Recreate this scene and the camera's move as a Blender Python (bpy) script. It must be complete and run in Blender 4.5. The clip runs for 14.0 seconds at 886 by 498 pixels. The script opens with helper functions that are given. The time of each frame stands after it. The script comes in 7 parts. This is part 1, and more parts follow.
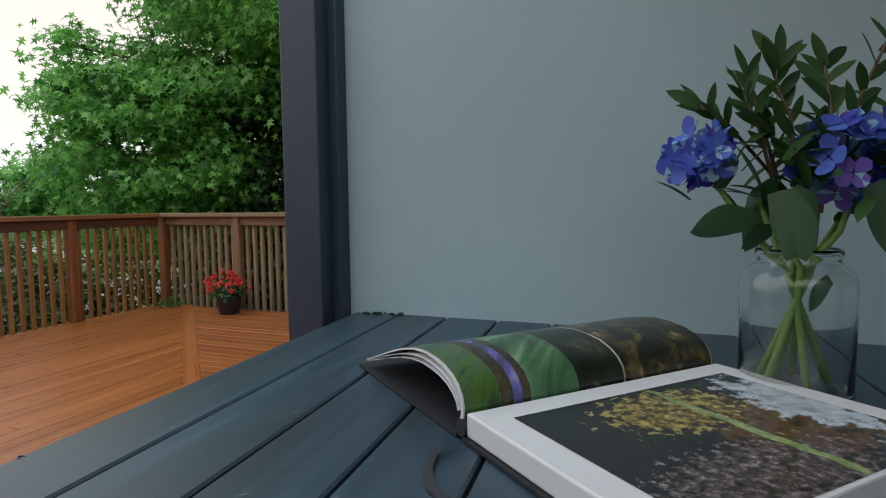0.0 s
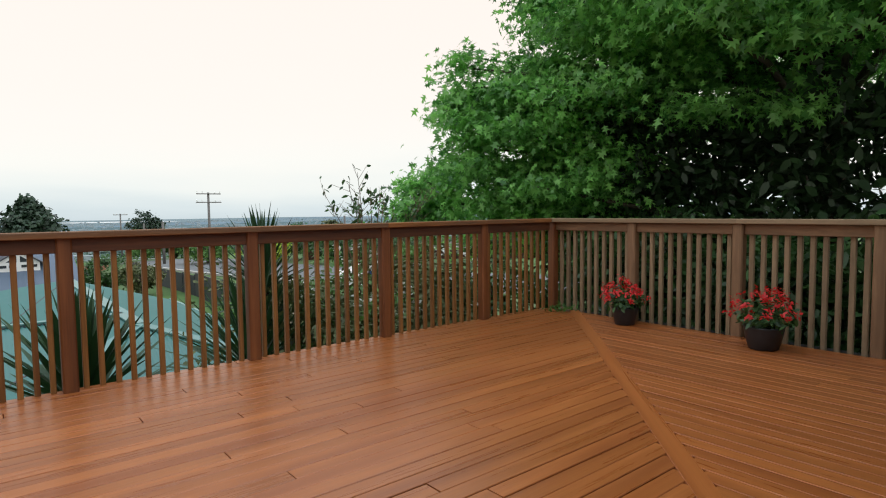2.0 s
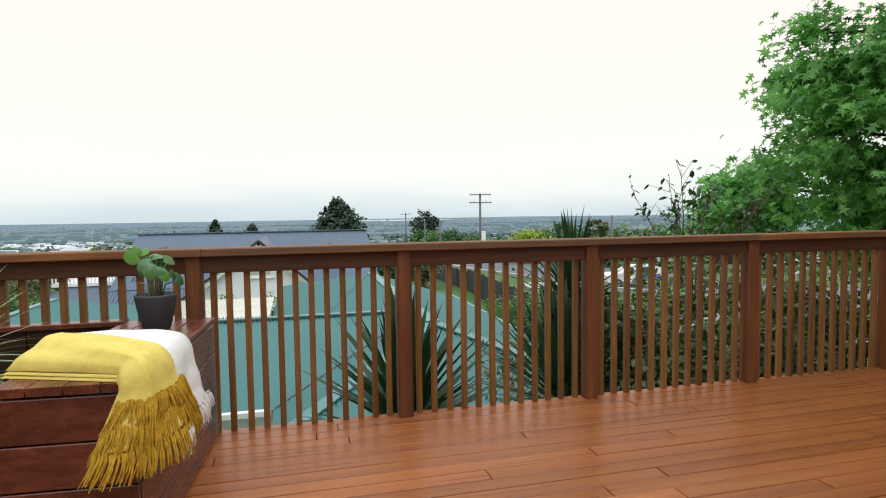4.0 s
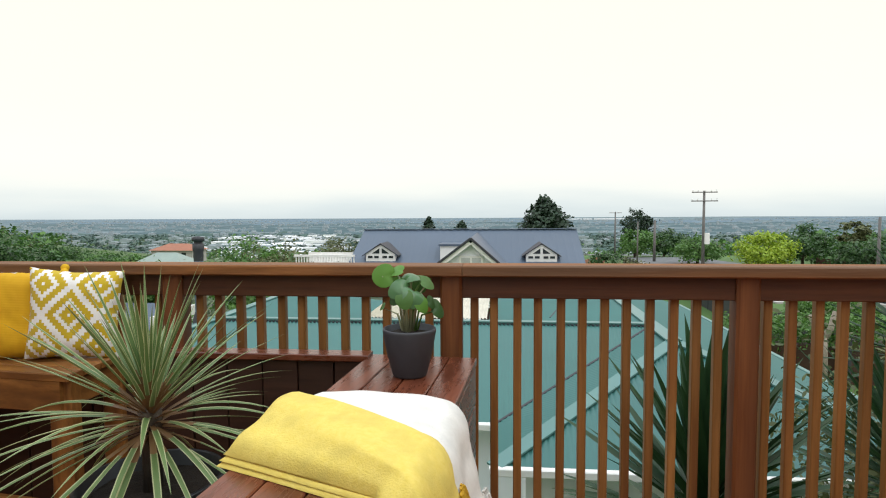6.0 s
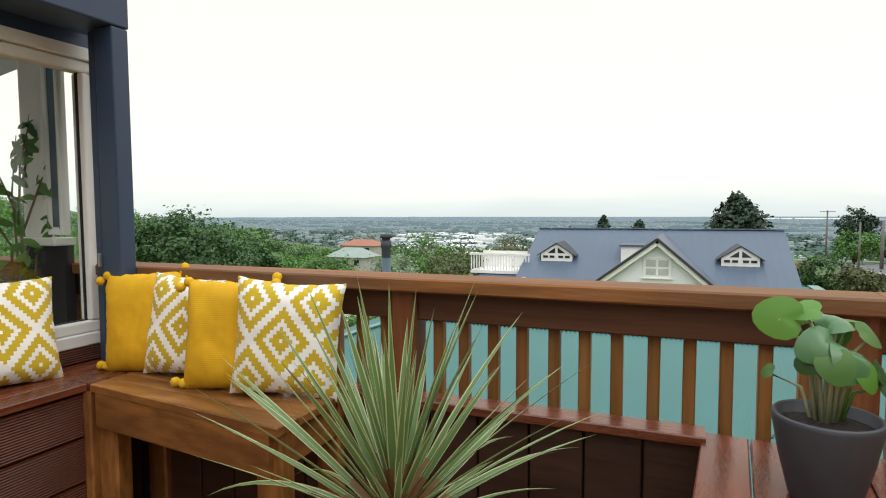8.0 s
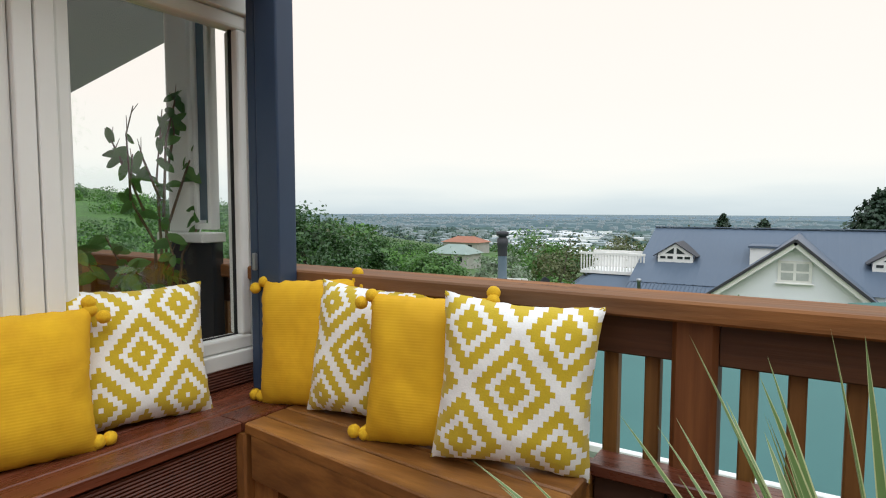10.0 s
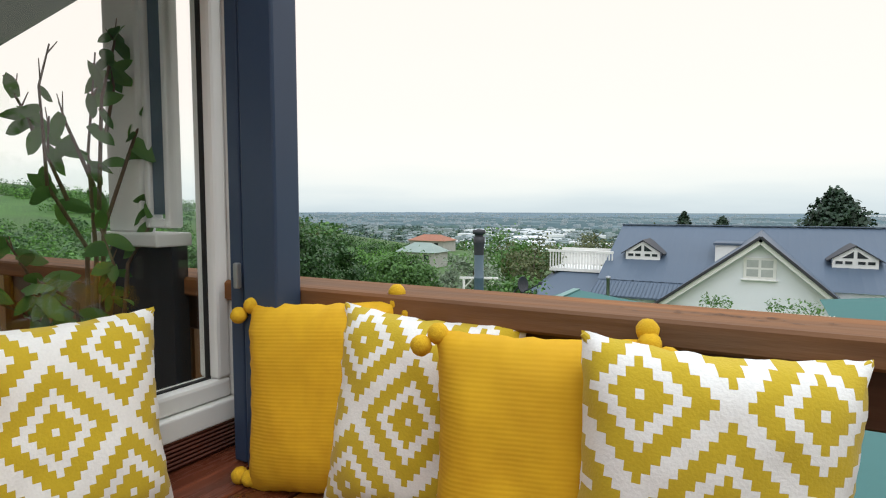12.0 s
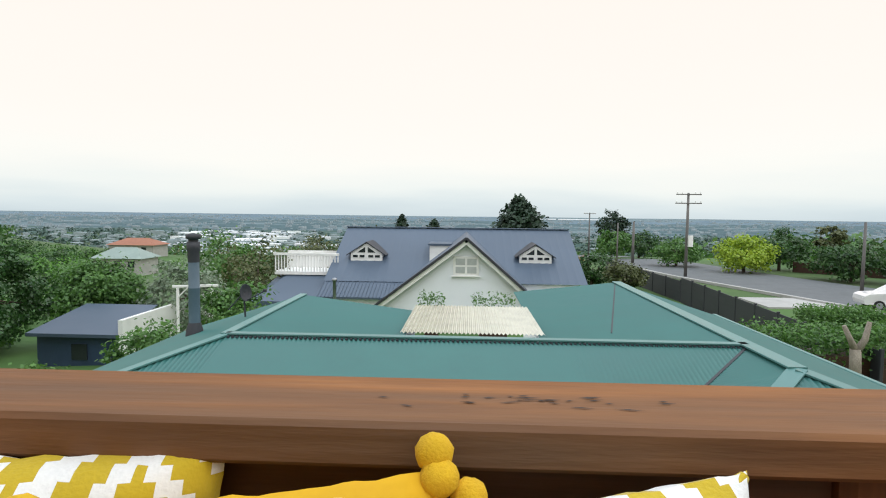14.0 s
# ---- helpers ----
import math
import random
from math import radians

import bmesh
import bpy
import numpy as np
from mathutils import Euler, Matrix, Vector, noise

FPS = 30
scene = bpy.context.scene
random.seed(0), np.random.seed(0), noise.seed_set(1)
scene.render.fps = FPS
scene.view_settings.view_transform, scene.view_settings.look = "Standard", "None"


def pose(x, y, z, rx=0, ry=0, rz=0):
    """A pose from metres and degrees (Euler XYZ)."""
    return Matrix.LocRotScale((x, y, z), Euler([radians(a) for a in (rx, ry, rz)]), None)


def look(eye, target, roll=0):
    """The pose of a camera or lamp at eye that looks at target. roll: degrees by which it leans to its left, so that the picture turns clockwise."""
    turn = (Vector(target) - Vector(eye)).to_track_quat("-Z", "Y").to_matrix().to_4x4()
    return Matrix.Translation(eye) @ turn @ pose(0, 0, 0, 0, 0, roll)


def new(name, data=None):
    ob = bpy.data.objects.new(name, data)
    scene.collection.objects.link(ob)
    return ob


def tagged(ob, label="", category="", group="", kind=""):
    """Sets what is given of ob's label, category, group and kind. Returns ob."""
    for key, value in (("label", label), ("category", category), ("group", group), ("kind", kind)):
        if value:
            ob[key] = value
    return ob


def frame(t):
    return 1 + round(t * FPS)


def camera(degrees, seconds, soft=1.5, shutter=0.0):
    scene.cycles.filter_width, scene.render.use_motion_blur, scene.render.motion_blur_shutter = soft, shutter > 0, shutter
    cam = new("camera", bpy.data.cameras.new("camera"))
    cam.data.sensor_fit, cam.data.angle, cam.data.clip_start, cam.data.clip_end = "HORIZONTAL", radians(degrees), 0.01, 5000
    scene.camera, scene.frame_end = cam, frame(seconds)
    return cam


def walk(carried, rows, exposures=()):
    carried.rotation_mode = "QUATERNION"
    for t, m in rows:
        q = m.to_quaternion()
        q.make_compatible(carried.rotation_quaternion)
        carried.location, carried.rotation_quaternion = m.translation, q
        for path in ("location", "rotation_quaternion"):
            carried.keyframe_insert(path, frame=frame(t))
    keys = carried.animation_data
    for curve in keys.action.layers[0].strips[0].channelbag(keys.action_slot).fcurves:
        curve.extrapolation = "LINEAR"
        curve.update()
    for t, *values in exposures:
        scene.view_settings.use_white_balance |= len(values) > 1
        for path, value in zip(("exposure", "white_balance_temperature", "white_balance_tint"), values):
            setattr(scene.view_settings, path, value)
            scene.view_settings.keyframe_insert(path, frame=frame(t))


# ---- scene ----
cam = camera(74.7, 14.0, soft=1.1)
PATH = [
    (0, (0.848, -5.108, 1.078), (2.712, -4.4, 0.92), -0.6),
    (0.5, (0.75, -4.884, 1.085), (2.566, -4.06, 0.929), -0.5),
    (1, (0.672, -4.66, 1.096), (2.392, -3.652, 0.941), -0.8),
    (1.5, (0.65, -4.411, 1.088), (2.191, -3.142, 0.948), -0.7),
    (2, (0.663, -4.205, 1.103), (1.926, -2.66, 0.97), -0.7),
    (2.5, (0.647, -3.959, 1.117), (1.651, -2.234, 0.989), -0.5),
    (3, (0.612, -3.739, 1.141), (1.446, -1.926, 1.015), -0.6),
    (5.5, (0.313, -2.435, 1.193), (0.254, -0.44, 1.069), -0.5),
    (6, (0.199, -2.237, 1.204), (-0.004, -0.251, 1.079), -0.3),
    (6.5, (0.085, -2.026, 1.193), (-0.248, -0.058, 1.067), -0.2),
    (7, (-0.051, -1.825, 1.196), (-0.546, 0.109, 1.071), -0.3),
    (7.5, (-0.212, -1.682, 1.202), (-0.85, 0.209, 1.075), -0.2),
    (8, (-0.377, -1.554, 1.194), (-1.139, 0.291, 1.066), -0.2),
    (8.5, (-0.549, -1.407, 1.193), (-1.438, 0.38, 1.062), 0.1),
    (9, (-0.695, -1.324, 1.188), (-1.688, 0.407, 1.057), 0.0),
    (11.5, (-1.329, -0.992, 1.16), (-2.42, 0.678, 1.021), 0.1),
    (12, (-1.427, -0.881, 1.156), (-2.395, 0.864, 1.013), 0.0),
    (12.5, (-1.498, -0.781, 1.167), (-2.298, 1.046, 1.022), 0.3),
    (13, (-1.555, -0.698, 1.177), (-2.088, 1.225, 1.032), 0.5),
    (13.5, (-1.561, -0.617, 1.18), (-1.831, 1.36, 1.04), 0.8),
    (14, (-1.538, -0.52, 1.184), (-1.621, 1.474, 1.053), 0.7),
]
SKY, SUN = 1.12, 0.9
walk(cam, [(t, look(eye, target, roll)) for t, eye, target, roll in PATH],
     [(0, 0.0, 6500, 10), (0.5, 0.01, 6500, 10), (1.0, -0.08, 6500, 10), (1.5, -0.04, 6500, 10), (2.0, -0.06, 6500, 10), (2.5, -0.05, 6500, 10), (3.0, -0.03, 6500, 10), (5.5, 0.03, 6500, 10), (6.0, 0.04, 6700, 10), (6.5, 0.07, 6800, 10), (7.0, 0.13, 6850, 10), (8.0, 0.15, 6850, 10), (8.5, 0.10, 6750, 10), (9.0, -0.05, 6500, 10), (11.5, 0.0, 6500, 10), (12.0, 0.0, 6500, 10), (13.0, -0.03, 6500, 10), (14.0, -0.05, 6500, 10)])

# ---- overcast daylight ----
world = bpy.data.worlds.new("overcast_sky")
scene.world = world
world.use_nodes = True
wn, wl = world.node_tree.nodes, world.node_tree.links
back = wn["Background"]
sky = wn.new("ShaderNodeTexSky")
sky.sky_type, sky.sun_disc, sky.sun_elevation, sky.sun_rotation = "NISHITA", False, radians(50), radians(200)
coord = wn.new("ShaderNodeTexCoord")
sep = wn.new("ShaderNodeSeparateXYZ")
wl.new(coord.outputs["Generated"], sep.inputs[0])
cloud = wn.new("ShaderNodeTexNoise")
cloud.inputs["Scale"].default_value, cloud.inputs["Detail"].default_value = 2.2, 6
stretch = wn.new("ShaderNodeMapping")
stretch.inputs["Scale"].default_value = (1, 1, 7)
wl.new(coord.outputs["Generated"], stretch.inputs[0])
wl.new(stretch.outputs[0], cloud.inputs["Vector"])
height = wn.new("ShaderNodeMath")
height.operation = "MULTIPLY_ADD"
height.inputs[1].default_value = 0.10
wl.new(cloud.outputs["Fac"], height.inputs[0])
wl.new(sep.outputs["Z"], height.inputs[2])
ramp = wn.new("ShaderNodeValToRGB")
ramp.color_ramp.elements[0].position, ramp.color_ramp.elements[0].color = 0.03, (0.56, 0.65, 0.69, 1)
ramp.color_ramp.elements[1].position, ramp.color_ramp.elements[1].color = 0.80, (1.36, 1.52, 1.70, 1)
for at, c in ((0.055, (0.66, 0.74, 0.76, 1)), (0.085, (0.80, 0.84, 0.82, 1)), (0.13, (0.90, 0.89, 0.84, 1)), (0.22, (0.945, 0.878, 0.818, 1)), (0.48, (0.965, 0.862, 0.792, 1)), (0.60, (1.10, 1.15, 1.19, 1))):
    ramp.color_ramp.elements.new(at).color = c
wl.new(height.outputs[0], ramp.inputs[0])
veil = wn.new("ShaderNodeMixRGB")
veil.inputs[0].default_value = 0.004
wl.new(ramp.outputs[0], veil.inputs[1])
wl.new(sky.outputs[0], veil.inputs[2])
wl.new(veil.outputs[0], back.inputs[0])
back.inputs[1].default_value = SKY
sun = new("sun", bpy.data.lights.new("sun", "SUN"))
sun.data.energy, sun.data.angle, sun.data.color = SUN, radians(40), (1, 0.96, 0.9)
sun.matrix_world = look((0, 0, 30), (-17, 10, 0))


# ---- materials ----
def material(name, a, b, scale=(8, 8, 8), rough=0.6, bump=0.2, detail=6, c=None, metal=0.0, random_hue=0.0, dist=0.01, coat=0.0, space="Object", fine=6.0, spec=0.5, stain=(0.45, 0.72)):
    """Two tones in stretched noise, a third in broad stains, a fine relief."""
    m = bpy.data.materials.new(name)
    m.use_nodes = True
    n, l = m.node_tree.nodes, m.node_tree.links
    p = n["Principled BSDF"]
    tc, mp, info = n.new("ShaderNodeTexCoord"), n.new("ShaderNodeMapping"), n.new("ShaderNodeObjectInfo")
    mp.inputs["Scale"].default_value = scale
    shift = n.new("ShaderNodeMath")
    shift.operation, shift.inputs[1].default_value = "MULTIPLY", 37.0
    l.new(info.outputs["Random"], shift.inputs[0])
    add = n.new("ShaderNodeVectorMath")
    l.new(mp.outputs[0], add.inputs[0])
    l.new(shift.outputs[0], add.inputs[1])
    l.new(tc.outputs[space], mp.inputs[0])
    t1, t2 = n.new("ShaderNodeTexNoise"), n.new("ShaderNodeTexNoise")
    t1.inputs["Scale"].default_value, t1.inputs["Detail"].default_value, t1.inputs["Roughness"].default_value = 1, detail, 0.65
    t2.inputs["Scale"].default_value, t2.inputs["Detail"].default_value = 0.23, 3
    l.new(add.outputs[0], t1.inputs["Vector"])
    l.new(add.outputs[0], t2.inputs["Vector"])
    r1 = n.new("ShaderNodeValToRGB")
    r1.color_ramp.elements[0].position, r1.color_ramp.elements[0].color = 0.32, (*a, 1)
    r1.color_ramp.elements[1].position, r1.color_ramp.elements[1].color = 0.70, (*b, 1)
    l.new(t1.outputs["Fac"], r1.inputs[0])
    mix = n.new("ShaderNodeMixRGB")
    r2 = n.new("ShaderNodeValToRGB")
    r2.color_ramp.elements[0].position, r2.color_ramp.elements[1].position = stain
    l.new(t2.outputs["Fac"], r2.inputs[0])
    l.new(r2.outputs[0], mix.inputs[0])
    l.new(r1.outputs[0], mix.inputs[1])
    mix.inputs[2].default_value = (*(c or [(x + y) * 0.42 for x, y in zip(a, b)]), 1)
    last = mix.outputs[0]
    if random_hue:
        hue, span = n.new("ShaderNodeHueSaturation"), n.new("ShaderNodeMapRange")
        span.inputs["To Min"].default_value, span.inputs["To Max"].default_value = 1 - random_hue, 1 + random_hue
        l.new(info.outputs["Random"], span.inputs[0])
        l.new(span.outputs[0], hue.inputs["Value"])
        l.new(last, hue.inputs["Color"])
        last = hue.outputs[0]
    l.new(last, p.inputs["Base Color"])
    rr = n.new("ShaderNodeMapRange")
    rr.inputs["To Min"].default_value, rr.inputs["To Max"].default_value = max(rough - 0.12, 0.02), min(rough + 0.12, 1)
    l.new(t1.outputs["Fac"], rr.inputs[0])
    l.new(rr.outputs[0], p.inputs["Roughness"])
    p.inputs["Metallic"].default_value, p.inputs["Coat Weight"].default_value = metal, coat
    p.inputs["Specular IOR Level"].default_value = spec
    if bump:
        t3, b1 = n.new("ShaderNodeTexNoise"), n.new("ShaderNodeBump")
        t3.inputs["Scale"].default_value, t3.inputs["Detail"].default_value = fine, 4
        l.new(add.outputs[0], t3.inputs["Vector"])
        b1.inputs["Strength"].default_value, b1.inputs["Distance"].default_value = bump, dist
        l.new(t3.outputs["Fac"], b1.inputs["Height"])
        l.new(b1.outputs[0], p.inputs["Normal"])
    return m


def leaf_material(name, a, b, rough=0.5, glow=0.35):
    """Leaves: a tone of its own for each leaf, some light let through."""
    m = bpy.data.materials.new(name)
    m.use_nodes = True
    n, l = m.node_tree.nodes, m.node_tree.links
    p, out = n["Principled BSDF"], n["Material Output"]
    geo, r1, tr, mx = n.new("ShaderNodeNewGeometry"), n.new("ShaderNodeValToRGB"), n.new("ShaderNodeBsdfTranslucent"), n.new("ShaderNodeMixShader")
    tone = n.new("ShaderNodeTexNoise")
    tone.inputs["Scale"].default_value = 0.9
    l.new(geo.outputs["Position"], tone.inputs["Vector"])
    av = n.new("ShaderNodeMath")
    av.operation, av.inputs[1].default_value = "MULTIPLY_ADD", 0.5
    l.new(geo.outputs["Random Per Island"], av.inputs[0])
    half = n.new("ShaderNodeMath")
    half.operation, half.inputs[1].default_value = "MULTIPLY", 0.5
    l.new(tone.outputs["Fac"], half.inputs[0])
    l.new(half.outputs[0], av.inputs[2])
    r1.color_ramp.elements[0].position, r1.color_ramp.elements[0].color = 0.15, (*a, 1)
    r1.color_ramp.elements[1].position, r1.color_ramp.elements[1].color = 0.85, (*b, 1)
    l.new(av.outputs[0], r1.inputs[0])
    l.new(r1.outputs[0], p.inputs["Base Color"])
    l.new(r1.outputs[0], tr.inputs["Color"])
    p.inputs["Roughness"].default_value = rough
    mx.inputs[0].default_value = glow
    l.new(p.outputs[0], mx.inputs[1])
    l.new(tr.outputs[0], mx.inputs[2])
    l.new(mx.outputs[0], out.inputs["Surface"])
    return m


def node_math(n, l, op, a, b=None):
    m = n.new("ShaderNodeMath")
    m.operation = op
    for i, v in enumerate((a, b)):
        if v is None:
            continue
        if isinstance(v, (int, float)):
            m.inputs[i].default_value = v
        else:
            l.new(v, m.inputs[i])
    return m.outputs[0]


def diamond_fabric():
    """Ochre cotton woven with white stepped diamonds."""
    m = bpy.data.materials.new("diamond_fabric")
    m.use_nodes = True
    n, l = m.node_tree.nodes, m.node_tree.links
    p = n["Principled BSDF"]
    tc, sp = n.new("ShaderNodeTexCoord"), n.new("ShaderNodeSeparateXYZ")
    wob = n.new("ShaderNodeTexNoise")
    wob.inputs["Scale"].default_value = 9
    warp = n.new("ShaderNodeMixRGB")
    warp.blend_type, warp.inputs[0].default_value = "ADD", 0.010
    l.new(tc.outputs["Object"], warp.inputs[1])
    l.new(tc.outputs["Object"], wob.inputs["Vector"])
    l.new(wob.outputs["Color"], warp.inputs[2])
    l.new(warp.outputs[0], sp.inputs[0])
    step, period = 0.00985, 0.197
    q = []
    for o in ("X", "Z"):
        k = node_math(n, l, "FLOOR", node_math(n, l, "ADD", node_math(n, l, "DIVIDE", node_math(n, l, "SUBTRACT", sp.outputs[o], 0.005), step * (1 if o == "X" else 1.19)), 0.5))
        q.append(node_math(n, l, "MULTIPLY", k, step))
    a = node_math(n, l, "PINGPONG", node_math(n, l, "ADD", q[0], q[1]), period / 2)
    b = node_math(n, l, "PINGPONG", node_math(n, l, "SUBTRACT", q[0], q[1]), period / 2)
    d = node_math(n, l, "DIVIDE", node_math(n, l, "MAXIMUM", a, b), period / 2)
    r = n.new("ShaderNodeValToRGB")
    r.color_ramp.interpolation = "CONSTANT"
    ochre, white = (0.63, 0.44, 0.016, 1), (0.94, 0.92, 0.88, 1)
    r.color_ramp.elements[0].color = white
    r.color_ramp.elements[1].position, r.color_ramp.elements[1].color = 0.05, ochre
    for at, c in ((0.35, white), (0.55, ochre), (0.85, white)):
        r.color_ramp.elements.new(at).color = c
    l.new(d, r.inputs[0])
    fade = n.new("ShaderNodeMixRGB")
    fade.blend_type, fade.inputs[0].default_value = "MULTIPLY", 0.16
    fib = n.new("ShaderNodeTexNoise")
    fib.inputs["Scale"].default_value, fib.inputs["Detail"].default_value = 260, 3
    l.new(tc.outputs["Object"], fib.inputs["Vector"])
    l.new(r.outputs[0], fade.inputs[1])
    l.new(fib.outputs["Fac"], fade.inputs[2])
    l.new(fade.outputs[0], p.inputs["Base Color"])
    p.inputs["Roughness"].default_value, p.inputs["Sheen Weight"].default_value = 0.9, 0.2
    bp = n.new("ShaderNodeBump")
    bp.inputs["Strength"].default_value, bp.inputs["Distance"].default_value = 0.4, 0.002
    l.new(fib.outputs["Fac"], bp.inputs["Height"])
    l.new(bp.outputs[0], p.inputs["Normal"])
    return m


def ribbed(name, a, b, axis="Z", pitch=0.006, depth=0.004, rough=0.85, strength=0.7):
    """A surface with fine parallel ribs: knitted cotton, grooved boards, corrugated sheet."""
    m = material(name, a, b, (14, 14, 14), rough, 0)
    n, l = m.node_tree.nodes, m.node_tree.links
    tc, sp = n.new("ShaderNodeTexCoord"), n.new("ShaderNodeSeparateXYZ")
    l.new(tc.outputs["Object"], sp.inputs[0])
    w = node_math(n, l, "SINE", node_math(n, l, "MULTIPLY", sp.outputs[axis], 2 * math.pi / pitch))
    bp = n.new("ShaderNodeBump")
    bp.inputs["Strength"].default_value, bp.inputs["Distance"].default_value = strength, depth
    l.new(w, bp.inputs["Height"])
    l.new(bp.outputs[0], n["Principled BSDF"].inputs["Normal"])
    return m


def glass_material(name, rough=0.0, tint=(0.95, 0.97, 0.96)):
    m = bpy.data.materials.new(name)
    m.use_nodes = True
    p = m.node_tree.nodes["Principled BSDF"]
    p.inputs["Base Color"].default_value = (*tint, 1)
    p.inputs["Transmission Weight"].default_value, p.inputs["Roughness"].default_value, p.inputs["IOR"].default_value = 1, rough, 1.45
    return m


deck_wood = material("deck_wood", (0.285, 0.083, 0.020), (0.41, 0.134, 0.035), (2.2, 20, 20), 0.30, 0.3, c=(0.235, 0.065, 0.017), stain=(0.46, 0.68), random_hue=0.13, dist=0.003, fine=3.0, spec=0.42)
rail_wood = material("stained_rail_wood", (0.14, 0.042, 0.012), (0.27, 0.095, 0.028), (2.5, 38, 38), 0.5, 0.3, c=(0.10, 0.03, 0.010), random_hue=0.14, dist=0.003, fine=2.0)
baluster_wood = material("baluster_wood", (0.19, 0.080, 0.018), (0.34, 0.155, 0.042), (2.5, 40, 40), 0.5, 0.3, c=(0.15, 0.05, 0.012), random_hue=0.2, dist=0.003, fine=2.0)
rail_board = material("dark_brown_rail_board", (0.070, 0.024, 0.010), (0.135, 0.048, 0.018), (2.5, 38, 38), 0.5, 0.3, c=(0.055, 0.019, 0.009), random_hue=0.14, dist=0.003, fine=2.0)
cap_wood = material("cap_wood", (0.160, 0.062, 0.020), (0.335, 0.138, 0.046), (6, 26, 26), 0.72, 0.6, c=(0.145, 0.080, 0.045), stain=(0.46, 0.66), random_hue=0.1, dist=0.005, fine=2.0, spec=0.25)
grey_wood = material("weathered_rail_wood", (0.185, 0.122, 0.066), (0.335, 0.235, 0.135), (4, 36, 36), 0.7, 0.4, c=(0.22, 0.145, 0.080), random_hue=0.14, dist=0.003, fine=2.0)
brown_grey_wood = material("worn_brown_post_wood", (0.165, 0.088, 0.042), (0.28, 0.160, 0.082), (4, 36, 36), 0.65, 0.4, c=(0.14, 0.075, 0.036), random_hue=0.14, dist=0.003, fine=2.0)
bench_wood = material("red_bench_wood", (0.095, 0.025, 0.012), (0.225, 0.066, 0.032), (6, 34, 34), 0.28, 0.3, c=(0.07, 0.020, 0.012), random_hue=0.14, dist=0.003, fine=2.0)
honey_wood = material("honey_bench_wood", (0.15, 0.058, 0.015), (0.36, 0.155, 0.042), (6, 34, 34), 0.36, 0.35, c=(0.11, 0.042, 0.013), random_hue=0.14, dist=0.003, fine=2.0)
dark_wood = material("dark_board_wood", (0.030, 0.013, 0.008), (0.065, 0.028, 0.016), (2.4, 30, 30), 0.5, 0.3, random_hue=0.2, dist=0.003, fine=2.0)
grooved_wood = ribbed("grooved_board_wood", (0.085, 0.024, 0.013), (0.14, 0.042, 0.022), "Z", 0.0085, 0.005, 0.45)
table_paint = material("slate_table_paint", (0.024, 0.050, 0.070), (0.043, 0.080, 0.106), (5, 30, 30), 0.40, 0.3, c=(0.032, 0.044, 0.054), random_hue=0.08, dist=0.002, fine=2.0)
worn_paint = material("worn_table_paint", (0.10, 0.13, 0.14), (0.20, 0.23, 0.24), (40, 40, 40), 0.6, 0.2)
slate_navy = material("slate_navy_paint", (0.025, 0.041, 0.068), (0.033, 0.051, 0.082), (6, 6, 2), 0.45, 0.15, dist=0.002)
navy_paint = material("navy_paint", (0.028, 0.050, 0.098), (0.036, 0.062, 0.118), (6, 6, 2), 0.45, 0.15, dist=0.002)
wall_paint = material("pale_grey_wall_paint", (0.345, 0.475, 0.51), (0.395, 0.525, 0.555), (1.5, 1.5, 1.5), 0.85, 0.3, c=(0.335, 0.455, 0.49), dist=0.002, fine=40)
white_paint = material("white_paint", (0.82, 0.82, 0.79), (0.88, 0.88, 0.85), (3, 3, 3), 0.4, 0.1, dist=0.001)
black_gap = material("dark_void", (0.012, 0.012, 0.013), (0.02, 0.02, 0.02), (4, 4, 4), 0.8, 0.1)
soffit_paint = material("blue_soffit_paint", (0.075, 0.115, 0.175), (0.095, 0.140, 0.205), (3, 3, 3), 0.5, 0.1)
teal_roof = material("teal_roof_iron", (0.027, 0.122, 0.108), (0.041, 0.158, 0.140), (0.7, 0.7, 0.7), 0.45, 0, c=(0.036, 0.138, 0.126))
teal_trim = material("teal_ridge_iron", (0.080, 0.205, 0.19), (0.11, 0.25, 0.235), (2, 2, 2), 0.4, 0.1)
slate_roof = material("slate_blue_roof_iron", (0.060, 0.090, 0.132), (0.078, 0.110, 0.155), (0.5, 0.5, 0.5), 0.5, 0)
ivory_sheet = ribbed("ivory_corrugated_sheet", (0.58, 0.55, 0.44), (0.68, 0.66, 0.55), "X", 0.076, 0.02, 0.5)
yellow_knit = ribbed("mustard_knit", (0.68, 0.36, 0.008), (0.80, 0.46, 0.014), "Z", 0.0064, 0.0010, 0.95, 0.13)
yellow_wool = material("mustard_pompom_wool", (0.66, 0.36, 0.008), (0.84, 0.52, 0.02), (90, 90, 90), 0.95, 0.5, dist=0.003, fine=4)
patterned = diamond_fabric()
lemon_wool = material("lemon_throw_wool", (0.74, 0.55, 0.10), (0.81, 0.63, 0.16), (60, 60, 60), 0.95, 0.6, dist=0.003, fine=4)
cream_wool = material("cream_throw_wool", (0.76, 0.73, 0.67), (0.82, 0.79, 0.74), (60, 60, 60), 0.95, 0.6, dist=0.003, fine=4)
gold_fringe = material("gold_fringe", (0.42, 0.22, 0.010), (0.74, 0.46, 0.03), (45, 45, 45), 0.9, 0.6, dist=0.004)
pot_grey = material("charcoal_pot", (0.040, 0.041, 0.048), (0.055, 0.056, 0.064), (12, 12, 12), 0.5, 0.15, dist=0.002)
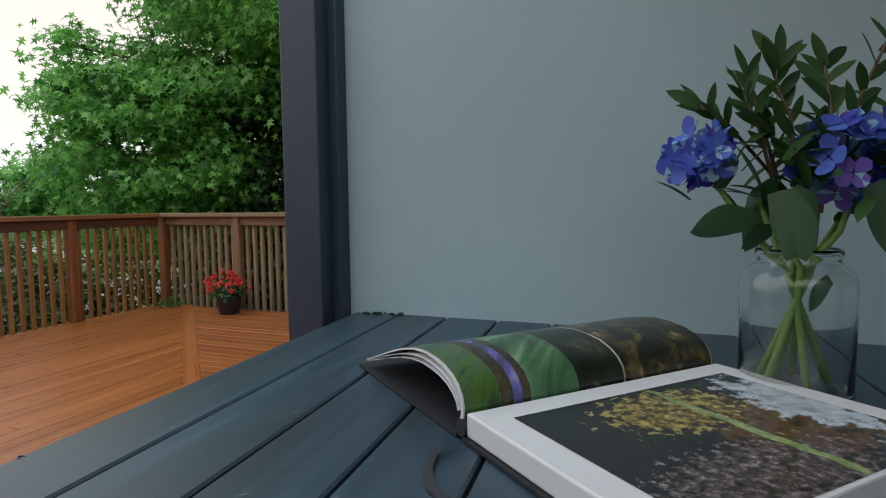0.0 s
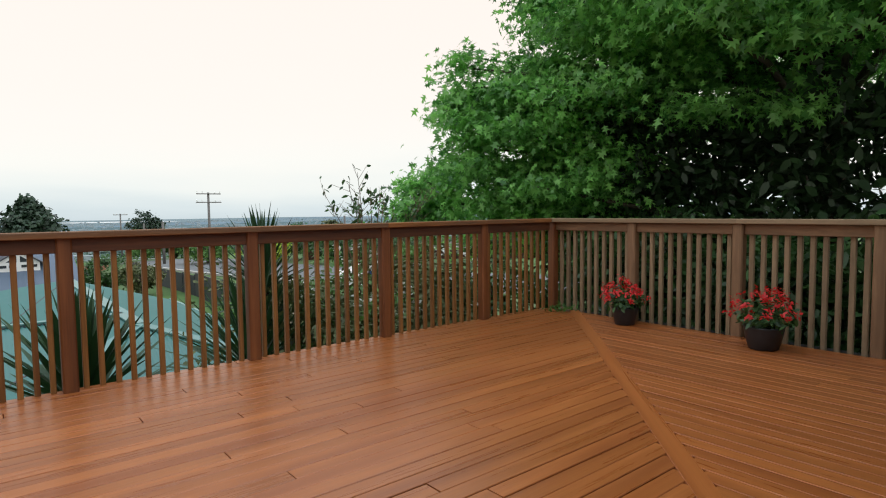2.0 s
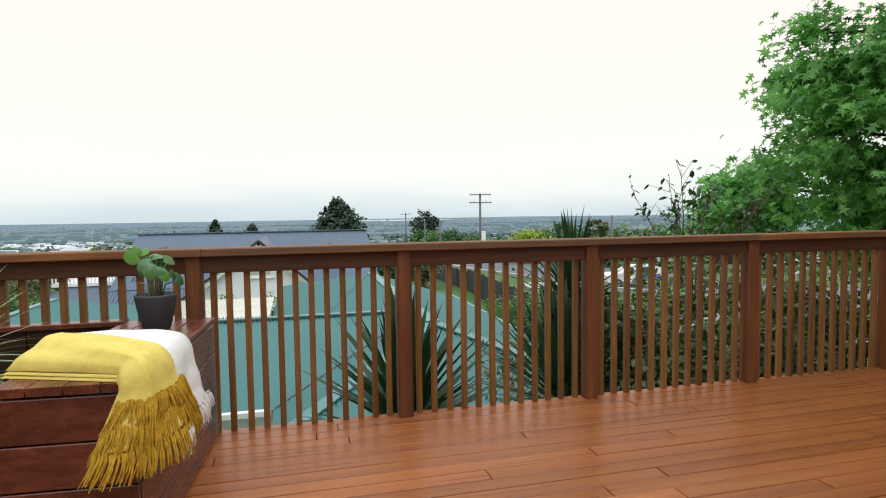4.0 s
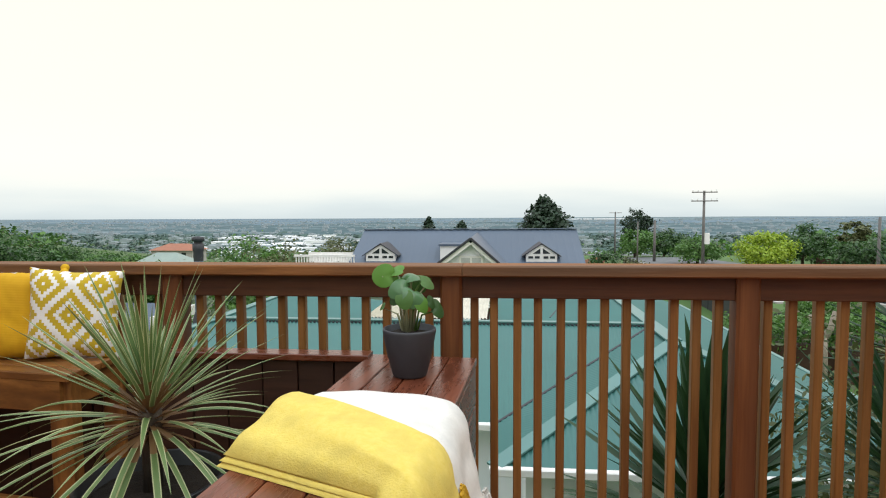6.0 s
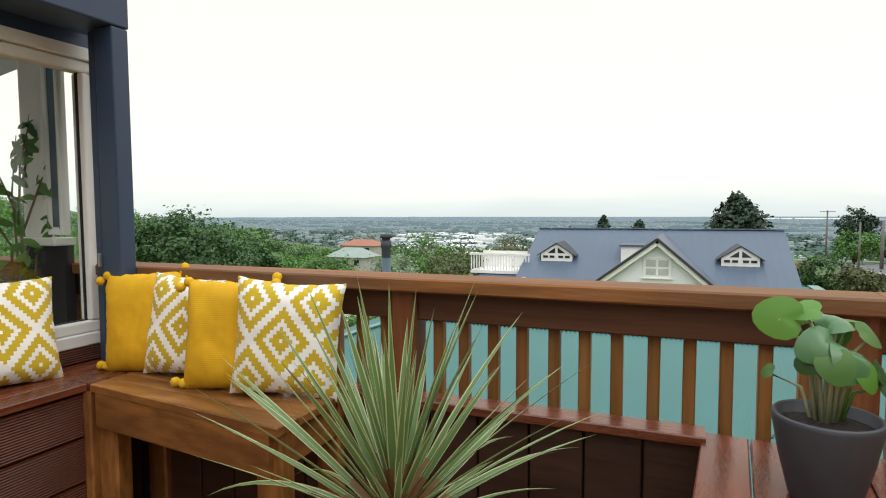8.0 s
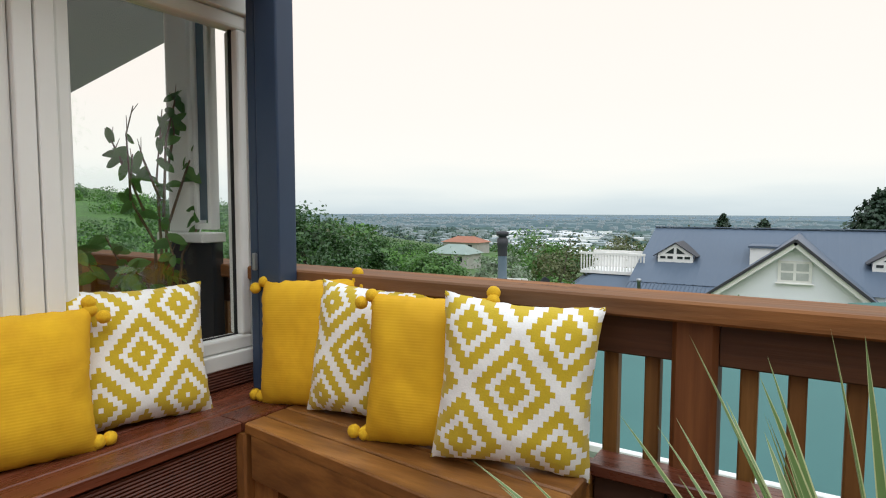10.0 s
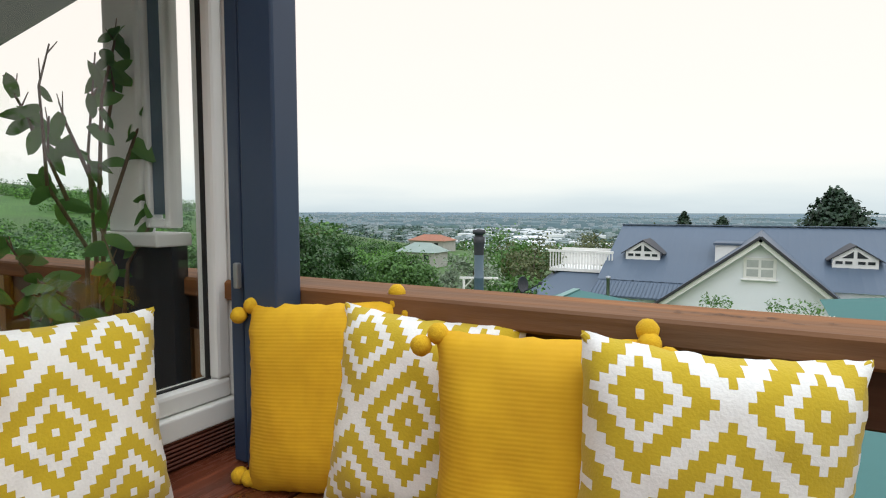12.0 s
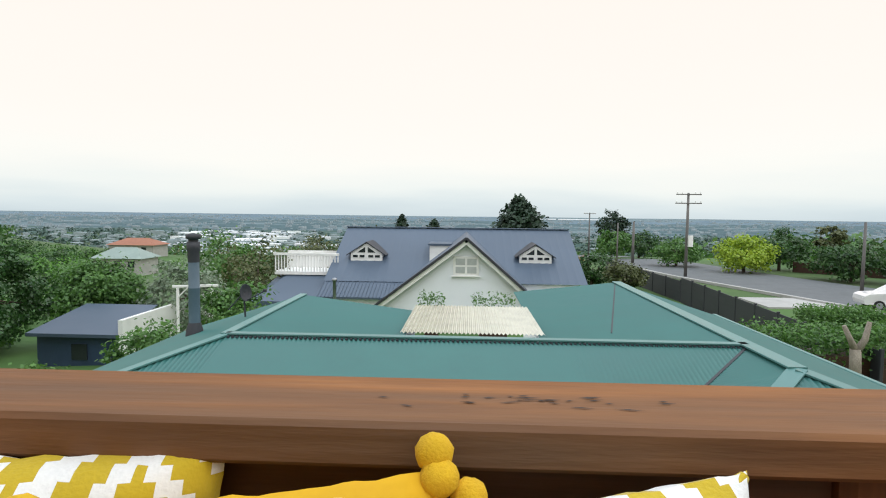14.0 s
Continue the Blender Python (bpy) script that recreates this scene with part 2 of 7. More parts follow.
pot_black = material("black_plastic_pot", (0.012, 0.013, 0.015), (0.022, 0.023, 0.026), (12, 12, 12), 0.4, 0.1)
soil = material("potting_soil", (0.018, 0.012, 0.009), (0.05, 0.034, 0.022), (60, 60, 60), 0.95, 1.0, dist=0.01)
bark = material("bark", (0.06, 0.045, 0.03), (0.12, 0.09, 0.065), (10, 10, 3), 0.9, 0.8, dist=0.02)
stem_green = material("green_stem", (0.14, 0.26, 0.05), (0.22, 0.36, 0.09), (20, 20, 8), 0.5, 0.1)
stem_brown = material("brown_stem", (0.10, 0.06, 0.03), (0.16, 0.10, 0.05), (20, 20, 8), 0.7, 0.2)
oak_leaf = leaf_material("oak_leaf", (0.028, 0.145, 0.028), (0.33, 0.72, 0.165), 0.36, 0.50)
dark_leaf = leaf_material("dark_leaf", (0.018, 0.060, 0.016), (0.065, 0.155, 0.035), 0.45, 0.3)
mid_leaf = leaf_material("mid_leaf", (0.045, 0.125, 0.025), (0.125, 0.27, 0.05), 0.5, 0.3)
lime_leaf = leaf_material("lime_leaf", (0.20, 0.33, 0.02), (0.40, 0.52, 0.04), 0.5, 0.3)
fresh_leaf = leaf_material("fresh_leaf", (0.07, 0.21, 0.025), (0.17, 0.37, 0.06), 0.5, 0.3)
silver_leaf = leaf_material("silver_leaf", (0.15, 0.22, 0.13), (0.28, 0.34, 0.24), 0.5, 0.3)
olive_leaf = leaf_material("olive_leaf", (0.062, 0.082, 0.026), (0.135, 0.155, 0.055), 0.6, 0.2)
# distance haze is mixed into these two leaf colours
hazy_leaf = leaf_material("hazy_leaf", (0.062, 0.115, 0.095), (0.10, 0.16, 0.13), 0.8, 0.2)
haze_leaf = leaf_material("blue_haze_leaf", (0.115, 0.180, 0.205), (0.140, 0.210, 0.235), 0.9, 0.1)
conifer_leaf = leaf_material("conifer_leaf", (0.008, 0.025, 0.012), (0.02, 0.055, 0.022), 0.6, 0.1)
yucca_leaf = leaf_material("yucca_leaf", (0.010, 0.040, 0.014), (0.036, 0.095, 0.030), 0.55, 0.12)
# leaf green darkened in the colour itself to imitate foliage in shade
shade_leaf = leaf_material("deep_shade_green_leaf", (0.010, 0.032, 0.010), (0.034, 0.080, 0.022), 0.5, 0.2)
# belts turn bluer with distance: haze painted into the base colour
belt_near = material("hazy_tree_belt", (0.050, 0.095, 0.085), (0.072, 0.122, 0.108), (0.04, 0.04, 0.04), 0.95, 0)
belt_mid = material("mid_hazy_tree_belt", (0.062, 0.108, 0.118), (0.085, 0.138, 0.150), (0.03, 0.03, 0.03), 0.95, 0)
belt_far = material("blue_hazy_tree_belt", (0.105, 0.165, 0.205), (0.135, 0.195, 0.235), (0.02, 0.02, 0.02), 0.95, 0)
red_petal = leaf_material("red_petal", (0.50, 0.008, 0.010), (0.78, 0.03, 0.025), 0.5, 0.25)
violet_petal = leaf_material("violet_petal", (0.09, 0.04, 0.36), (0.24, 0.15, 0.58), 0.5, 0.25)
cyan_petal = leaf_material("cyan_petal", (0.18, 0.42, 0.62), (0.42, 0.66, 0.78), 0.5, 0.25)
blue_petal = leaf_material("blue_petal", (0.035, 0.030, 0.40), (0.15, 0.30, 0.84), 0.5, 0.25)
hydrangea_leaf = leaf_material("hydrangea_leaf", (0.014, 0.050, 0.018), (0.045, 0.125, 0.045), 0.5, 0.2)
pink_petal = leaf_material("mauve_petal", (0.34, 0.10, 0.30), (0.56, 0.26, 0.48), 0.5, 0.25)
white_petal = leaf_material("white_petal", (0.60, 0.62, 0.58), (0.80, 0.80, 0.76), 0.5, 0.25)
paper = material("page_paper", (0.70, 0.70, 0.69), (0.76, 0.76, 0.75), (5, 5, 5), 0.4, 0.0)
book_cloth = material("dark_book_cloth", (0.012, 0.013, 0.016), (0.02, 0.021, 0.024), (60, 60, 60), 0.6, 0.2)
clear_glass = glass_material("clear_glass")
steel = material("zinc_steel", (0.30, 0.32, 0.34), (0.42, 0.44, 0.46), (8, 8, 3), 0.4, 0.1, metal=0.7)
flue_paint = material("blue_flue_paint", (0.085, 0.13, 0.17), (0.12, 0.17, 0.21), (6, 6, 3), 0.5, 0.1)
asphalt = material("asphalt", (0.10, 0.11, 0.115), (0.14, 0.15, 0.155), (3, 3, 3), 0.8, 0.3, space="Object")
concrete = material("concrete", (0.36, 0.36, 0.34), (0.46, 0.45, 0.43), (3, 3, 3), 0.85, 0.3)
fence_paint = material("charcoal_fence_paint", (0.028, 0.030, 0.036), (0.042, 0.044, 0.052), (3, 3, 6), 0.6, 0.2)
car_paint = material("white_car_paint", (0.72, 0.72, 0.72), (0.76, 0.76, 0.76), (1, 1, 1), 0.25, 0, coat=0.6)
car_blue = material("blue_car_panel", (0.02, 0.04, 0.30), (0.03, 0.06, 0.36), (1, 1, 1), 0.3, 0)
rubber = material("tyre_rubber", (0.012, 0.012, 0.012), (0.02, 0.02, 0.02), (30, 30, 30), 0.8, 0.2)
dark_glass = material("dark_window_glass", (0.02, 0.025, 0.03), (0.03, 0.035, 0.04), (1, 1, 1), 0.08, 0)
grass = material("grass_ground", (0.034, 0.090, 0.018), (0.080, 0.170, 0.034), (0.10, 0.10, 0.10), 0.95, 0.0, c=(0.055, 0.075, 0.030), detail=8)
# blue-green of the plain carries painted distance haze
plain = material("hazed_plain", (0.060, 0.108, 0.122), (0.150, 0.215, 0.235), (0.0035, 0.0050, 0.01), 0.95, 0.0, c=(0.085, 0.135, 0.155), detail=10)
brick_wall = material("plaster_white_wall", (0.84, 0.88, 0.92), (0.89, 0.92, 0.95), (0.6, 0.6, 0.6), 0.8, 0.1)
terracotta = material("terracotta_roof", (0.28, 0.11, 0.06), (0.36, 0.15, 0.09), (1, 1, 1), 0.7, 0)
sage_roof = material("sage_roof", (0.22, 0.29, 0.26), (0.28, 0.35, 0.31), (1, 1, 1), 0.6, 0)
# town walls greyed in the colour to imitate haze
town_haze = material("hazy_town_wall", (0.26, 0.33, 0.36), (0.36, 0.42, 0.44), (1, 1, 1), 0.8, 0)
lagoon = material("far_water", (0.50, 0.56, 0.58), (0.56, 0.62, 0.64), (0.01, 0.01, 0.01), 0.3, 0)


# ---- mesh helpers ----
class Shape:
    """Gathers vertices and faces of one part."""

    def __init__(self):
        self.v, self.f = [], []

    def add(self, verts, faces):
        k = len(self.v)
        self.v.extend(tuple(p) for p in verts)
        self.f.extend(tuple(k + i for i in f) for f in faces)
        return self

    def box(self, x0, x1, y0, y1, z0, z1):
        return self.add([(x, y, z) for z in (z0, z1) for y in (y0, y1) for x in (x0, x1)],
                        [(0, 2, 3, 1), (4, 5, 7, 6), (0, 1, 5, 4), (2, 6, 7, 3), (0, 4, 6, 2), (1, 3, 7, 5)])

    def rbox(self, x0, x1, y0, y1, z0, z1, e=0.004):
        """A box with its edges cut off."""
        bm = bmesh.new()
        bmesh.ops.create_cube(bm, size=1)
        for p in bm.verts:
            p.co = Vector(((x0 + x1) / 2 + p.co.x * (x1 - x0), (y0 + y1) / 2 + p.co.y * (y1 - y0), (z0 + z1) / 2 + p.co.z * (z1 - z0)))
        bmesh.ops.bevel(bm, geom=bm.edges[:], offset=e, segments=2, affect="EDGES", profile=0.5)
        bm.verts.index_update()
        self.add([p.co for p in bm.verts], [[p.index for p in f.verts] for f in bm.faces])
        bm.free()
        return self

    def tube(self, points, radii, seg=7, closed=True):
        pts = [Vector(p) for p in points]
        rings = []
        for i, p in enumerate(pts):
            d = (pts[min(i + 1, len(pts) - 1)] - pts[max(i - 1, 0)]).normalized()
            a = d.orthogonal().normalized() if abs(d.z) < 0.9 else Vector((1, 0, 0))
            a = (a - d * a.dot(d)).normalized()
            b = d.cross(a)
            r = radii[i] if hasattr(radii, "__len__") else radii
            rings.append([p + (a * math.cos(2 * math.pi * k / seg) + b * math.sin(2 * math.pi * k / seg)) * r for k in range(seg)])
        faces = [(i * seg + k, i * seg + (k + 1) % seg, (i + 1) * seg + (k + 1) % seg, (i + 1) * seg + k) for i in range(len(pts) - 1) for k in range(seg)]
        if closed:
            faces += [tuple(range(seg))[::-1], tuple((len(pts) - 1) * seg + k for k in range(seg))]
        return self.add([p for r in rings for p in r], faces)

    def lathe(self, profile, centre=(0, 0, 0), seg=32):
        c = Vector(centre)
        vs = [c + Vector((r * math.cos(2 * math.pi * k / seg), r * math.sin(2 * math.pi * k / seg), z)) for r, z in profile for k in range(seg)]
        return self.add(vs, [(i * seg + k, i * seg + (k + 1) % seg, (i + 1) * seg + (k + 1) % seg, (i + 1) * seg + k) for i in range(len(profile) - 1) for k in range(seg)])

    def ball(self, c, r, rng, rough=0.1, seg=10):
        c = Vector(c)
        vs = [c + Vector((0, 0, -r))]
        for i in range(1, seg // 2):
            th = math.pi * i / (seg // 2)
            for k in range(seg):
                q = r * (1 + rng.uniform(-rough, rough))
                vs.append(c + Vector((q * math.sin(th) * math.cos(2 * math.pi * k / seg), q * math.sin(th) * math.sin(2 * math.pi * k / seg), -q * math.cos(th))))
        vs.append(c + Vector((0, 0, r)))
        n, fs = seg // 2 - 1, []
        for k in range(seg):
            fs.append((0, 1 + (k + 1) % seg, 1 + k))
            fs.append((len(vs) - 1, 1 + (n - 1) * seg + k, 1 + (n - 1) * seg + (k + 1) % seg))
            fs += [(1 + i * seg + k, 1 + i * seg + (k + 1) % seg, 1 + (i + 1) * seg + (k + 1) % seg, 1 + (i + 1) * seg + k) for i in range(n - 1)]
        return self.add(vs, fs)

    def blade(self, base, way, length, width, droop, side=None, n=7, fold=0.25, twist=0.0):
        """A strap leaf that leaves base along way and bends down."""
        p, d = Vector(base), Vector(way).normalized()
        side = (Vector(side) if side else d.cross(Vector((0, 0, 1)))).normalized()
        vs = []
        for i in range(n + 1):
            t = i / n
            w = width * (0.55 + 0.9 * t if t < 0.35 else (0.865 + 0.3 * (t - 0.35)) * (1 - ((t - 0.35) / 0.65) ** 2.2)) * 0.5
            s = (side * math.cos(twist * t) + side.cross(d) * math.sin(twist * t)).normalized()
            nrm = s.cross(d)
            vs += [p - s * w + nrm * w * fold, p, p + s * w + nrm * w * fold]
            d = (d + Vector((0, 0, -droop / n))).normalized()
            p = p + d * (length / n)
        fs = []
        for i in range(n):
            fs += [(3 * i, 3 * i + 1, 3 * i + 4, 3 * i + 3), (3 * i + 1, 3 * i + 2, 3 * i + 5, 3 * i + 4)]
        return self.add(vs, fs)

    def mesh(self, name, mat, smooth=False):
        me = bpy.data.meshes.new(name)
        me.from_pydata(self.v, [], self.f)
        me.validate()
        me.update()
        me.materials.append(mat)
        if smooth:
            me.polygons.foreach_set("use_smooth", [True] * len(me.polygons))
        return me


def settle(ob, parent):
    if parent:
        ob.parent = parent
        m = Matrix.Identity(4)
        p = parent
        while p:
            m = p.matrix_basis @ m if not p.parent else p.matrix_parent_inverse @ p.matrix_basis @ m
            p = p.parent
        ob.matrix_parent_inverse = m.inverted()
    return ob


def part(name, shape, mat, parent=None, label="", smooth=False):
    """One mesh in world places, under a thing or a part; its origin lies at its middle."""
    v = np.array(shape.v)
    c = Vector(((v.min(0) + v.max(0)) / 2).tolist())
    shape.v = [(p[0] - c.x, p[1] - c.y, p[2] - c.z) for p in shape.v]
    ob = new(name, shape.mesh(name, mat, smooth))
    ob.matrix_basis = Matrix.Translation(c)
    settle(ob, parent)
    return tagged(ob, label)


def thing(name, place, label, category, group="", kind="", turn=0):
    ob = new(name)
    ob.empty_display_size = 0.1
    ob.matrix_basis = Matrix.Translation(place) @ Matrix.Rotation(radians(turn), 4, "Z")
    return tagged(ob, label, category, group, kind)


def solid(name, shape, mat, label="", category="", kind="", smooth=False):
    return tagged(part(name, shape, mat, None, "", smooth), label, category, "", kind)


BARS = {}


def bar(name, p0, p1, w, h, mat, parent=None, up=(0, 0, 1), cut=0.12, label=""):
    """A sawn bar of width w and height h from p0 to p1, its long edges eased; its length runs along its own x."""
    key = (round(w, 4), round(h, 4), mat.name)
    if key not in BARS:
        e = cut * min(w, h)
        ring = [(-w / 2 + e, -h / 2), (w / 2 - e, -h / 2), (w / 2, -h / 2 + e), (w / 2, h / 2 - e), (w / 2 - e, h / 2), (-w / 2 + e, h / 2), (-w / 2, h / 2 - e), (-w / 2, -h / 2 + e)]
        s = Shape()
        s.add([(x, y, z) for x in (-0.5, 0.5) for y, z in ring], [(k, (k + 1) % 8, 8 + (k + 1) % 8, 8 + k) for k in range(8)] + [tuple(range(8))[::-1], tuple(range(8, 16))])
        BARS[key] = s.mesh(name, mat)
    p0, p1 = Vector(p0), Vector(p1)
    d = p1 - p0
    x = d.normalized()
    u = Vector(up)
    y = u.cross(x).normalized()
    z = x.cross(y)
    ob = new(name, BARS[key])
    m = Matrix((x, y, z)).transposed().to_4x4()
    ob.matrix_basis = Matrix.Translation((p0 + p1) / 2) @ m @ Matrix.Diagonal((d.length, 1, 1, 1))
    settle(ob, parent)
    return tagged(ob, label)


# leaf outlines in their own plane: x along the leaf
LOBED = [(0, 0), (0.20, 0.07), (0.30, 0.38), (0.42, 0.09), (0.66, 0.46), (0.68, 0.10), (1.08, 0.0), (0.68, -0.10), (0.66, -0.46), (0.42, -0.09), (0.30, -0.38), (0.20, -0.07)]
OVAL = [(0, 0), (0.28, 0.22), (0.62, 0.20), (1.0, 0.0), (0.62, -0.20), (0.28, -0.22)]
ROUND = [(0, 0), (0.14, 0.16), (0.34, 0.25), (0.58, 0.25), (0.80, 0.17), (0.95, 0.06), (1.0, 0), (0.95, -0.06), (0.80, -0.17), (0.58, -0.25), (0.34, -0.25), (0.14, -0.16)]
CLUMP = [(0, 0), (0.3, 0.42), (0.62, 0.18), (0.75, 0.44), (1.0, 0.0), (0.7, -0.4), (0.5, -0.2), (0.25, -0.4)]


def leaves(name, centres, outward, size, outline, mat, parent, rng, droop=0.3, flat=0.5):
    """Many leaves in one mesh: each a bent outline at its centre, facing roughly outward."""
    c, o = np.asarray(centres, float), np.asarray(outward, float)
    k = len(c)
    nrm = o / np.maximum(np.linalg.norm(o, axis=1, keepdims=True), 1e-6) * flat + rng.normal(size=(k, 3)) * 0.45 + np.array([0, 0, 0.45])
    nrm /= np.linalg.norm(nrm, axis=1, keepdims=True)
    ax = rng.normal(size=(k, 3)) + o * 0.4 + np.array([0, 0, -droop])
    ax -= nrm * (ax * nrm).sum(1, keepdims=True)
    ax /= np.linalg.norm(ax, axis=1, keepdims=True)
    sd = np.cross(nrm, ax)
    s = size * rng.uniform(0.65, 1.25, (k, 1))
    pts = [c + (ax * x + sd * y - nrm * (0.25 * x * x + 0.35 * abs(y) * abs(y))) * s for x, y in outline]
    v = np.stack(pts, 1).reshape(-1, 3)
    n = len(outline)
    mid = v.mean(0)
    me = bpy.data.meshes.new(name)
    me.vertices.add(len(v))
    me.vertices.foreach_set("co", (v - mid).ravel())
    me.loops.add(len(v))
    me.loops.foreach_set("vertex_index", np.arange(len(v)))
    me.polygons.add(k)
    me.polygons.foreach_set("loop_start", np.arange(0, len(v), n))
    me.update(calc_edges=True)
    me.materials.append(mat)
    ob = new(name, me)
    ob.matrix_basis = Matrix.Translation(mid.tolist())
    return settle(ob, parent)


def crown_points(rng, centre, radii, clumps, count, spread, shell=0.55, low=-1.0, squash=0.7):
    """Leaf centres gathered in clumps within an ellipsoid, and their way outward."""
    d = rng.normal(size=(clumps * 3, 3))
    d /= np.linalg.norm(d, axis=1, keepdims=True)
    d = d[d[:, 2] > low][:clumps]
    r = rng.uniform(shell, 1.0, (len(d), 1)) * rng.uniform(0.85, 1.12, (len(d), 1))
    cc = d * r
    pick = rng.integers(0, len(cc), count)
    off = rng.normal(size=(count, 3)) * spread * rng.uniform(0.6, 1.2, (len(cc), 1))[pick]
    off[:, 2] *= squash
    p = cc[pick] * np.asarray(radii) + off
    return p + np.asarray(centre), cc[pick] + off * 0.6, cc * np.asarray(radii) + np.asarray(centre)


def tree(name, base, height, radii, label, mat, count=1500, clumps=40, size=0.3, seed=1, outline=CLUMP, trunk=0.16, spread=None, category="tree", crown_z=None, limbs=6, shell=0.5, group=""):
    rng = np.random.default_rng(seed)
    ob = thing(name, base, label, category, group)
    b = Vector(base)
    cz = crown_z if crown_z is not None else height - radii[2]
    centre = b + Vector((0, 0, cz))
    pts, out, cc = crown_points(rng, centre, radii, clumps, count, spread or max(radii) * 0.13, shell)
    s = Shape()
    top = b + Vector((rng.uniform(-.1, .1) * radii[0], rng.uniform(-.1, .1) * radii[1], cz))
    s.tube([b - Vector((0, 0, 0.3)), b.lerp(top, 0.5) + Vector((0.1 * trunk, 0, 0)), top], [trunk * 1.2, trunk * 0.9, trunk * 0.5], 9)
    for i in range(limbs):
        e = Vector(cc[int(rng.integers(0, len(cc)))].tolist())
        st = b.lerp(top, float(rng.uniform(0.35, 0.95)))
        s.tube([st, st.lerp(e, 0.5) + Vector((0, 0, 0.08 * height)) * float(rng.uniform(-.3, .6)), e], [trunk * 0.45, trunk * 0.28, trunk * 0.08], 6)
    part("trunk", s, bark, ob, "brown trunk and limbs", True)
    leaves("crown", pts, out, size, outline, mat, ob, rng)
    return ob


def plank_grid(rng, start, end, least, most):
    """Cuts a run into plank lengths."""
    cuts, at = [start], start
    while at < end - least * 0.6:
        at = min(at + rng.uniform(least, most), end)
        if end - at < least * 0.6:
            at = end
        cuts.append(at)
    return cuts


# ---- the deck's walls and ground ----
GZ = -5.0   # garden level under the raised deck
rnd = random.Random(5)

# one near-black slab paints the shade below the boards
floor = solid("floor", Shape().box(-6.2, 5.95, -7.2, 0.10, -0.24, -0.036), black_gap, "near-black slab standing for the shade under the deck boards", "floor", "structure")


def ground_height(x, y):
    """Garden level, falling to the plain; a bank rises on the west side."""
    fall = min(max((y - 60) / 340, 0), 1)
    z = GZ - 34 * fall * fall * (3 - 2 * fall)
    west = min(max((-8 - x) / 90, 0), 1)
    near = 1 - min(max((y - 120) / 300, 0), 1)
    z += west * near * (-3.0 + 7.0 * min(max((-x - 45) / 90, 0), 1))
    z -= 4.2 * math.exp(-((x + 60) ** 2 / 1200 + (y - 95) ** 2 / 1600))
    z -= 0.9 * math.exp(-((x + 25) ** 2 + (y - 40) ** 2) / 500)
    z += 10.5 * math.exp(-((x + 213) ** 2 + (y - 86) ** 2) / 4200)
    return z


def build_ground():
    xs = [-4800, -2500, -1400, -900, -600, -400, -280] + list(range(-200, 201, 8)) + [280, 400, 600, 900, 1400, 2500, 4800]
    ys = [-900, -400, -200, -100, -60] + list(range(-40, 241, 8)) + [260, 300, 340, 400, 480, 560, 700, 900]
    s = Shape()
    s.add([(x, y, ground_height(x, y)) for y in ys for x in xs],
          [(j * len(xs) + i, j * len(xs) + i + 1, (j + 1) * len(xs) + i + 1, (j + 1) * len(xs) + i) for j in range(len(ys) - 1) for i in range(len(xs) - 1)])
    solid("ground", s, grass, "green pasture and garden ground falling to a plain", "ground", "structure", True)
    rng = np.random.default_rng(11)
    ys = [900, 1100, 1400, 1800, 2400, 3100, 3900, 4700]
    xs = list(range(-4800, 4801, 160))
    s = Shape()
    s.add([(x, y, -39 - (y - 900) * 0.0010 + (2.5 * max(0, math.sin(x / 900.0) + 0.4 * math.sin(x / 260.0)) if y > 4500 else float(rng.uniform(-1, 1)))) for y in ys for x in xs],
          [(j * len(xs) + i, j * len(xs) + i + 1, (j + 1) * len(xs) + i + 1, (j + 1) * len(xs) + i) for j in range(len(ys) - 1) for i in range(len(xs) - 1)])
    solid("backdrop", s, plain, "wooded plain reaching the horizon, haze put into its blue-green colour", "distance", "structure", True)
    solid("water", Shape().box(250, 900, 3350, 3750, -46, -40.9), lagoon, "pale strip of far lagoon water", "water", "structure")


build_ground()

# grey house wall behind the table, navy corner post
solid("wall_east", Shape().box(2.37, 2.52, -7.2, -4.215, 0, 2.75), wall_paint, "pale grey-blue painted plaster wall", "wall", "structure")
solid("wall_return", Shape().box(2.44, 6.2, -4.20, -4.06, -5.4, 2.75), wall_paint, "pale grey-blue painted plaster wall", "wall", "structure")
solid("wall_back", Shape().box(-6.2, 2.37, -7.35, -7.2, -0.2, 2.75), wall_paint, "pale grey-blue painted plaster wall", "wall", "structure")
# unseen panel added overhead to darken the wall towards its far end
solid("ceiling_east", Shape().box(0.5, 2.37, -7.2, -5.02, 2.42, 2.5), white_paint, "unseen pale panel added to shade the wall beyond the table", "ceiling", "structure")
post = thing("corner_post", (2.33, -4.15, 0), "dark navy painted timber corner post", "post")
part("board", Shape().rbox(2.255, 2.43, -4.205, -4.085, -0.03, 2.75, 0.005), slate_navy, post)
part("cover_strip", Shape().rbox(2.318, 2.37, -4.232, -4.2, -0.03, 2.75, 0.003), slate_navy, post)

# ---- railings ----
POSTS_A = [-4.63, -3.47, -2.31, -1.152, 0.0, 1.111, 2.287, 3.47, 4.655]
CORNER = (5.69, 0.045)


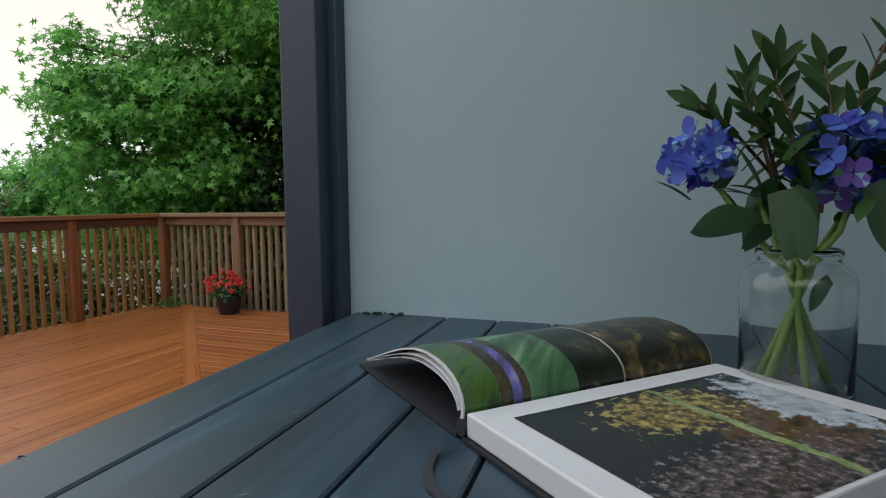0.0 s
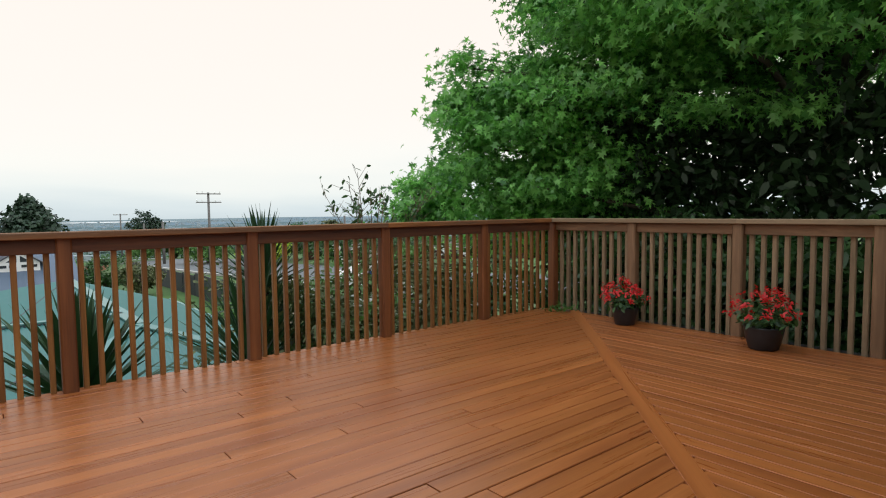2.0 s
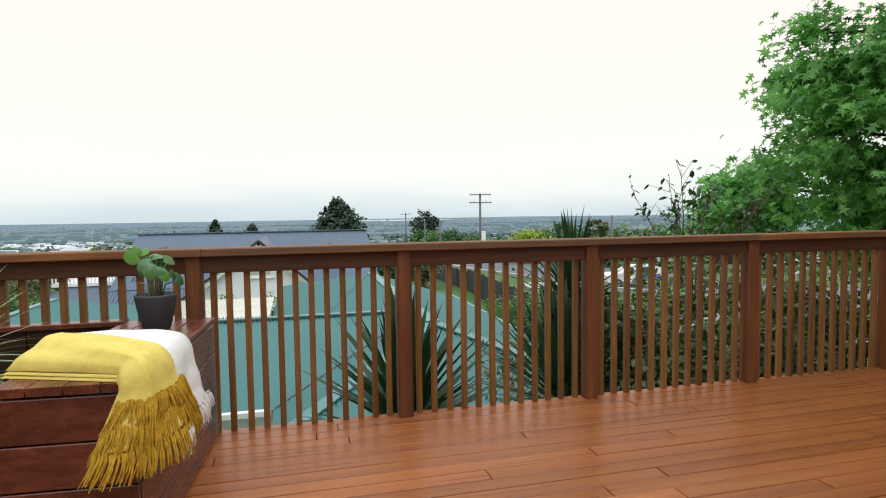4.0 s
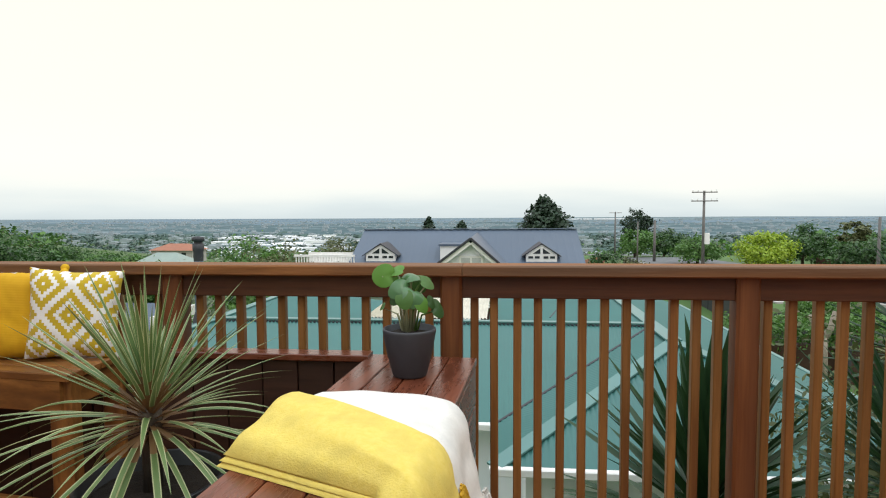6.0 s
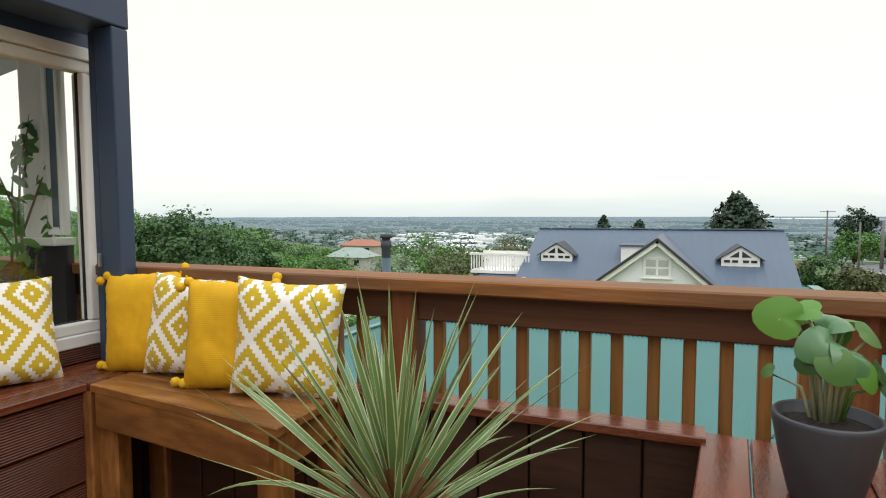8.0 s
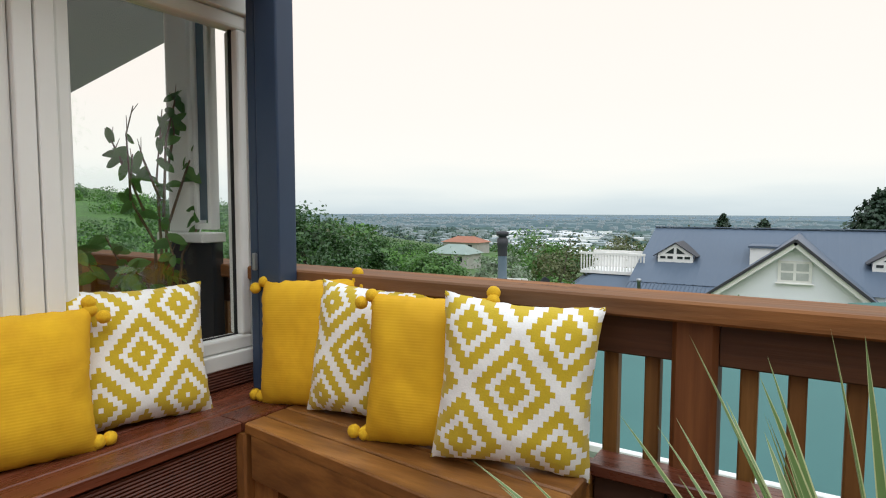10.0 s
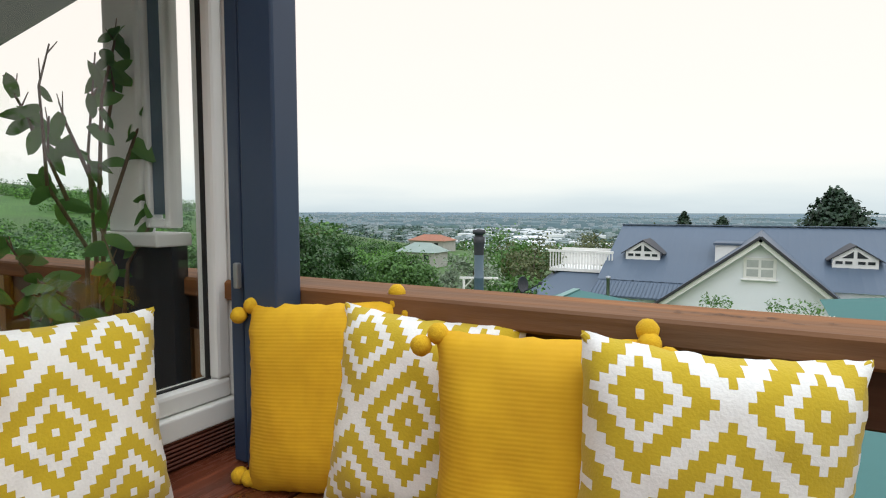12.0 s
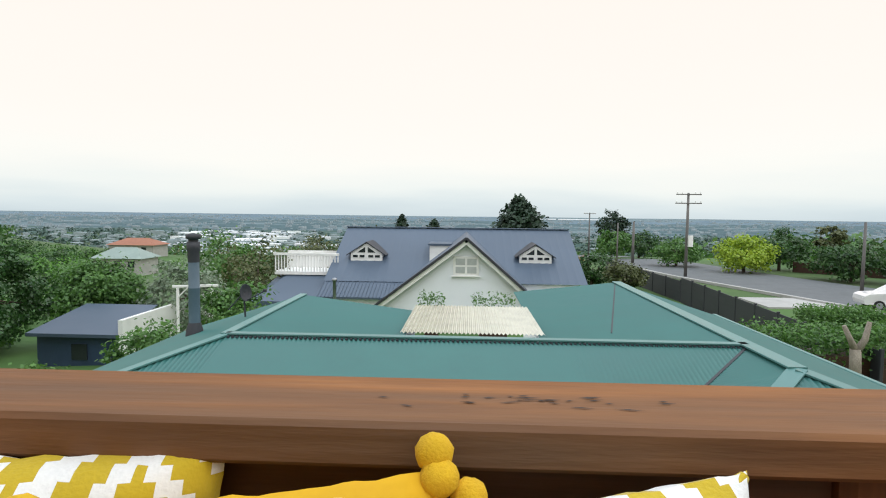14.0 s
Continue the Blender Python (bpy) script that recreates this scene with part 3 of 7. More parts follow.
def railing_a():
    ob = thing("deck_railing", (0.5, 0.045, 0), "brown stained timber railing with square balusters and a broad flat cap", "railing")
    for x in POSTS_A:
        bar("post", (x, 0.043, -0.35), (x, 0.043, 0.957), 0.086, 0.086, rail_wood, ob, (0, 1, 0))
    ends = POSTS_A + [CORNER[0]]
    for x0, x1 in zip(ends, ends[1:]):
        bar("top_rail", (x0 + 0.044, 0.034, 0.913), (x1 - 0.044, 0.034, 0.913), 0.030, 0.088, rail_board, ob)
        n = 12 if x0 > -4.7 and x1 < 5 else 10
        for i in range(1, n + 1):
            x = x0 + (x1 - x0) * i / (n + 1) + rnd.uniform(-0.003, 0.003)
            bar("baluster", (x, 0.069, -0.16), (x + rnd.uniform(-0.003, 0.003), 0.069, 0.94), 0.032, 0.034, baluster_wood, ob, (0, 1, 0))
    for x0, x1 in ((-5.6, -2.31), (-2.31, 0.045), (0.047, 3.47), (3.472, 5.62)):
        bar("cap", (x0, 0.04, 0.979), (x1, 0.04, 0.979), 0.142, 0.042, cap_wood, ob)
    return ob


def railing_b():
    ob = thing("deck_railing", (5.72, -2.0, 0), "weathered grey-brown timber railing with square balusters and a flat cap", "railing")
    ys = [0.045, -0.967, -1.985, -2.985, -3.99]
    for i, y in enumerate(ys):
        bar("post", (5.735, y, -0.35), (5.735, y, 0.957), 0.09, 0.09, brown_grey_wood if i else rail_wood, ob, (0, 1, 0))
    for y0, y1 in zip(ys, ys[1:]):
        bar("top_rail", (5.74, y0 - 0.046, 0.912), (5.74, y1 + 0.046, 0.912), 0.030, 0.088, brown_grey_wood, ob)
        for i in range(1, 11):
            y = y0 + (y1 - y0) * i / 11 + rnd.uniform(-0.003, 0.003)
            bar("baluster", (5.775, y, -0.16), (5.775, y, 0.94), 0.038, 0.036, grey_wood, ob, (1, 0, 0))
    for y0, y1 in ((0.11, -1.985), (-1.987, -4.04)):
        bar("cap", (5.735, y0, 0.979), (5.735, y1, 0.979), 0.142, 0.042, grey_wood, ob)
    return ob


cap_rail = railing_a()
railing_b()
cracks = Shape()
rngc = random.Random(44)
for i in range(26):
    x, y = rngc.gauss(-1.47, 0.07), rngc.gauss(0.035, 0.010)
    a, w = rngc.uniform(-0.35, 0.35), rngc.uniform(0.008, 0.030)
    dx, dy = math.cos(a) * w, math.sin(a) * w
    cracks.add([(x, y, 1.0012), (x + dx * 0.5, y + dy * 0.5 - 0.0012, 1.0012), (x + dx, y + dy, 1.0012), (x + dx * 0.5, y + dy * 0.5 + 0.0014, 1.0012)], [(0, 1, 2, 3)])
tagged(part("weather_crack", cracks, black_gap, cap_rail, "dark weather cracks in the cap"), "dark weather cracks in the cap", kind="stuff")

# ---- navy window wall beside the corner bench ----
WX = -2.44
wall = solid("wall_west", Shape().box(WX - 0.12, WX, -7.2, -2.35, -0.2, 2.2).box(WX - 0.12, WX, -2.35, 0.026, -0.2, 0.70).box(WX - 0.12, WX, -2.35, 0.026, 1.80, 2.2).box(WX - 0.12, WX, 0.026, 0.05, -0.2, 2.2),
             navy_paint, "navy blue painted weatherboard wall around white windows", "wall", "structure")
solid("ceiling_west", Shape().add([(-2.68, -7.2, 2.17), (-2.68, 0.3, 1.995), (-4.7, 0.3, 1.68), (-4.7, -7.2, 1.85), (-2.68, -7.2, 2.29), (-2.68, 0.3, 2.115), (-4.7, 0.3, 1.80), (-4.7, -7.2, 1.97)],
                                  [(0, 3, 2, 1), (4, 5, 6, 7), (0, 1, 5, 4), (1, 2, 6, 5), (2, 3, 7, 6), (3, 0, 4, 7)]), soffit_paint, "navy sloping porch soffit", "ceiling", "structure")


def window(name, y0, y1, z0, z1, x, label):
    ob = thing(name, (x, (y0 + y1) / 2, z0), label, "window", kind="structure")
    fr = part("window_frame", Shape().rbox(x - 0.07, x + 0.022, y0, y1, z0, z0 + 0.045).rbox(x - 0.07, x + 0.022, y0, y1, z1 - 0.045, z1).rbox(x - 0.07, x + 0.022, y0, y0 + 0.040, z0 + 0.045, z1 - 0.045).rbox(x - 0.07, x + 0.022, y1 - 0.040, y1, z0 + 0.045, z1 - 0.045), white_paint, ob)
    a0, a1, b0, b1 = y0 + 0.042, y1 - 0.042, z0 + 0.047, z1 - 0.047
    sash = part("sash", Shape().rbox(x - 0.055, x + 0.008, a0, a1, b0, b0 + 0.042, 0.008).rbox(x - 0.055, x + 0.008, a0, a1, b1 - 0.042, b1, 0.008).rbox(x - 0.055, x + 0.008, a0, a0 + 0.036, b0 + 0.042, b1 - 0.042, 0.008).rbox(x - 0.055, x + 0.008, a1 - 0.036, a1, b0 + 0.042, b1 - 0.042, 0.008), white_paint, ob)
    g = part("pane", Shape().box(x - 0.028, x - 0.022, a0 + 0.03, a1 - 0.03, b0 + 0.036, b1 - 0.036), clear_glass, ob)
    g.visible_shadow = False
    part("glazing_seal", Shape().box(x - 0.030, x - 0.016, a1 - 0.040, a1 - 0.035, b0 + 0.04, b1 - 0.04).box(x - 0.030, x - 0.016, a0 + 0.035, a0 + 0.040, b0 + 0.04, b1 - 0.04).box(x - 0.030, x - 0.016, a0 + 0.04, a1 - 0.04, b0 + 0.040, b0 + 0.045), black_gap, ob)
    return ob


window("window_1", -0.595, 0.024, 0.70, 1.80, WX, "white framed window showing a leafy plant behind the glass")
window("window_2", -1.28, -0.599, 0.70, 1.80, WX, "white framed window with a clear pane")
window("window_3", -2.345, -1.284, 0.70, 1.80, WX, "white framed window with a clear pane")
skirt = thing("grooved_skirting", (WX, -1.2, 0.64), "dark brown grooved skirting board under the windows", "skirting")
part("board", Shape().rbox(WX, WX + 0.022, -2.35, 0.03, 0.642, 0.70), grooved_wood, skirt)

col = thing("navy_post", (-2.255, -0.065, 0), "navy blue painted timber verandah post at the railing", "post")
part("shaft", Shape().rbox(-2.30, -2.212, -0.100, -0.034, 0.645, 1.84, 0.005), navy_paint, col)
part("edge_board", Shape().rbox(-2.352, -2.318, -0.085, -0.034, 0.645, 1.84, 0.004), navy_paint, col)
part("latch", Shape().rbox(-2.318, -2.306, -0.108, -0.096, 1.0, 1.05, 0.003), steel, col, "small steel latch")
beam = thing("navy_beam", (-2.27, -1.2, 1.84), "navy blue painted verandah beam resting on its post", "beam")
part("board", Shape().rbox(-2.41, -2.21, -7.2, -0.030, 1.842, 2.06, 0.006), navy_paint, beam)

# white jamb, dado and open sash of the porch behind the glass
porch = thing("porch_window", (-2.67, -0.02, 0), "white porch window with an opened sash over a dark dado", "window", kind="structure")
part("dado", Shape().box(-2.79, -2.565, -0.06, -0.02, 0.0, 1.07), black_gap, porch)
part("sill", Shape().rbox(-2.80, -2.56, -0.10, -0.01, 1.07, 1.10), white_paint, porch)
part("jamb", Shape().rbox(-2.79, -2.672, -0.06, -0.02, 1.10, 1.98), white_paint, porch)
part("sash", Shape().rbox(-2.662, -2.644, -0.055, -0.02, 1.11, 1.95).rbox(-2.592, -2.575, -0.055, -0.02, 1.11, 1.95).rbox(-2.644, -2.592, -0.055, -0.02, 1.11, 1.13), white_paint, porch)
part("open_sash", Shape().add([(-2.643, -0.045, 1.14), (-2.596, -0.045, 1.14), (-2.614, -0.045, 1.94), (-2.643, -0.045, 1.94), (-2.643, -0.03, 1.14), (-2.596, -0.03, 1.14), (-2.614, -0.03, 1.94), (-2.643, -0.03, 1.94)], [(0, 1, 2, 3), (7, 6, 5, 4), (1, 5, 6, 2), (0, 3, 7, 4)]), flue_paint, porch, "opened blue-grey sash")


# ---- benches ----
def corner_bench():
    ob = thing("corner_bench", (-1.74, -0.2, 0), "honey brown timber bench with a slatted top in the deck corner", "bench")
    for i in range(4):
        # front and back edge of each slat at its narrow and at its broad end
        a, b = 0.268 * (1 - i / 4), 0.268 * (1 - (i + 1) / 4)
        c, d = 0.372 * (1 - i / 4), 0.372 * (1 - (i + 1) / 4)
        e = 0.003
        top = [(-2.150, -a - 0.012 + e), (-1.330, -c + e), (-1.330, -d - e), (-2.150, -b - 0.012 - e)]
        inner = [(x + (0.004 if k in (0, 3) else -0.004), y + (0.004 if k < 2 else -0.004)) for k, (x, y) in enumerate(top)]
        part("slat", Shape().add([(x, y, 0.614) for x, y in top] + [(x, y, 0.636) for x, y in top] + [(x, y, 0.640) for x, y in inner],
                                 [(3, 2, 1, 0), (8, 9, 10, 11)] + [(k, (k + 1) % 4, 4 + (k + 1) % 4, 4 + k) for k in range(4)] + [(4 + k, 4 + (k + 1) % 4, 8 + (k + 1) % 4, 8 + k) for k in range(4)]), honey_wood, ob)
    bar("apron", (-2.125, -0.266, 0.556), (-1.36, -0.352, 0.556), 0.024, 0.114, honey_wood, ob)
    bar("apron", (-1.352, -0.34, 0.562), (-1.352, -0.03, 0.562), 0.024, 0.100, honey_wood, ob)
    for x, y in ((-2.100, -0.232), (-1.378, -0.318), (-1.378, -0.04), (-2.105, -0.04)):
        bar("leg", (x, y, 0), (x, y, 0.612), 0.086, 0.062, honey_wood, ob, (0, 1, 0))
    bar("stretcher", (-2.06, -0.236, 0.12), (-1.42, -0.314, 0.12), 0.03, 0.05, honey_wood, ob)
    return ob


def wall_bench():
    ob = thing("wall_bench", (-2.29, -1.2, 0), "reddish brown built-in box bench with grooved front boards", "bench")
    for i, x in enumerate((-2.205, -2.300, -2.394)):
        bar("slat", (x - (0.02 if i < 1 else 0), -2.3, 0.627), (x, -0.02 if i else -0.28, 0.627), 0.091, 0.026, bench_wood, ob)
    bar("slat", (-2.205, -0.276, 0.627), (-2.205, -0.02, 0.627), 0.091, 0.026, bench_wood, ob)
    for z in (0.535, 0.385, 0.235, 0.085):
        part("front_board", Shape().rbox(-2.196, -2.172, -2.3, -0.285, z - 0.072, z + 0.072, 0.005), grooved_wood, ob)
    bar("corner_stile", (-2.168, -0.262, 0), (-2.168, -0.262, 0.612), 0.05, 0.045, honey_wood, ob, (0, 1, 0))
    part("box", Shape().box(-2.43, -2.21, -2.3, -0.03, 0, 0.61), dark_wood, ob)
    return ob


def low_wall():
    ob = thing("planter_wall", (-0.83, -0.03, 0), "low dark boarded wall with a brown ledge under the railing", "low wall")
    # boards behind the corner bench are added to keep the space beneath dark
    for i in range(15):
        x = -2.50 + i * 0.146
        part("board", Shape().rbox(x, x + 0.141, -0.048, -0.022, 0, 0.628, 0.004), dark_wood, ob)
    part("backing_board", Shape().box(-2.5, -0.32, -0.0205, -0.010, 0, 0.62), dark_wood, ob)
    bar("ledge", (-1.335, -0.028, 0.642), (-0.315, -0.028, 0.642), 0.086, 0.026, bench_wood, ob)
    return ob


BENCH = Matrix.Translation((-0.11, -0.012, 0)) @ Matrix.Rotation(radians(-4.1), 4, "Z")


def planter_bench():
    """Runs out from the railing; its own -y points into the deck."""
    ob = thing("box_bench", BENCH.translation, "dark red-brown timber box bench with a planked top", "bench")
    P = lambda x, y, z: BENCH @ Vector((x, y, z))
    for i in range(4):
        x = -0.161 + i * 0.1073
        bar("slat", P(x, -1.190, 0.630), P(x, -0.002, 0.630), 0.103, 0.028, bench_wood, ob)
    for sx in (-0.196, 0.196):
        for z in (0.535, 0.385, 0.235, 0.085):
            bar("side_board", P(sx, -1.165, z), P(sx, -0.004, z), 0.024, 0.144, bench_wood, ob)
    for z in (0.535, 0.385, 0.235, 0.085):
        bar("end_board", P(-0.206, -1.177, z), P(0.206, -1.177, z), 0.024, 0.144, bench_wood, ob)
    return ob


corner_bench()
wall_bench()
low_wall()
planter_bench()


# ---- cushions ----
def cushion(place, turn, lean, cloth, label, size=0.37, thick=0.12, poms=False, seed=0, roll=0, wide=1.0):
    """A stuffed square cover on its lower edge; its own x runs along the edge, its front looks to -y."""
    rng = random.Random(seed)
    ob = thing("cushion", place, label, "cushion", "cushions on the corner bench")
    n, h = 34, size / 2
    base = Matrix.Translation(place) @ Matrix.Rotation(radians(turn), 4, "Z") @ Matrix.Rotation(radians(-lean), 4, "X") @ Matrix.Rotation(radians(roll), 4, "Y") @ Matrix.Translation((0, 0, h * 0.965))
    s = Shape()
    for sgn in (-1, 1):
        vs = []
        for j in range(n + 1):
            for i in range(n + 1):
                u, w = 2 * i / n - 1, 2 * j / n - 1
                bulge = ((1 - u ** 4) * (1 - w ** 4)) ** 0.62
                pinch = 1 - 0.075 * (1 - abs(w) ** 1.7) * abs(u) ** 3
                pinch2 = 1 - (0.035 if poms else 0.085) * (1 - abs(u) ** 1.7) * abs(w) ** 3
                cr = 0.010 * noise.noise(Vector((u * 2.3 + seed * 7, w * 2.3, sgn * 2.0))) * (1 - 0.4 * bulge) + 0.003 * noise.noise(Vector((u * 6 + seed, w * 5, 4.0)))
                edge = max(abs(u), abs(w)) ** 6
                cr += 0.010 * edge * noise.noise(Vector((u * 11 + seed * 3, w * 11, 9.0)))
                wav = 0.004 * edge * noise.noise(Vector((u * 7 + seed, w * 7, 2.0)))
                vs.append((u * (h + wav) * pinch * wide, sgn * (thick / 2) * bulge + cr * 0.75 * (1 if bulge > 0.01 else 0), w * (h + wav) * pinch2))
        fs = [(j * (n + 1) + i, j * (n + 1) + i + 1, (j + 1) * (n + 1) + i + 1, (j + 1) * (n + 1) + i) for j in range(n) for i in range(n)]
        s.add(vs, fs if sgn < 0 else [f[::-1] for f in fs])
    me = s.mesh("cover", cloth, True)
    cover = new("cover", me)
    cover.matrix_basis = base
    settle(cover, ob)
    if poms:
        for cx, cz in ((-1, -1), (1, -1), (-1, 1), (1, 1)):
            for k in range(3 if cx * cz > 0 else 2):
                q = base @ Vector((cx * (h * wide - 0.004 + (0.0, 0.024, -0.002)[k]), (0.0, -0.006, 0.010)[k] + rng.uniform(-0.006, 0.006), cz * (h - 0.006 + (0.0, -0.018, 0.018)[k])))
                q.z = max(q.z, place[2] + 0.0145)
                b = Shape().ball(q, 0.0160, rng, 0.05, 14)
                part("pompom", b, yellow_wool, ob, smooth=True)
    else:
        for cx in (-1, 1):
            q = base @ Vector((cx * (h * wide - 0.002), 0, h - 0.004))
            part("corner_tip", Shape().tube([base @ Vector((cx * (h * wide - 0.022), 0, h - 0.022)), q], [0.012, 0.004], 8), cloth, ob)
    return ob


SEAT = 0.6415
cushion((-2.108, -0.100, SEAT), 15.6, 8.0, yellow_knit, "plain mustard knitted cushion with corner pompoms leaning on the railing", 0.352, poms=True, seed=1, wide=0.84, roll=-3.2)
cushion((-1.921, -0.100, SEAT), 11.2, 10, patterned, "ochre and white diamond patterned cushion between two plain ones", 0.350, seed=2, wide=0.94, roll=3)
cushion((-1.686, -0.155, SEAT), 16.2, 8, yellow_knit, "plain mustard knitted cushion with corner pompoms leaning on its neighbours", 0.346, poms=True, seed=3, wide=0.87)
cushion((-1.480, -0.150, SEAT), 20, 5, patterned, "ochre and white diamond patterned cushion on the bench end", 0.358, seed=4, wide=0.93, roll=4)
cushion((-2.352, -0.425, SEAT), 77, 14, patterned, "ochre and white diamond patterned cushion leaning on the window", 0.356, seed=5, wide=1.01, roll=1.3)
cushion((-2.335, -0.712, SEAT), 77, 12, yellow_knit, "plain mustard knitted cushion with corner pompoms below the window", 0.326, poms=True, seed=6, roll=2)


# ---- throws on the box bench ----
def throw(name, label, mat, west, shoulder, sheets, hem, flare, out, puff, fringe_mat, tiers, tassel, seed):
    """A folded throw in the bench's own axes. west: its folded end from front to back; shoulder: where it goes over the bench's edge,
    front, middle, back, each with the way it hangs; sheets: (lift, thickness, overlap) from below; hem: how far it hangs."""
    ob = thing(name, BENCH @ Vector((0, (west[0][1] + west[1][1]) / 2, 0.645)), label, "throw")
    rng = random.Random(seed)
    nx, ny = 46, 26

    def rim(t):
        """Edge point and outward way at t from front to back."""
        (x0, y0, a0), (x1, y1, a1), (x2, y2, a2) = shoulder
        f = t / 0.4 if t < 0.4 else (t - 0.4) / 0.6
        g = f * f * (3 - 2 * f)
        if t < 0.4:
            x, y, a = x0 + (x1 - x0) * f, y0 + (y1 - y0) * f, a0 + (a1 - a0) * g
        else:
            x, y, a = x1 + (x2 - x1) * f, y1 + (y2 - y1) * f, a1 + (a2 - a1) * g
        return Vector((x, y, 0)), Vector((math.cos(radians(a)), math.sin(radians(a)), 0))

    def spot(u, t, lift, drop):
        """u to 1 runs over the top, from 1 to 2 down the side."""
        e, way = rim(t)
        w = Vector(west[0]).lerp(Vector(west[1]), t).to_3d()
        hump = puff * (0.25 + 0.75 * t) * (1 - abs(2 * t - 1) ** 4) ** 0.5
        z = 0.6455 + lift
        r = 0.030 + lift * 0.5
        fold = 0.004 * math.sin(13 * t + 3 * u) + 0.006 * noise.noise(Vector((u * 3.4, t * 3.0, seed)))
        if u <= 1:
            p = w.lerp(e, u)
            end = min(u / 0.12, 1)
            return p + Vector((0, 0, z + fold + hump * (end * (2 - end)) * (1 - 0.35 * u ** 3))), Vector((0, 0, 1))
        s = (u - 1) * (drop + r * 1.57)
        a = min(s / (r * 1.57), 1) * math.pi / 2
        low = max(0, s - r * 1.57)
        side = Vector((-way.y, way.x, 0))
        q = e + way * (r * math.sin(a) + (out + 0.22 * low) * math.sin(a) + fold * (1 + low * 7)) + side * (t - 0.5) * low * flare
        q.z = z + hump * 0.65 * math.cos(a) - r + r * math.cos(a) - low
        return q, way * math.sin(a) + Vector((0, 0, math.cos(a)))

    for k, (lift, thick, lap) in enumerate(sheets):
        last = k == len(sheets) - 1
        s, rows = Shape(), []
        for j in range(ny + 1):
            t = j / ny
            for i in range(nx + 1):
                u = 2 * i / nx if last else 1.12 * i / nx
                p, nrm = spot(u, t, lift, hem)
                p.y -= lap * (1 - t)
                p.x -= lap * max(0, 1 - u * 3)
                e = (1 - abs(2 * t - 1) ** (5 if last else 14)) ** 0.5 * (1 - max(0, 1 - u / 0.07) ** 2) ** 0.5
                if not last:
                    p.z = 0.6455 + lift
                    nrm = Vector((0, 0, 1))
                rows.append((p, nrm, thick * max(e, 0.02)))
        w = nx + 1
        up = [BENCH @ (p + n_ * h) for p, n_, h in rows]
        dn = [BENCH @ (Vector((p.x, p.y, 0.6455 + lift)) if last and i % w < nx / 2 else p) for i, (p, n_, h) in enumerate(rows)]
        grid = lambda o: [(j * w + i + o, j * w + i + 1 + o, (j + 1) * w + i + 1 + o, (j + 1) * w + i + o) for j in range(ny) for i in range(nx)]
        off = len(up)
        ring = [j * w for j in range(ny + 1)] + [ny * w + i for i in range(1, nx + 1)] + [j * w + nx for j in range(ny - 1, -1, -1)] + [i for i in range(nx - 1, 0, -1)]
        s.add(up + dn, grid(0) + [f[::-1] for f in grid(off)] + [(ring[q], ring[(q + 1) % len(ring)], ring[(q + 1) % len(ring)] + off, ring[q] + off) for q in range(len(ring))])
        part("cloth" if last else "fold", s, mat, ob, smooth=True)
    lift, thick, lap = sheets[-1]
    for tier in range(tiers):
        f = Shape()
        n = 58
        for k in range(n):
            t = (k + rng.uniform(0.1, 0.9)) / n
            p, nrm = spot(2 - (tiers - 1 - tier) * 0.30 + rng.uniform(-0.03, 0.03), t, lift, hem)
            p = p + nrm * (thick * 0.8 + 0.003 * (tiers - tier))
            side = Vector((-nrm.y, nrm.x, 0)) * (t - 0.5) * flare
            for strand in range(3):
                ln, q = tassel * rng.uniform(0.8, 1.1), p + Vector((rng.uniform(-.003, .003), rng.uniform(-.003, .003), 0))
                sway = side + Vector((rng.uniform(-.16, .16), rng.uniform(-.16, .16), 0))
                f.tube([BENCH @ q, BENCH @ (q + nrm * 0.008 + Vector((0, 0, -ln * 0.22)) + sway * ln * 0.1), BENCH @ (q + nrm * 0.012 + Vector((0, 0, -ln * 0.6)) + sway * ln * 0.5), BENCH @ (q + nrm * 0.010 + Vector((0, 0, -ln)) + sway * ln)], [0.0036, 0.0032, 0.0026, 0.0015], 5)
        part("fringe", f, fringe_mat, ob, "twisted tassel fringe along the hanging edge")
    return ob


throw("cream_throw", "folded cream woollen throw with a twisted fringe on the box bench", cream_wool, ((-0.16, -1.02), (-0.15, -0.735)), ((0.205, -1.10, 0), (0.208, -0.90, 0), (0.208, -0.675, 0)), ((0.0, 0.012, 0.0), (0.012, 0.016, 0.0)), 0.18, 0.3, 0.016, 0.084, cream_wool, 1, 0.075, 3)
throw("yellow_throw", "folded lemon yellow woollen throw with golden tassels over a cream one", lemon_wool, ((-0.236, -1.037), (-0.205, -0.750)), ((0.155, -1.172, -70), (0.203, -1.165, -38), (0.206, -0.955, -4)), ((0.0, 0.010, 0.012), (0.011, 0.010, 0.007), (0.022, 0.020, 0.0)), 0.165, 0.9, 0.018, 0.090, gold_fringe, 3, 0.092, 8)


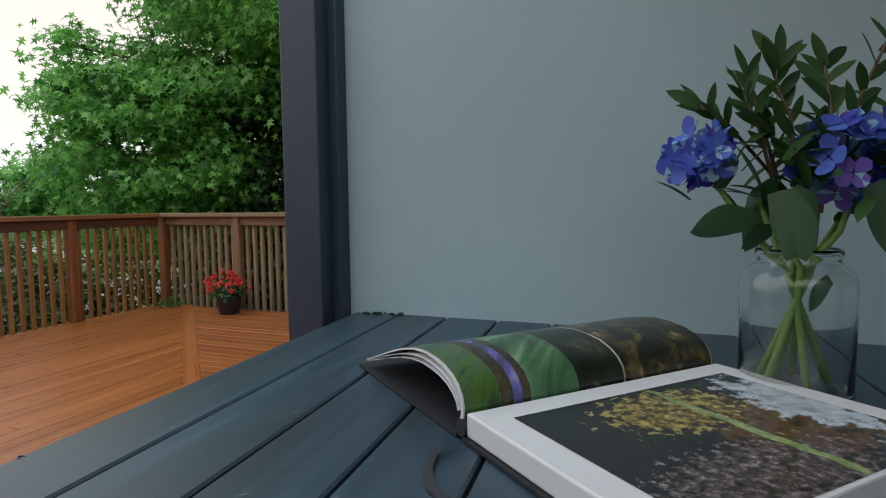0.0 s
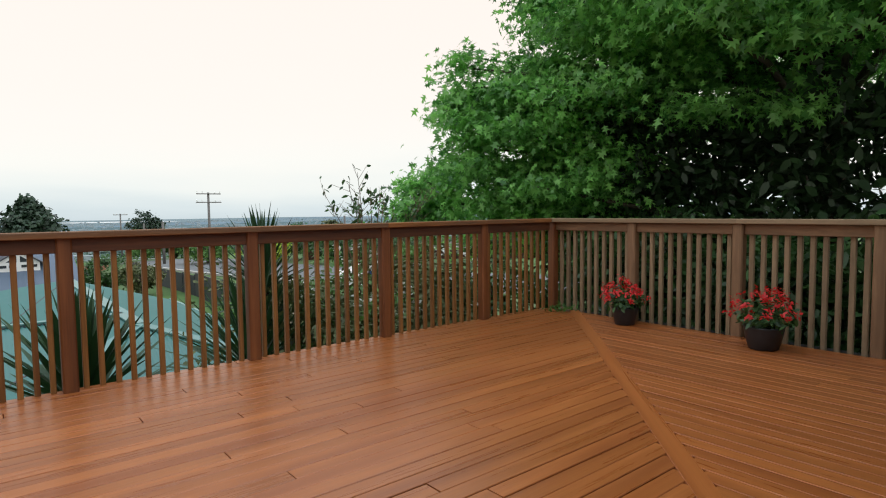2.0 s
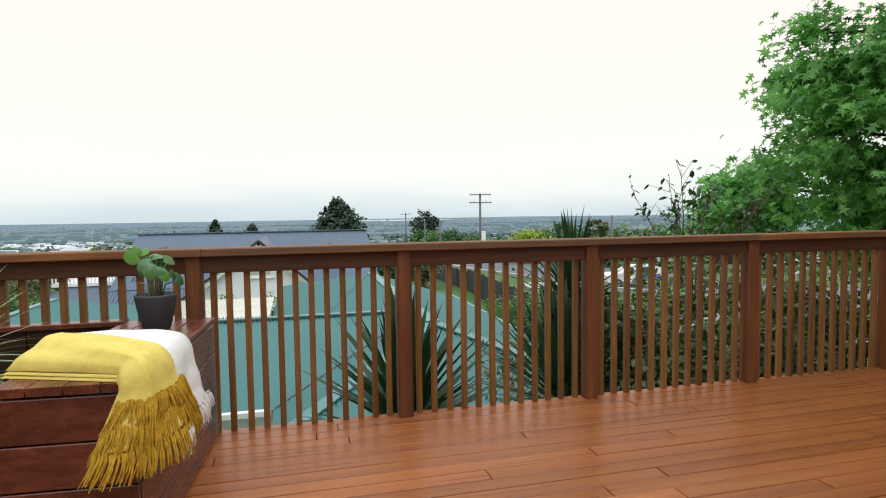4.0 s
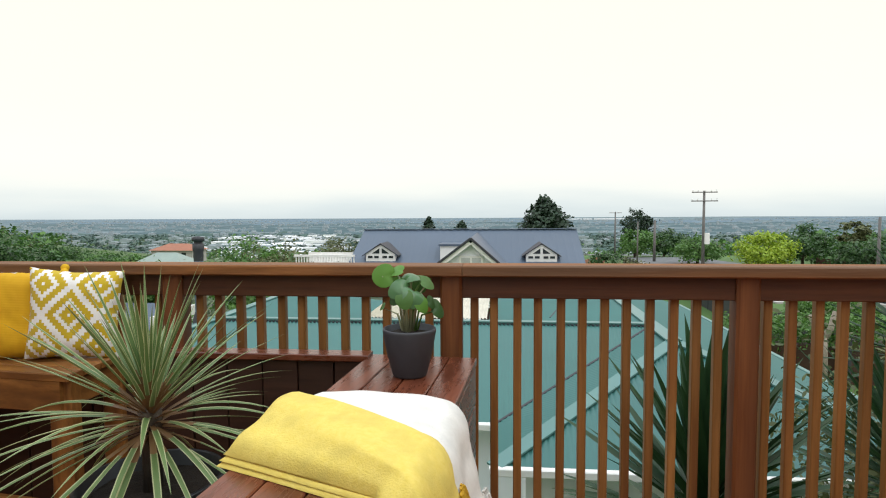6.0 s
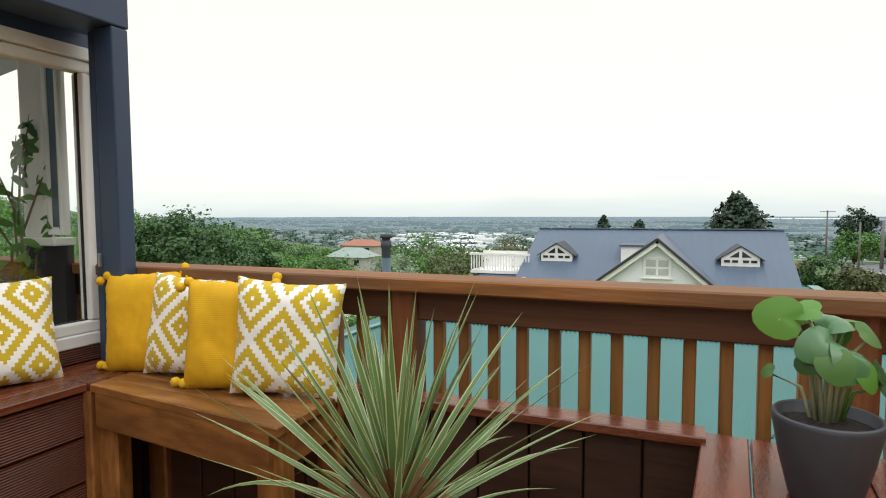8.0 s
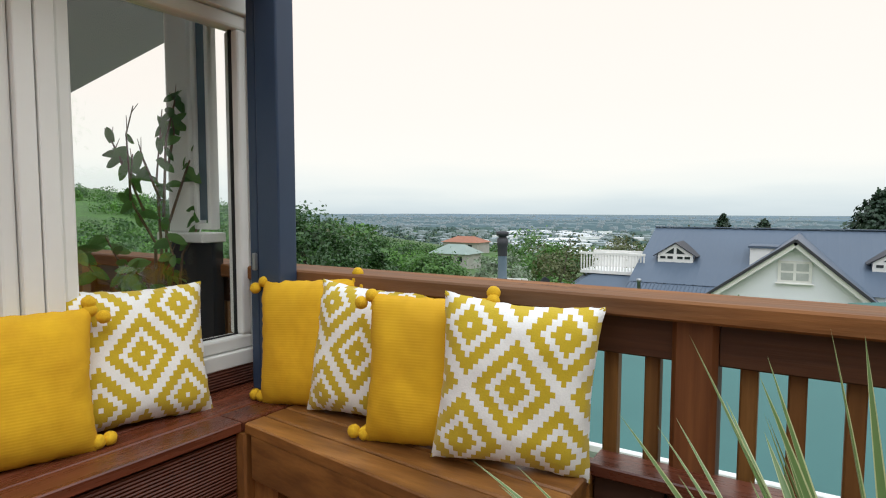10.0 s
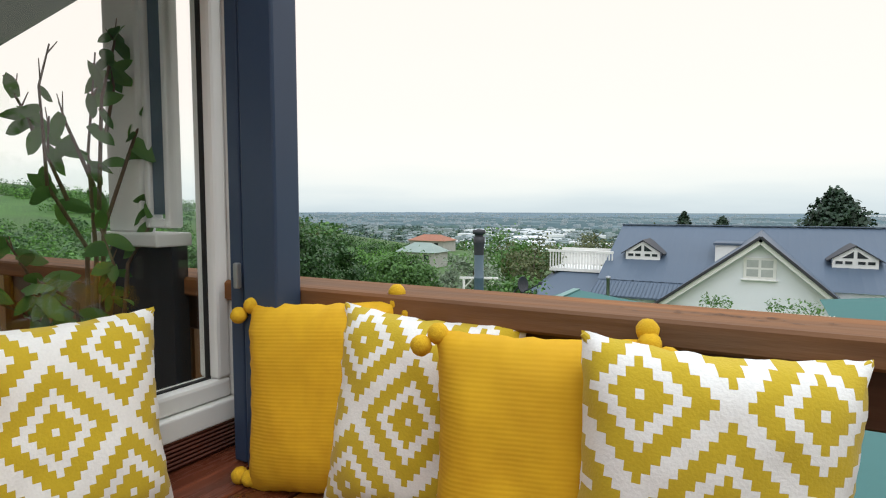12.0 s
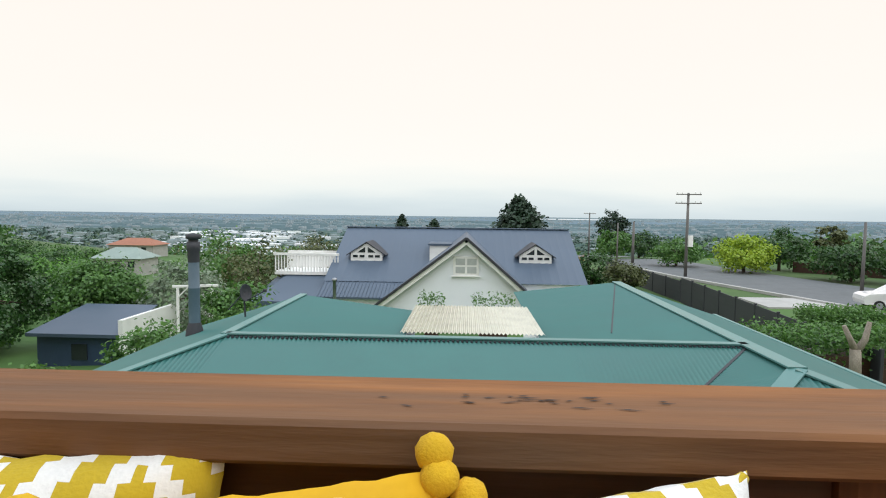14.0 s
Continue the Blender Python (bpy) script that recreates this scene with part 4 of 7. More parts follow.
# ---- potted plants ----
def pot(place, r_top, r_base, h, mat, parent, wall=0.008):
    z = place[2]
    prof = [(0.001, z), (r_base * 0.94, z), (r_base, z + 0.006), (r_base + (r_top - r_base) * 0.6, z + h * 0.5), (r_top, z + h * 0.93), (r_top, z + h - 0.004), (r_top - 0.003, z + h), (r_top - wall, z + h - 0.002), (r_top - wall - 0.004, z + h * 0.8), (0.001, z + h * 0.8)]
    part("pot", Shape().lathe([(r, zz - z) for r, zz in prof], place, 40), mat, parent, smooth=True)
    rng = random.Random(2)
    s = Shape()
    rings = [(0.0, 0.006), (0.4, 0.008), (0.75, 0.002), (0.98, -0.006)]
    vs = [Vector(place) + Vector((0, 0, h * 0.88 + 0.006))]
    for f, dz in rings[1:]:
        for k in range(18):
            a = 2 * math.pi * k / 18
            vs.append(Vector(place) + Vector((math.cos(a) * f * (r_top - wall), math.sin(a) * f * (r_top - wall), h * 0.88 + dz + rng.uniform(-.004, .004))))
    fs = [(0, 1 + k, 1 + (k + 1) % 18) for k in range(18)]
    fs += [(1 + r * 18 + k, 1 + (r + 1) * 18 + k, 1 + (r + 1) * 18 + (k + 1) % 18, 1 + r * 18 + (k + 1) % 18) for r in range(2) for k in range(18)]
    part("soil", s.add(vs, fs), soil, parent, "dark crumbly soil")


def round_leaf(c, nrm, toward, size, cup=0.15):
    c, nrm = Vector(c), Vector(nrm).normalized()
    t = (Vector(toward) - nrm * Vector(toward).dot(nrm)).normalized()
    b = nrm.cross(t)
    vs = [c]
    for rr in (0.55, 1.0):
        for k in range(16):
            a = 2 * math.pi * k / 16
            q = rr * size * (1 - 0.28 * math.exp(-((a - math.pi) / 0.35) ** 2)) * (1 + 0.05 * math.cos(3 * a))
            vs.append(c + (t * math.cos(a) + b * math.sin(a) * 0.9) * q - nrm * cup * size * rr * rr * (1 + 0.5 * math.cos(2 * a)))
    fs = [(0, 1 + k, 1 + (k + 1) % 16) for k in range(16)] + [(1 + k, 17 + k, 17 + (k + 1) % 16, 1 + (k + 1) % 16) for k in range(16)]
    return Shape().add(vs, fs)


pale_leaf = leaf_material("pale_grey_green_leaf", (0.055, 0.150, 0.055), (0.14, 0.28, 0.12), 0.28, 0.2)
pale_stem = material("pale_leaf_stem", (0.34, 0.36, 0.20), (0.46, 0.46, 0.28), (30, 30, 10), 0.5, 0.1)


def pot_plant():
    c = Vector((-0.118, -0.285, 0.6455))
    ob = thing("potted_plant", c, "small round-leaved green plant in a charcoal pot on the bench", "potted plant")
    pot(c, 0.092, 0.060, 0.165, pot_grey, ob)
    rng = random.Random(4)
    base = c + Vector((0, 0, 0.15))
    # reach from the pot's middle, height, size, facing, tone
    sprays = ((-0.092, -0.02, 0.235, 0.058, (-.25, -.85, .25), fresh_leaf), (-0.045, -0.01, 0.255, 0.040, (-.3, -.5, .8), fresh_leaf), (-0.022, -0.055, 0.190, 0.052, (.1, -.75, .5), pale_leaf),
              (0.028, -0.06, 0.165, 0.054, (.45, -.6, .55), pale_leaf), (0.012, 0.0, 0.235, 0.046, (.1, -.3, .95), pale_leaf), (0.068, 0.0, 0.205, 0.040, (.6, -.4, .6), mid_leaf), (0.045, 0.05, 0.225, 0.040, (.2, .2, 1), mid_leaf),
              (0.105, 0.02, 0.095, 0.050, (.75, -.35, .4), dark_leaf), (0.085, -0.01, 0.125, 0.034, (.8, -.3, .3), dark_leaf), (-0.105, 0.02, 0.10, 0.022, (-.7, -.4, .5), mid_leaf), (-0.005, -0.075, 0.150, 0.044, (-.1, -.8, .35), mid_leaf), (0.055, -0.05, 0.125, 0.040, (.6, -.6, .3), fresh_leaf),
              (-0.05, 0.045, 0.215, 0.046, (-.3, .4, .9), mid_leaf), (0.02, 0.08, 0.185, 0.048, (.1, .7, .7), dark_leaf), (-0.045, -0.05, 0.145, 0.034, (-.5, -.7, .3), dark_leaf))
    for dx, dy, dz, sz, tilt, tone in sprays:
        tip = base + Vector((dx * 0.95, dy, dz * 0.84))
        part("leaf", round_leaf(tip, tilt, (dx, dy, 0.02), sz * 0.80, 0.42 if tone is pale_leaf else 0.18), tone, ob, smooth=True)
        part("stem", Shape().tube([base + Vector((dx * .18, dy * .18, -0.02)), base + Vector((dx * .40, dy * .45, dz * .6)), tip - Vector((0, 0, 0.004))], [0.0046, 0.0038, 0.0026], 6), pale_stem if rng.random() < 0.7 else stem_green, ob, smooth=True)


def strap_leaf_material():
    """Green straps with cream edges: the tone runs along the leaf's own breadth."""
    m = leaf_material("variegated_strap_leaf", (0.070, 0.140, 0.042), (0.20, 0.30, 0.105), 0.36, 0.2)
    return m


strap = strap_leaf_material()
strap_base = leaf_material("rusty_strap_base", (0.16, 0.085, 0.035), (0.30, 0.17, 0.07), 0.5, 0.15)
strap_edge = leaf_material("cream_strap_edge", (0.40, 0.44, 0.20), (0.58, 0.58, 0.33), 0.4, 0.2)


def cordyline():
    c = Vector((-0.87, -0.60, 0.001))
    ob = thing("cordyline_plant", c, "spiky variegated cordyline in a round black pot on the deck", "potted plant")
    pot(c, 0.215, 0.15, 0.40, pot_black, ob, 0.016)
    crown = c + Vector((0.0, 0.0, 0.605))
    part("trunk", Shape().tube([c + Vector((0, 0, 0.33)), c + Vector((0.004, 0, 0.50)), crown], [0.026, 0.030, 0.034], 12), bark, ob, smooth=True)
    rng = random.Random(21)
    n = 128
    for i in range(n):
        az = i * 2.39996 + rng.uniform(-.2, .2)
        el = radians(-20 + 104 * (i / n) ** 0.9 + rng.uniform(-6, 6))
        ln = rng.uniform(0.40, 0.64) * (1.0 - 0.30 * max(math.sin(el), 0))
        d = Vector((math.cos(az) * math.cos(el), math.sin(az) * math.cos(el), math.sin(el)))
        p = crown + Vector((d.x * 0.02, d.y * 0.02, -0.07 + 0.12 * i / n))
        w, droop, twist = rng.uniform(0.014, 0.025), (rng.uniform(0.02, 0.35) if el > 0.5 else rng.uniform(0.25, 0.95)), rng.uniform(-.5, .5)
        side = d.cross(Vector((0, 0, 1))).normalized()
        rows, m, lf = 9, 4, Shape()
        for r in range(rows + 1):
            t = r / rows
            hw = 0.5 * w * (0.55 + 0.9 * t if t < 0.3 else 0.82 * (1 - ((t - 0.3) / 0.7) ** 1.9) + 0.005)
            sd = (side * math.cos(twist * t) + side.cross(d) * math.sin(twist * t)).normalized()
            nr = sd.cross(d)
            lf.v += [tuple(p + sd * hw * q + nr * abs(q) * hw * 0.4) for q in (-1, -0.72, 0, 0.72, 1)]
            d = (d + Vector((0, 0, -droop / rows))).normalized()
            p = p + d * (ln / rows)
        lf.f = [(5 * r + k, 5 * r + k + 1, 5 * r + 6 + k, 5 * r + 5 + k) for r in range(rows) for k in range(m)]
        ob_leaf = part("leaf", lf, strap, ob, smooth=True)
        ob_leaf.data.materials.append(strap_edge)
        ob_leaf.data.materials.append(strap_base)
        for k, f in enumerate(ob_leaf.data.polygons):
            f.material_index = 2 if k < 2 * m else (1 if k % m in (0, 3) else 0)


pot_plant()
cordyline()


def flower_pot(place, r, h, flower_r, seed, petal, label, pmat, plant_h):
    rng = np.random.default_rng(seed)
    c = Vector(place)
    ob = thing("flower_pot", c, label, "flower pot")
    pot(c, r, r * 0.74, h, pmat, ob)
    d = rng.normal(size=(420, 3))
    d /= np.linalg.norm(d, axis=1, keepdims=True)
    d[:, 2] = np.abs(d[:, 2])
    mid = np.array([c.x, c.y, c.z + h + 0.01])
    rad = np.array([flower_r, flower_r, plant_h])
    leaves("foliage", mid + d * rad * rng.uniform(0.2, 0.9, (420, 1)), d, 0.055, OVAL, dark_leaf, ob, rng)
    k = 46
    e = d[:k].copy()
    e[:, 2] = e[:, 2] * 0.8 + 0.25
    pts = np.repeat(mid + e * rad * rng.uniform(0.85, 1.08, (k, 1)), 9, axis=0) + rng.normal(size=(k * 9, 3)) * 0.013
    leaves("blossom", pts, np.repeat(e, 9, axis=0), 0.036, OVAL, petal, ob, rng, 0.0, 0.9)
    s = Shape()
    for i in range(14):
        t = mid + d[i + 60] * rad * 0.7
        s.tube([c + Vector((0, 0, h * 0.8)), t.tolist()], [0.005, 0.002], 5)
    part("stem", s, stem_green, ob)
    return ob


flower_pot((5.46, -1.06, 0.001), 0.125, 0.17, 0.215, 31, red_petal, "red flowering plant in a black pot by the railing", pot_black, 0.24)
flower_pot((5.40, -2.33, 0.001), 0.145, 0.18, 0.25, 32, red_petal, "larger red flowering plant in a black pot by the railing", pot_black, 0.27)
flower_pot((5.42, -3.42, 0.001), 0.15, 0.33, 0.16, 33, silver_leaf, "silvery plant in a tall dark pot", pot_grey, 0.26)
weed = thing("deck_weed", (5.52, -0.22, 0.001), "small green weed growing at the railing corner", "weed")
rngw = np.random.default_rng(4)
leaves("foliage", np.array([5.52, -0.22, 0.05]) + rngw.normal(size=(70, 3)) * np.array([0.07, 0.06, 0.022]), rngw.normal(size=(70, 3)), 0.05, OVAL, mid_leaf, weed, rngw)


def porch_plant():
    c = Vector((-2.76, -0.16, 0.001))
    ob = thing("potted_shrub", c, "tall leggy camellia shrub in a dark pot behind the window", "potted plant")
    pot(c, 0.13, 0.10, 0.28, pot_grey, ob)
    rng = random.Random(12)
    s, lf = Shape(), Shape()

    def leaf(q, ln, way=None):
        d = Vector(way or (rng.uniform(-.5, .5), rng.uniform(-1, 1), rng.uniform(-.7, .6))).normalized()
        side = Vector((1, rng.uniform(-.7, .7), rng.uniform(-.7, .7))).cross(d)
        lf.blade(q, d, ln, ln * rng.uniform(0.48, 0.62), rng.uniform(0.2, 0.9), tuple(side), 5, 0.2)

    # stems: depth behind the glass, then places along the wall and heights
    stems = ((-2.71, ((-0.165, 1.07), (-0.228, 1.20), (-0.240, 1.285), (-0.236, 1.40), (-0.220, 1.485)), 9),
             (-2.72, ((-0.241, 1.285), (-0.263, 1.346), (-0.297, 1.41)), 5),
             (-2.70, ((-0.152, 1.05), (-0.148, 1.27), (-0.137, 1.485)), 7),
             (-2.69, ((-0.143, 1.15), (-0.124, 1.39), (-0.097, 1.51), (-0.085, 1.548)), 10),
             (-2.665, ((-0.090, 1.03), (-0.046, 1.118), (-0.012, 1.215)), 7),
             (-2.675, ((-0.135, 1.11), (-0.075, 1.30), (-0.035, 1.37), (0.004, 1.39)), 11),
             (-2.71, ((-0.20, 1.17), (-0.225, 1.26), (-0.228, 1.34)), 1),
             (-2.70, ((-0.150, 1.20), (-0.19, 1.33), (-0.215, 1.37)), 4),
             (-2.69, ((-0.125, 1.30), (-0.095, 1.42), (-0.11, 1.475)), 6),
             (-2.72, ((-0.18, 0.95), (-0.27, 1.02), (-0.31, 1.10)), 12),
             (-2.69, ((-0.16, 0.90), (-0.24, 0.97), (-0.30, 0.99)), 12),
             (-2.68, ((-0.13, 0.90), (-0.12, 1.02), (-0.15, 1.13)), 14),
             (-2.70, ((-0.15, 0.85), (-0.34, 0.98), (-0.42, 1.08)), 16))
    for x, yz, k in stems:
        pts = [Vector((x + 0.012 * math.sin(3.0 * i + x * 90), y, z)) for i, (y, z) in enumerate(yz)]
        low = [] if yz[0][1] > 1.12 else [c + Vector((0.01, 0.01, 0.22)), c.lerp(pts[0], 0.6)]
        s.tube(low + pts, [0.0052] * len(low) + [0.0046 - 0.0030 * i / (len(pts) - 1) for i in range(len(pts))], 6)
        for q in range(k):
            t = rng.uniform(0.15, 1.0) * (len(pts) - 1)
            i = min(int(t), len(pts) - 2)
            p = pts[i].lerp(pts[i + 1], t - i)
            leaf(p, rng.uniform(0.044, 0.072))
        for q in range(2):
            p = pts[-1].lerp(pts[-2], rng.uniform(0.1, 0.9))
            s.tube([p, p + Vector((0, rng.uniform(-.025, .025), rng.uniform(0.02, 0.045)))], [0.0018, 0.001], 4)
    part("stem", s, stem_brown, ob, "thin brown branches", True)
    part("foliage", lf, mid_leaf, ob, "glossy oval leaves", True)


porch_plant()


# ---- the slate table, the book and the vase ----
TABLE = Matrix.Translation((2.366, -4.252, 0)) @ Matrix.Rotation(radians(4.3), 4, "Z")
T = lambda x, y, z: TABLE @ Vector((x, y, z))


def slate_table():
    """Its own -x runs from the wall towards the deck, -y across the planks."""
    ob = thing("plank_table", T(-0.65, -0.8, 0), "slate grey painted plank table standing against the wall", "table")
    y = 0.0
    for i in range(11):
        w = 0.136 if i == 0 else 0.142
        bar("plank", T(-1.36, y - w / 2, 0.737), T(-0.006 - rnd.uniform(0, 0.004), y - w / 2, 0.737), w, 0.036, table_paint, ob, cut=0.10)
        y -= w + 0.006
    for yy in (-0.10, -1.50):
        bar("apron", T(-1.30, yy, 0.665), T(-0.05, yy, 0.665), 0.03, 0.10, table_paint, ob)
        for xx in (-1.26, -0.10):
            bar("leg", T(xx, yy, 0), T(xx, yy, 0.716), 0.08, 0.08, table_paint, ob, (0, 1, 0))
    for xx in (-1.26, -0.10):
        bar("crossbar", T(xx, -1.46, 0.665), T(xx, -0.14, 0.665), 0.03, 0.10, table_paint, ob)
    moss = Shape()
    for k in range(26):
        moss.ball(T(-0.012 - rnd.uniform(0, 0.022), -0.03 - rnd.uniform(0, 0.13), 0.756 + rnd.uniform(0, 0.004)), rnd.uniform(0.002, 0.0065), rnd, 0.4, 6)
    part("moss", moss, shade_leaf, ob, "crumbs of dark moss")
    chips = Shape()
    for k in range(46):
        px, py = -rnd.uniform(0.15, 1.3), -rnd.choice((rnd.uniform(0, 0.62), 0.128 + rnd.uniform(-0.006, 0.002), 0.004))
        a, w, h = rnd.uniform(0, 3.14), rnd.uniform(0.003, 0.010), rnd.uniform(0.001, 0.003)
        dx, dy = math.cos(a) * w, math.sin(a) * w
        chips.add([T(px - dx, py - dy, 0.7556), T(px + dy * h / w, py - dx * h / w, 0.7556), T(px + dx, py + dy, 0.7556), T(px - dy * h / w, py + dx * h / w, 0.7556)], [(0, 1, 2, 3)])
    tagged(part("paint_chip", chips, worn_paint, ob, "pale worn chips in the paint"), "pale worn chips in the paint", kind="stuff")
    return ob


def photo(name, tones, scale, stretch=(1, 1, 1), seed=0.0, edges=(0.4, 0.5, 0.6, 0.7)):
    """A printed picture: tones in a warped noise."""
    m = bpy.data.materials.new(name)
    m.use_nodes = True
    n, l = m.node_tree.nodes, m.node_tree.links
    tc, mp, no, r = n.new("ShaderNodeTexCoord"), n.new("ShaderNodeMapping"), n.new("ShaderNodeTexNoise"), n.new("ShaderNodeValToRGB")
    mp.inputs["Scale"].default_value = stretch
    mp.inputs["Location"].default_value = (seed, seed, 0)
    no.inputs["Scale"].default_value, no.inputs["Detail"].default_value, no.inputs["Distortion"].default_value = scale, 9, 0.6
    l.new(tc.outputs["Object"], mp.inputs[0])
    l.new(mp.outputs[0], no.inputs["Vector"])
    l.new(no.outputs["Fac"], r.inputs[0])
    r.color_ramp.elements[0].position, r.color_ramp.elements[0].color = edges[0], (*tones[0], 1)
    r.color_ramp.elements[1].position, r.color_ramp.elements[1].color = edges[-1], (*tones[-1], 1)
    for at, c in zip(edges[1:-1], tones[1:-1]):
        r.color_ramp.elements.new(at).color = (*c, 1)
    p = n["Principled BSDF"]
    l.new(r.outputs[0], p.inputs["Base Color"])
    p.inputs["Roughness"].default_value, p.inputs["Coat Weight"].default_value = 0.35, 0.3
    return m


def garden_photo():
    """A printed picture: golden leaves, rusty shrubs, pale sky, mauve flowers and a grass path on a dark ground."""
    m = bpy.data.materials.new("autumn_garden_photo")
    m.use_nodes = True
    n, l = m.node_tree.nodes, m.node_tree.links
    tc, mp = n.new("ShaderNodeTexCoord"), n.new("ShaderNodeMapping")
    # the page's own axes: x along the gutter from its middle, y away from it
    mp.inputs["Rotation"].default_value = (0, 0, radians(41.84))
    l.new(tc.outputs["Object"], mp.inputs[0])
    warp, wn_ = n.new("ShaderNodeMixRGB"), n.new("ShaderNodeTexNoise")
    warp.blend_type, warp.inputs[0].default_value = "ADD", 0.02
    wn_.inputs["Scale"].default_value = 14
    l.new(mp.outputs[0], warp.inputs[1])
    l.new(mp.outputs[0], wn_.inputs["Vector"])
    l.new(wn_.outputs["Color"], warp.inputs[2])
    last = None

    def tone(scale, stops, at, rx, ry, sharp, rough=0.7):
        nonlocal last
        no, r = n.new("ShaderNodeTexNoise"), n.new("ShaderNodeValToRGB")
        no.inputs["Scale"].default_value, no.inputs["Detail"].default_value, no.inputs["Roughness"].default_value = scale, 8, rough
        l.new(mp.outputs[0], no.inputs["Vector"])
        l.new(no.outputs["Fac"], r.inputs[0])
        r.color_ramp.elements[0].position, r.color_ramp.elements[0].color = stops[0][0], (*stops[0][1], 1)
        r.color_ramp.elements[1].position, r.color_ramp.elements[1].color = stops[-1][0], (*stops[-1][1], 1)
        for q, c in stops[1:-1]:
            r.color_ramp.elements.new(q).color = (*c, 1)
        if last is None:
            last = r.outputs[0]
            return
        off, sc, ln = n.new("ShaderNodeVectorMath"), n.new("ShaderNodeVectorMath"), n.new("ShaderNodeVectorMath")
        off.operation, sc.operation, ln.operation = "SUBTRACT", "MULTIPLY", "LENGTH"
        off.inputs[1].default_value, sc.inputs[1].default_value = (at[0] + 0.01, at[1] + 0.01, 0.01), (1 / rx, 1 / ry, 0)
        l.new(warp.outputs[0], off.inputs[0])
        l.new(off.outputs[0], sc.inputs[0])
        l.new(sc.outputs[0], ln.inputs[0])
        edge = node_math(n, l, "ADD", node_math(n, l, "SUBTRACT", 1.0, ln.outputs["Value"]), node_math(n, l, "MULTIPLY", node_math(n, l, "SUBTRACT", no.outputs["Fac"], 0.5), sharp))
        k = n.new("ShaderNodeMapRange")
        k.inputs["From Min"].default_value, k.inputs["From Max"].default_value = 0.05, 0.25
        l.new(edge, k.inputs[0])
        mx = n.new("ShaderNodeMixRGB")
        l.new(k.outputs[0], mx.inputs[0])
        l.new(last, mx.inputs[1])
        l.new(r.outputs[0], mx.inputs[2])
        last = mx.outputs[0]

    tone(20, ((0.4, (0.006, 0.006, 0.005)), (0.6, (0.013, 0.012, 0.009)), (0.8, (0.03, 0.025, 0.015))), (0, 0), 1, 1, 0)
    tone(34, ((0.40, (0.02, 0.015, 0.008)), (0.52, (0.12, 0.045, 0.012)), (0.62, (0.06, 0.06, 0.02)), (0.72, (0.30, 0.20, 0.08))), (0.10, -0.03), 0.14, 0.10, 2.2)
    tone(30, ((0.35, (0.25, 0.28, 0.30)), (0.55, (0.55, 0.60, 0.66)), (0.7, (0.75, 0.78, 0.82))), (0.17, 0.02), 0.06, 0.13, 2.6)
    tone(60, ((0.42, (0.02, 0.016, 0.006)), (0.50, (0.20, 0.14, 0.02)), (0.58, (0.42, 0.34, 0.09)), (0.72, (0.55, 0.50, 0.25))), (0.0, 0.075), 0.11, 0.07, 3.2)
    tone(80, ((0.40, (0.012, 0.010, 0.008)), (0.52, (0.09, 0.065, 0.06)), (0.60, (0.22, 0.17, 0.17)), (0.72, (0.50, 0.44, 0.44))), (-0.06, -0.11), 0.16, 0.075, 3.0)
    tone(50, ((0.4, (0.16, 0.24, 0.06)), (0.7, (0.40, 0.48, 0.20))), (0.03, -0.02), 0.009, 0.22, 0.5)
    p = n["Principled BSDF"]
    l.new(last, p.inputs["Base Color"])
    p.inputs["Roughness"].default_value, p.inputs["Coat Weight"].default_value = 0.32, 0.35
    return m


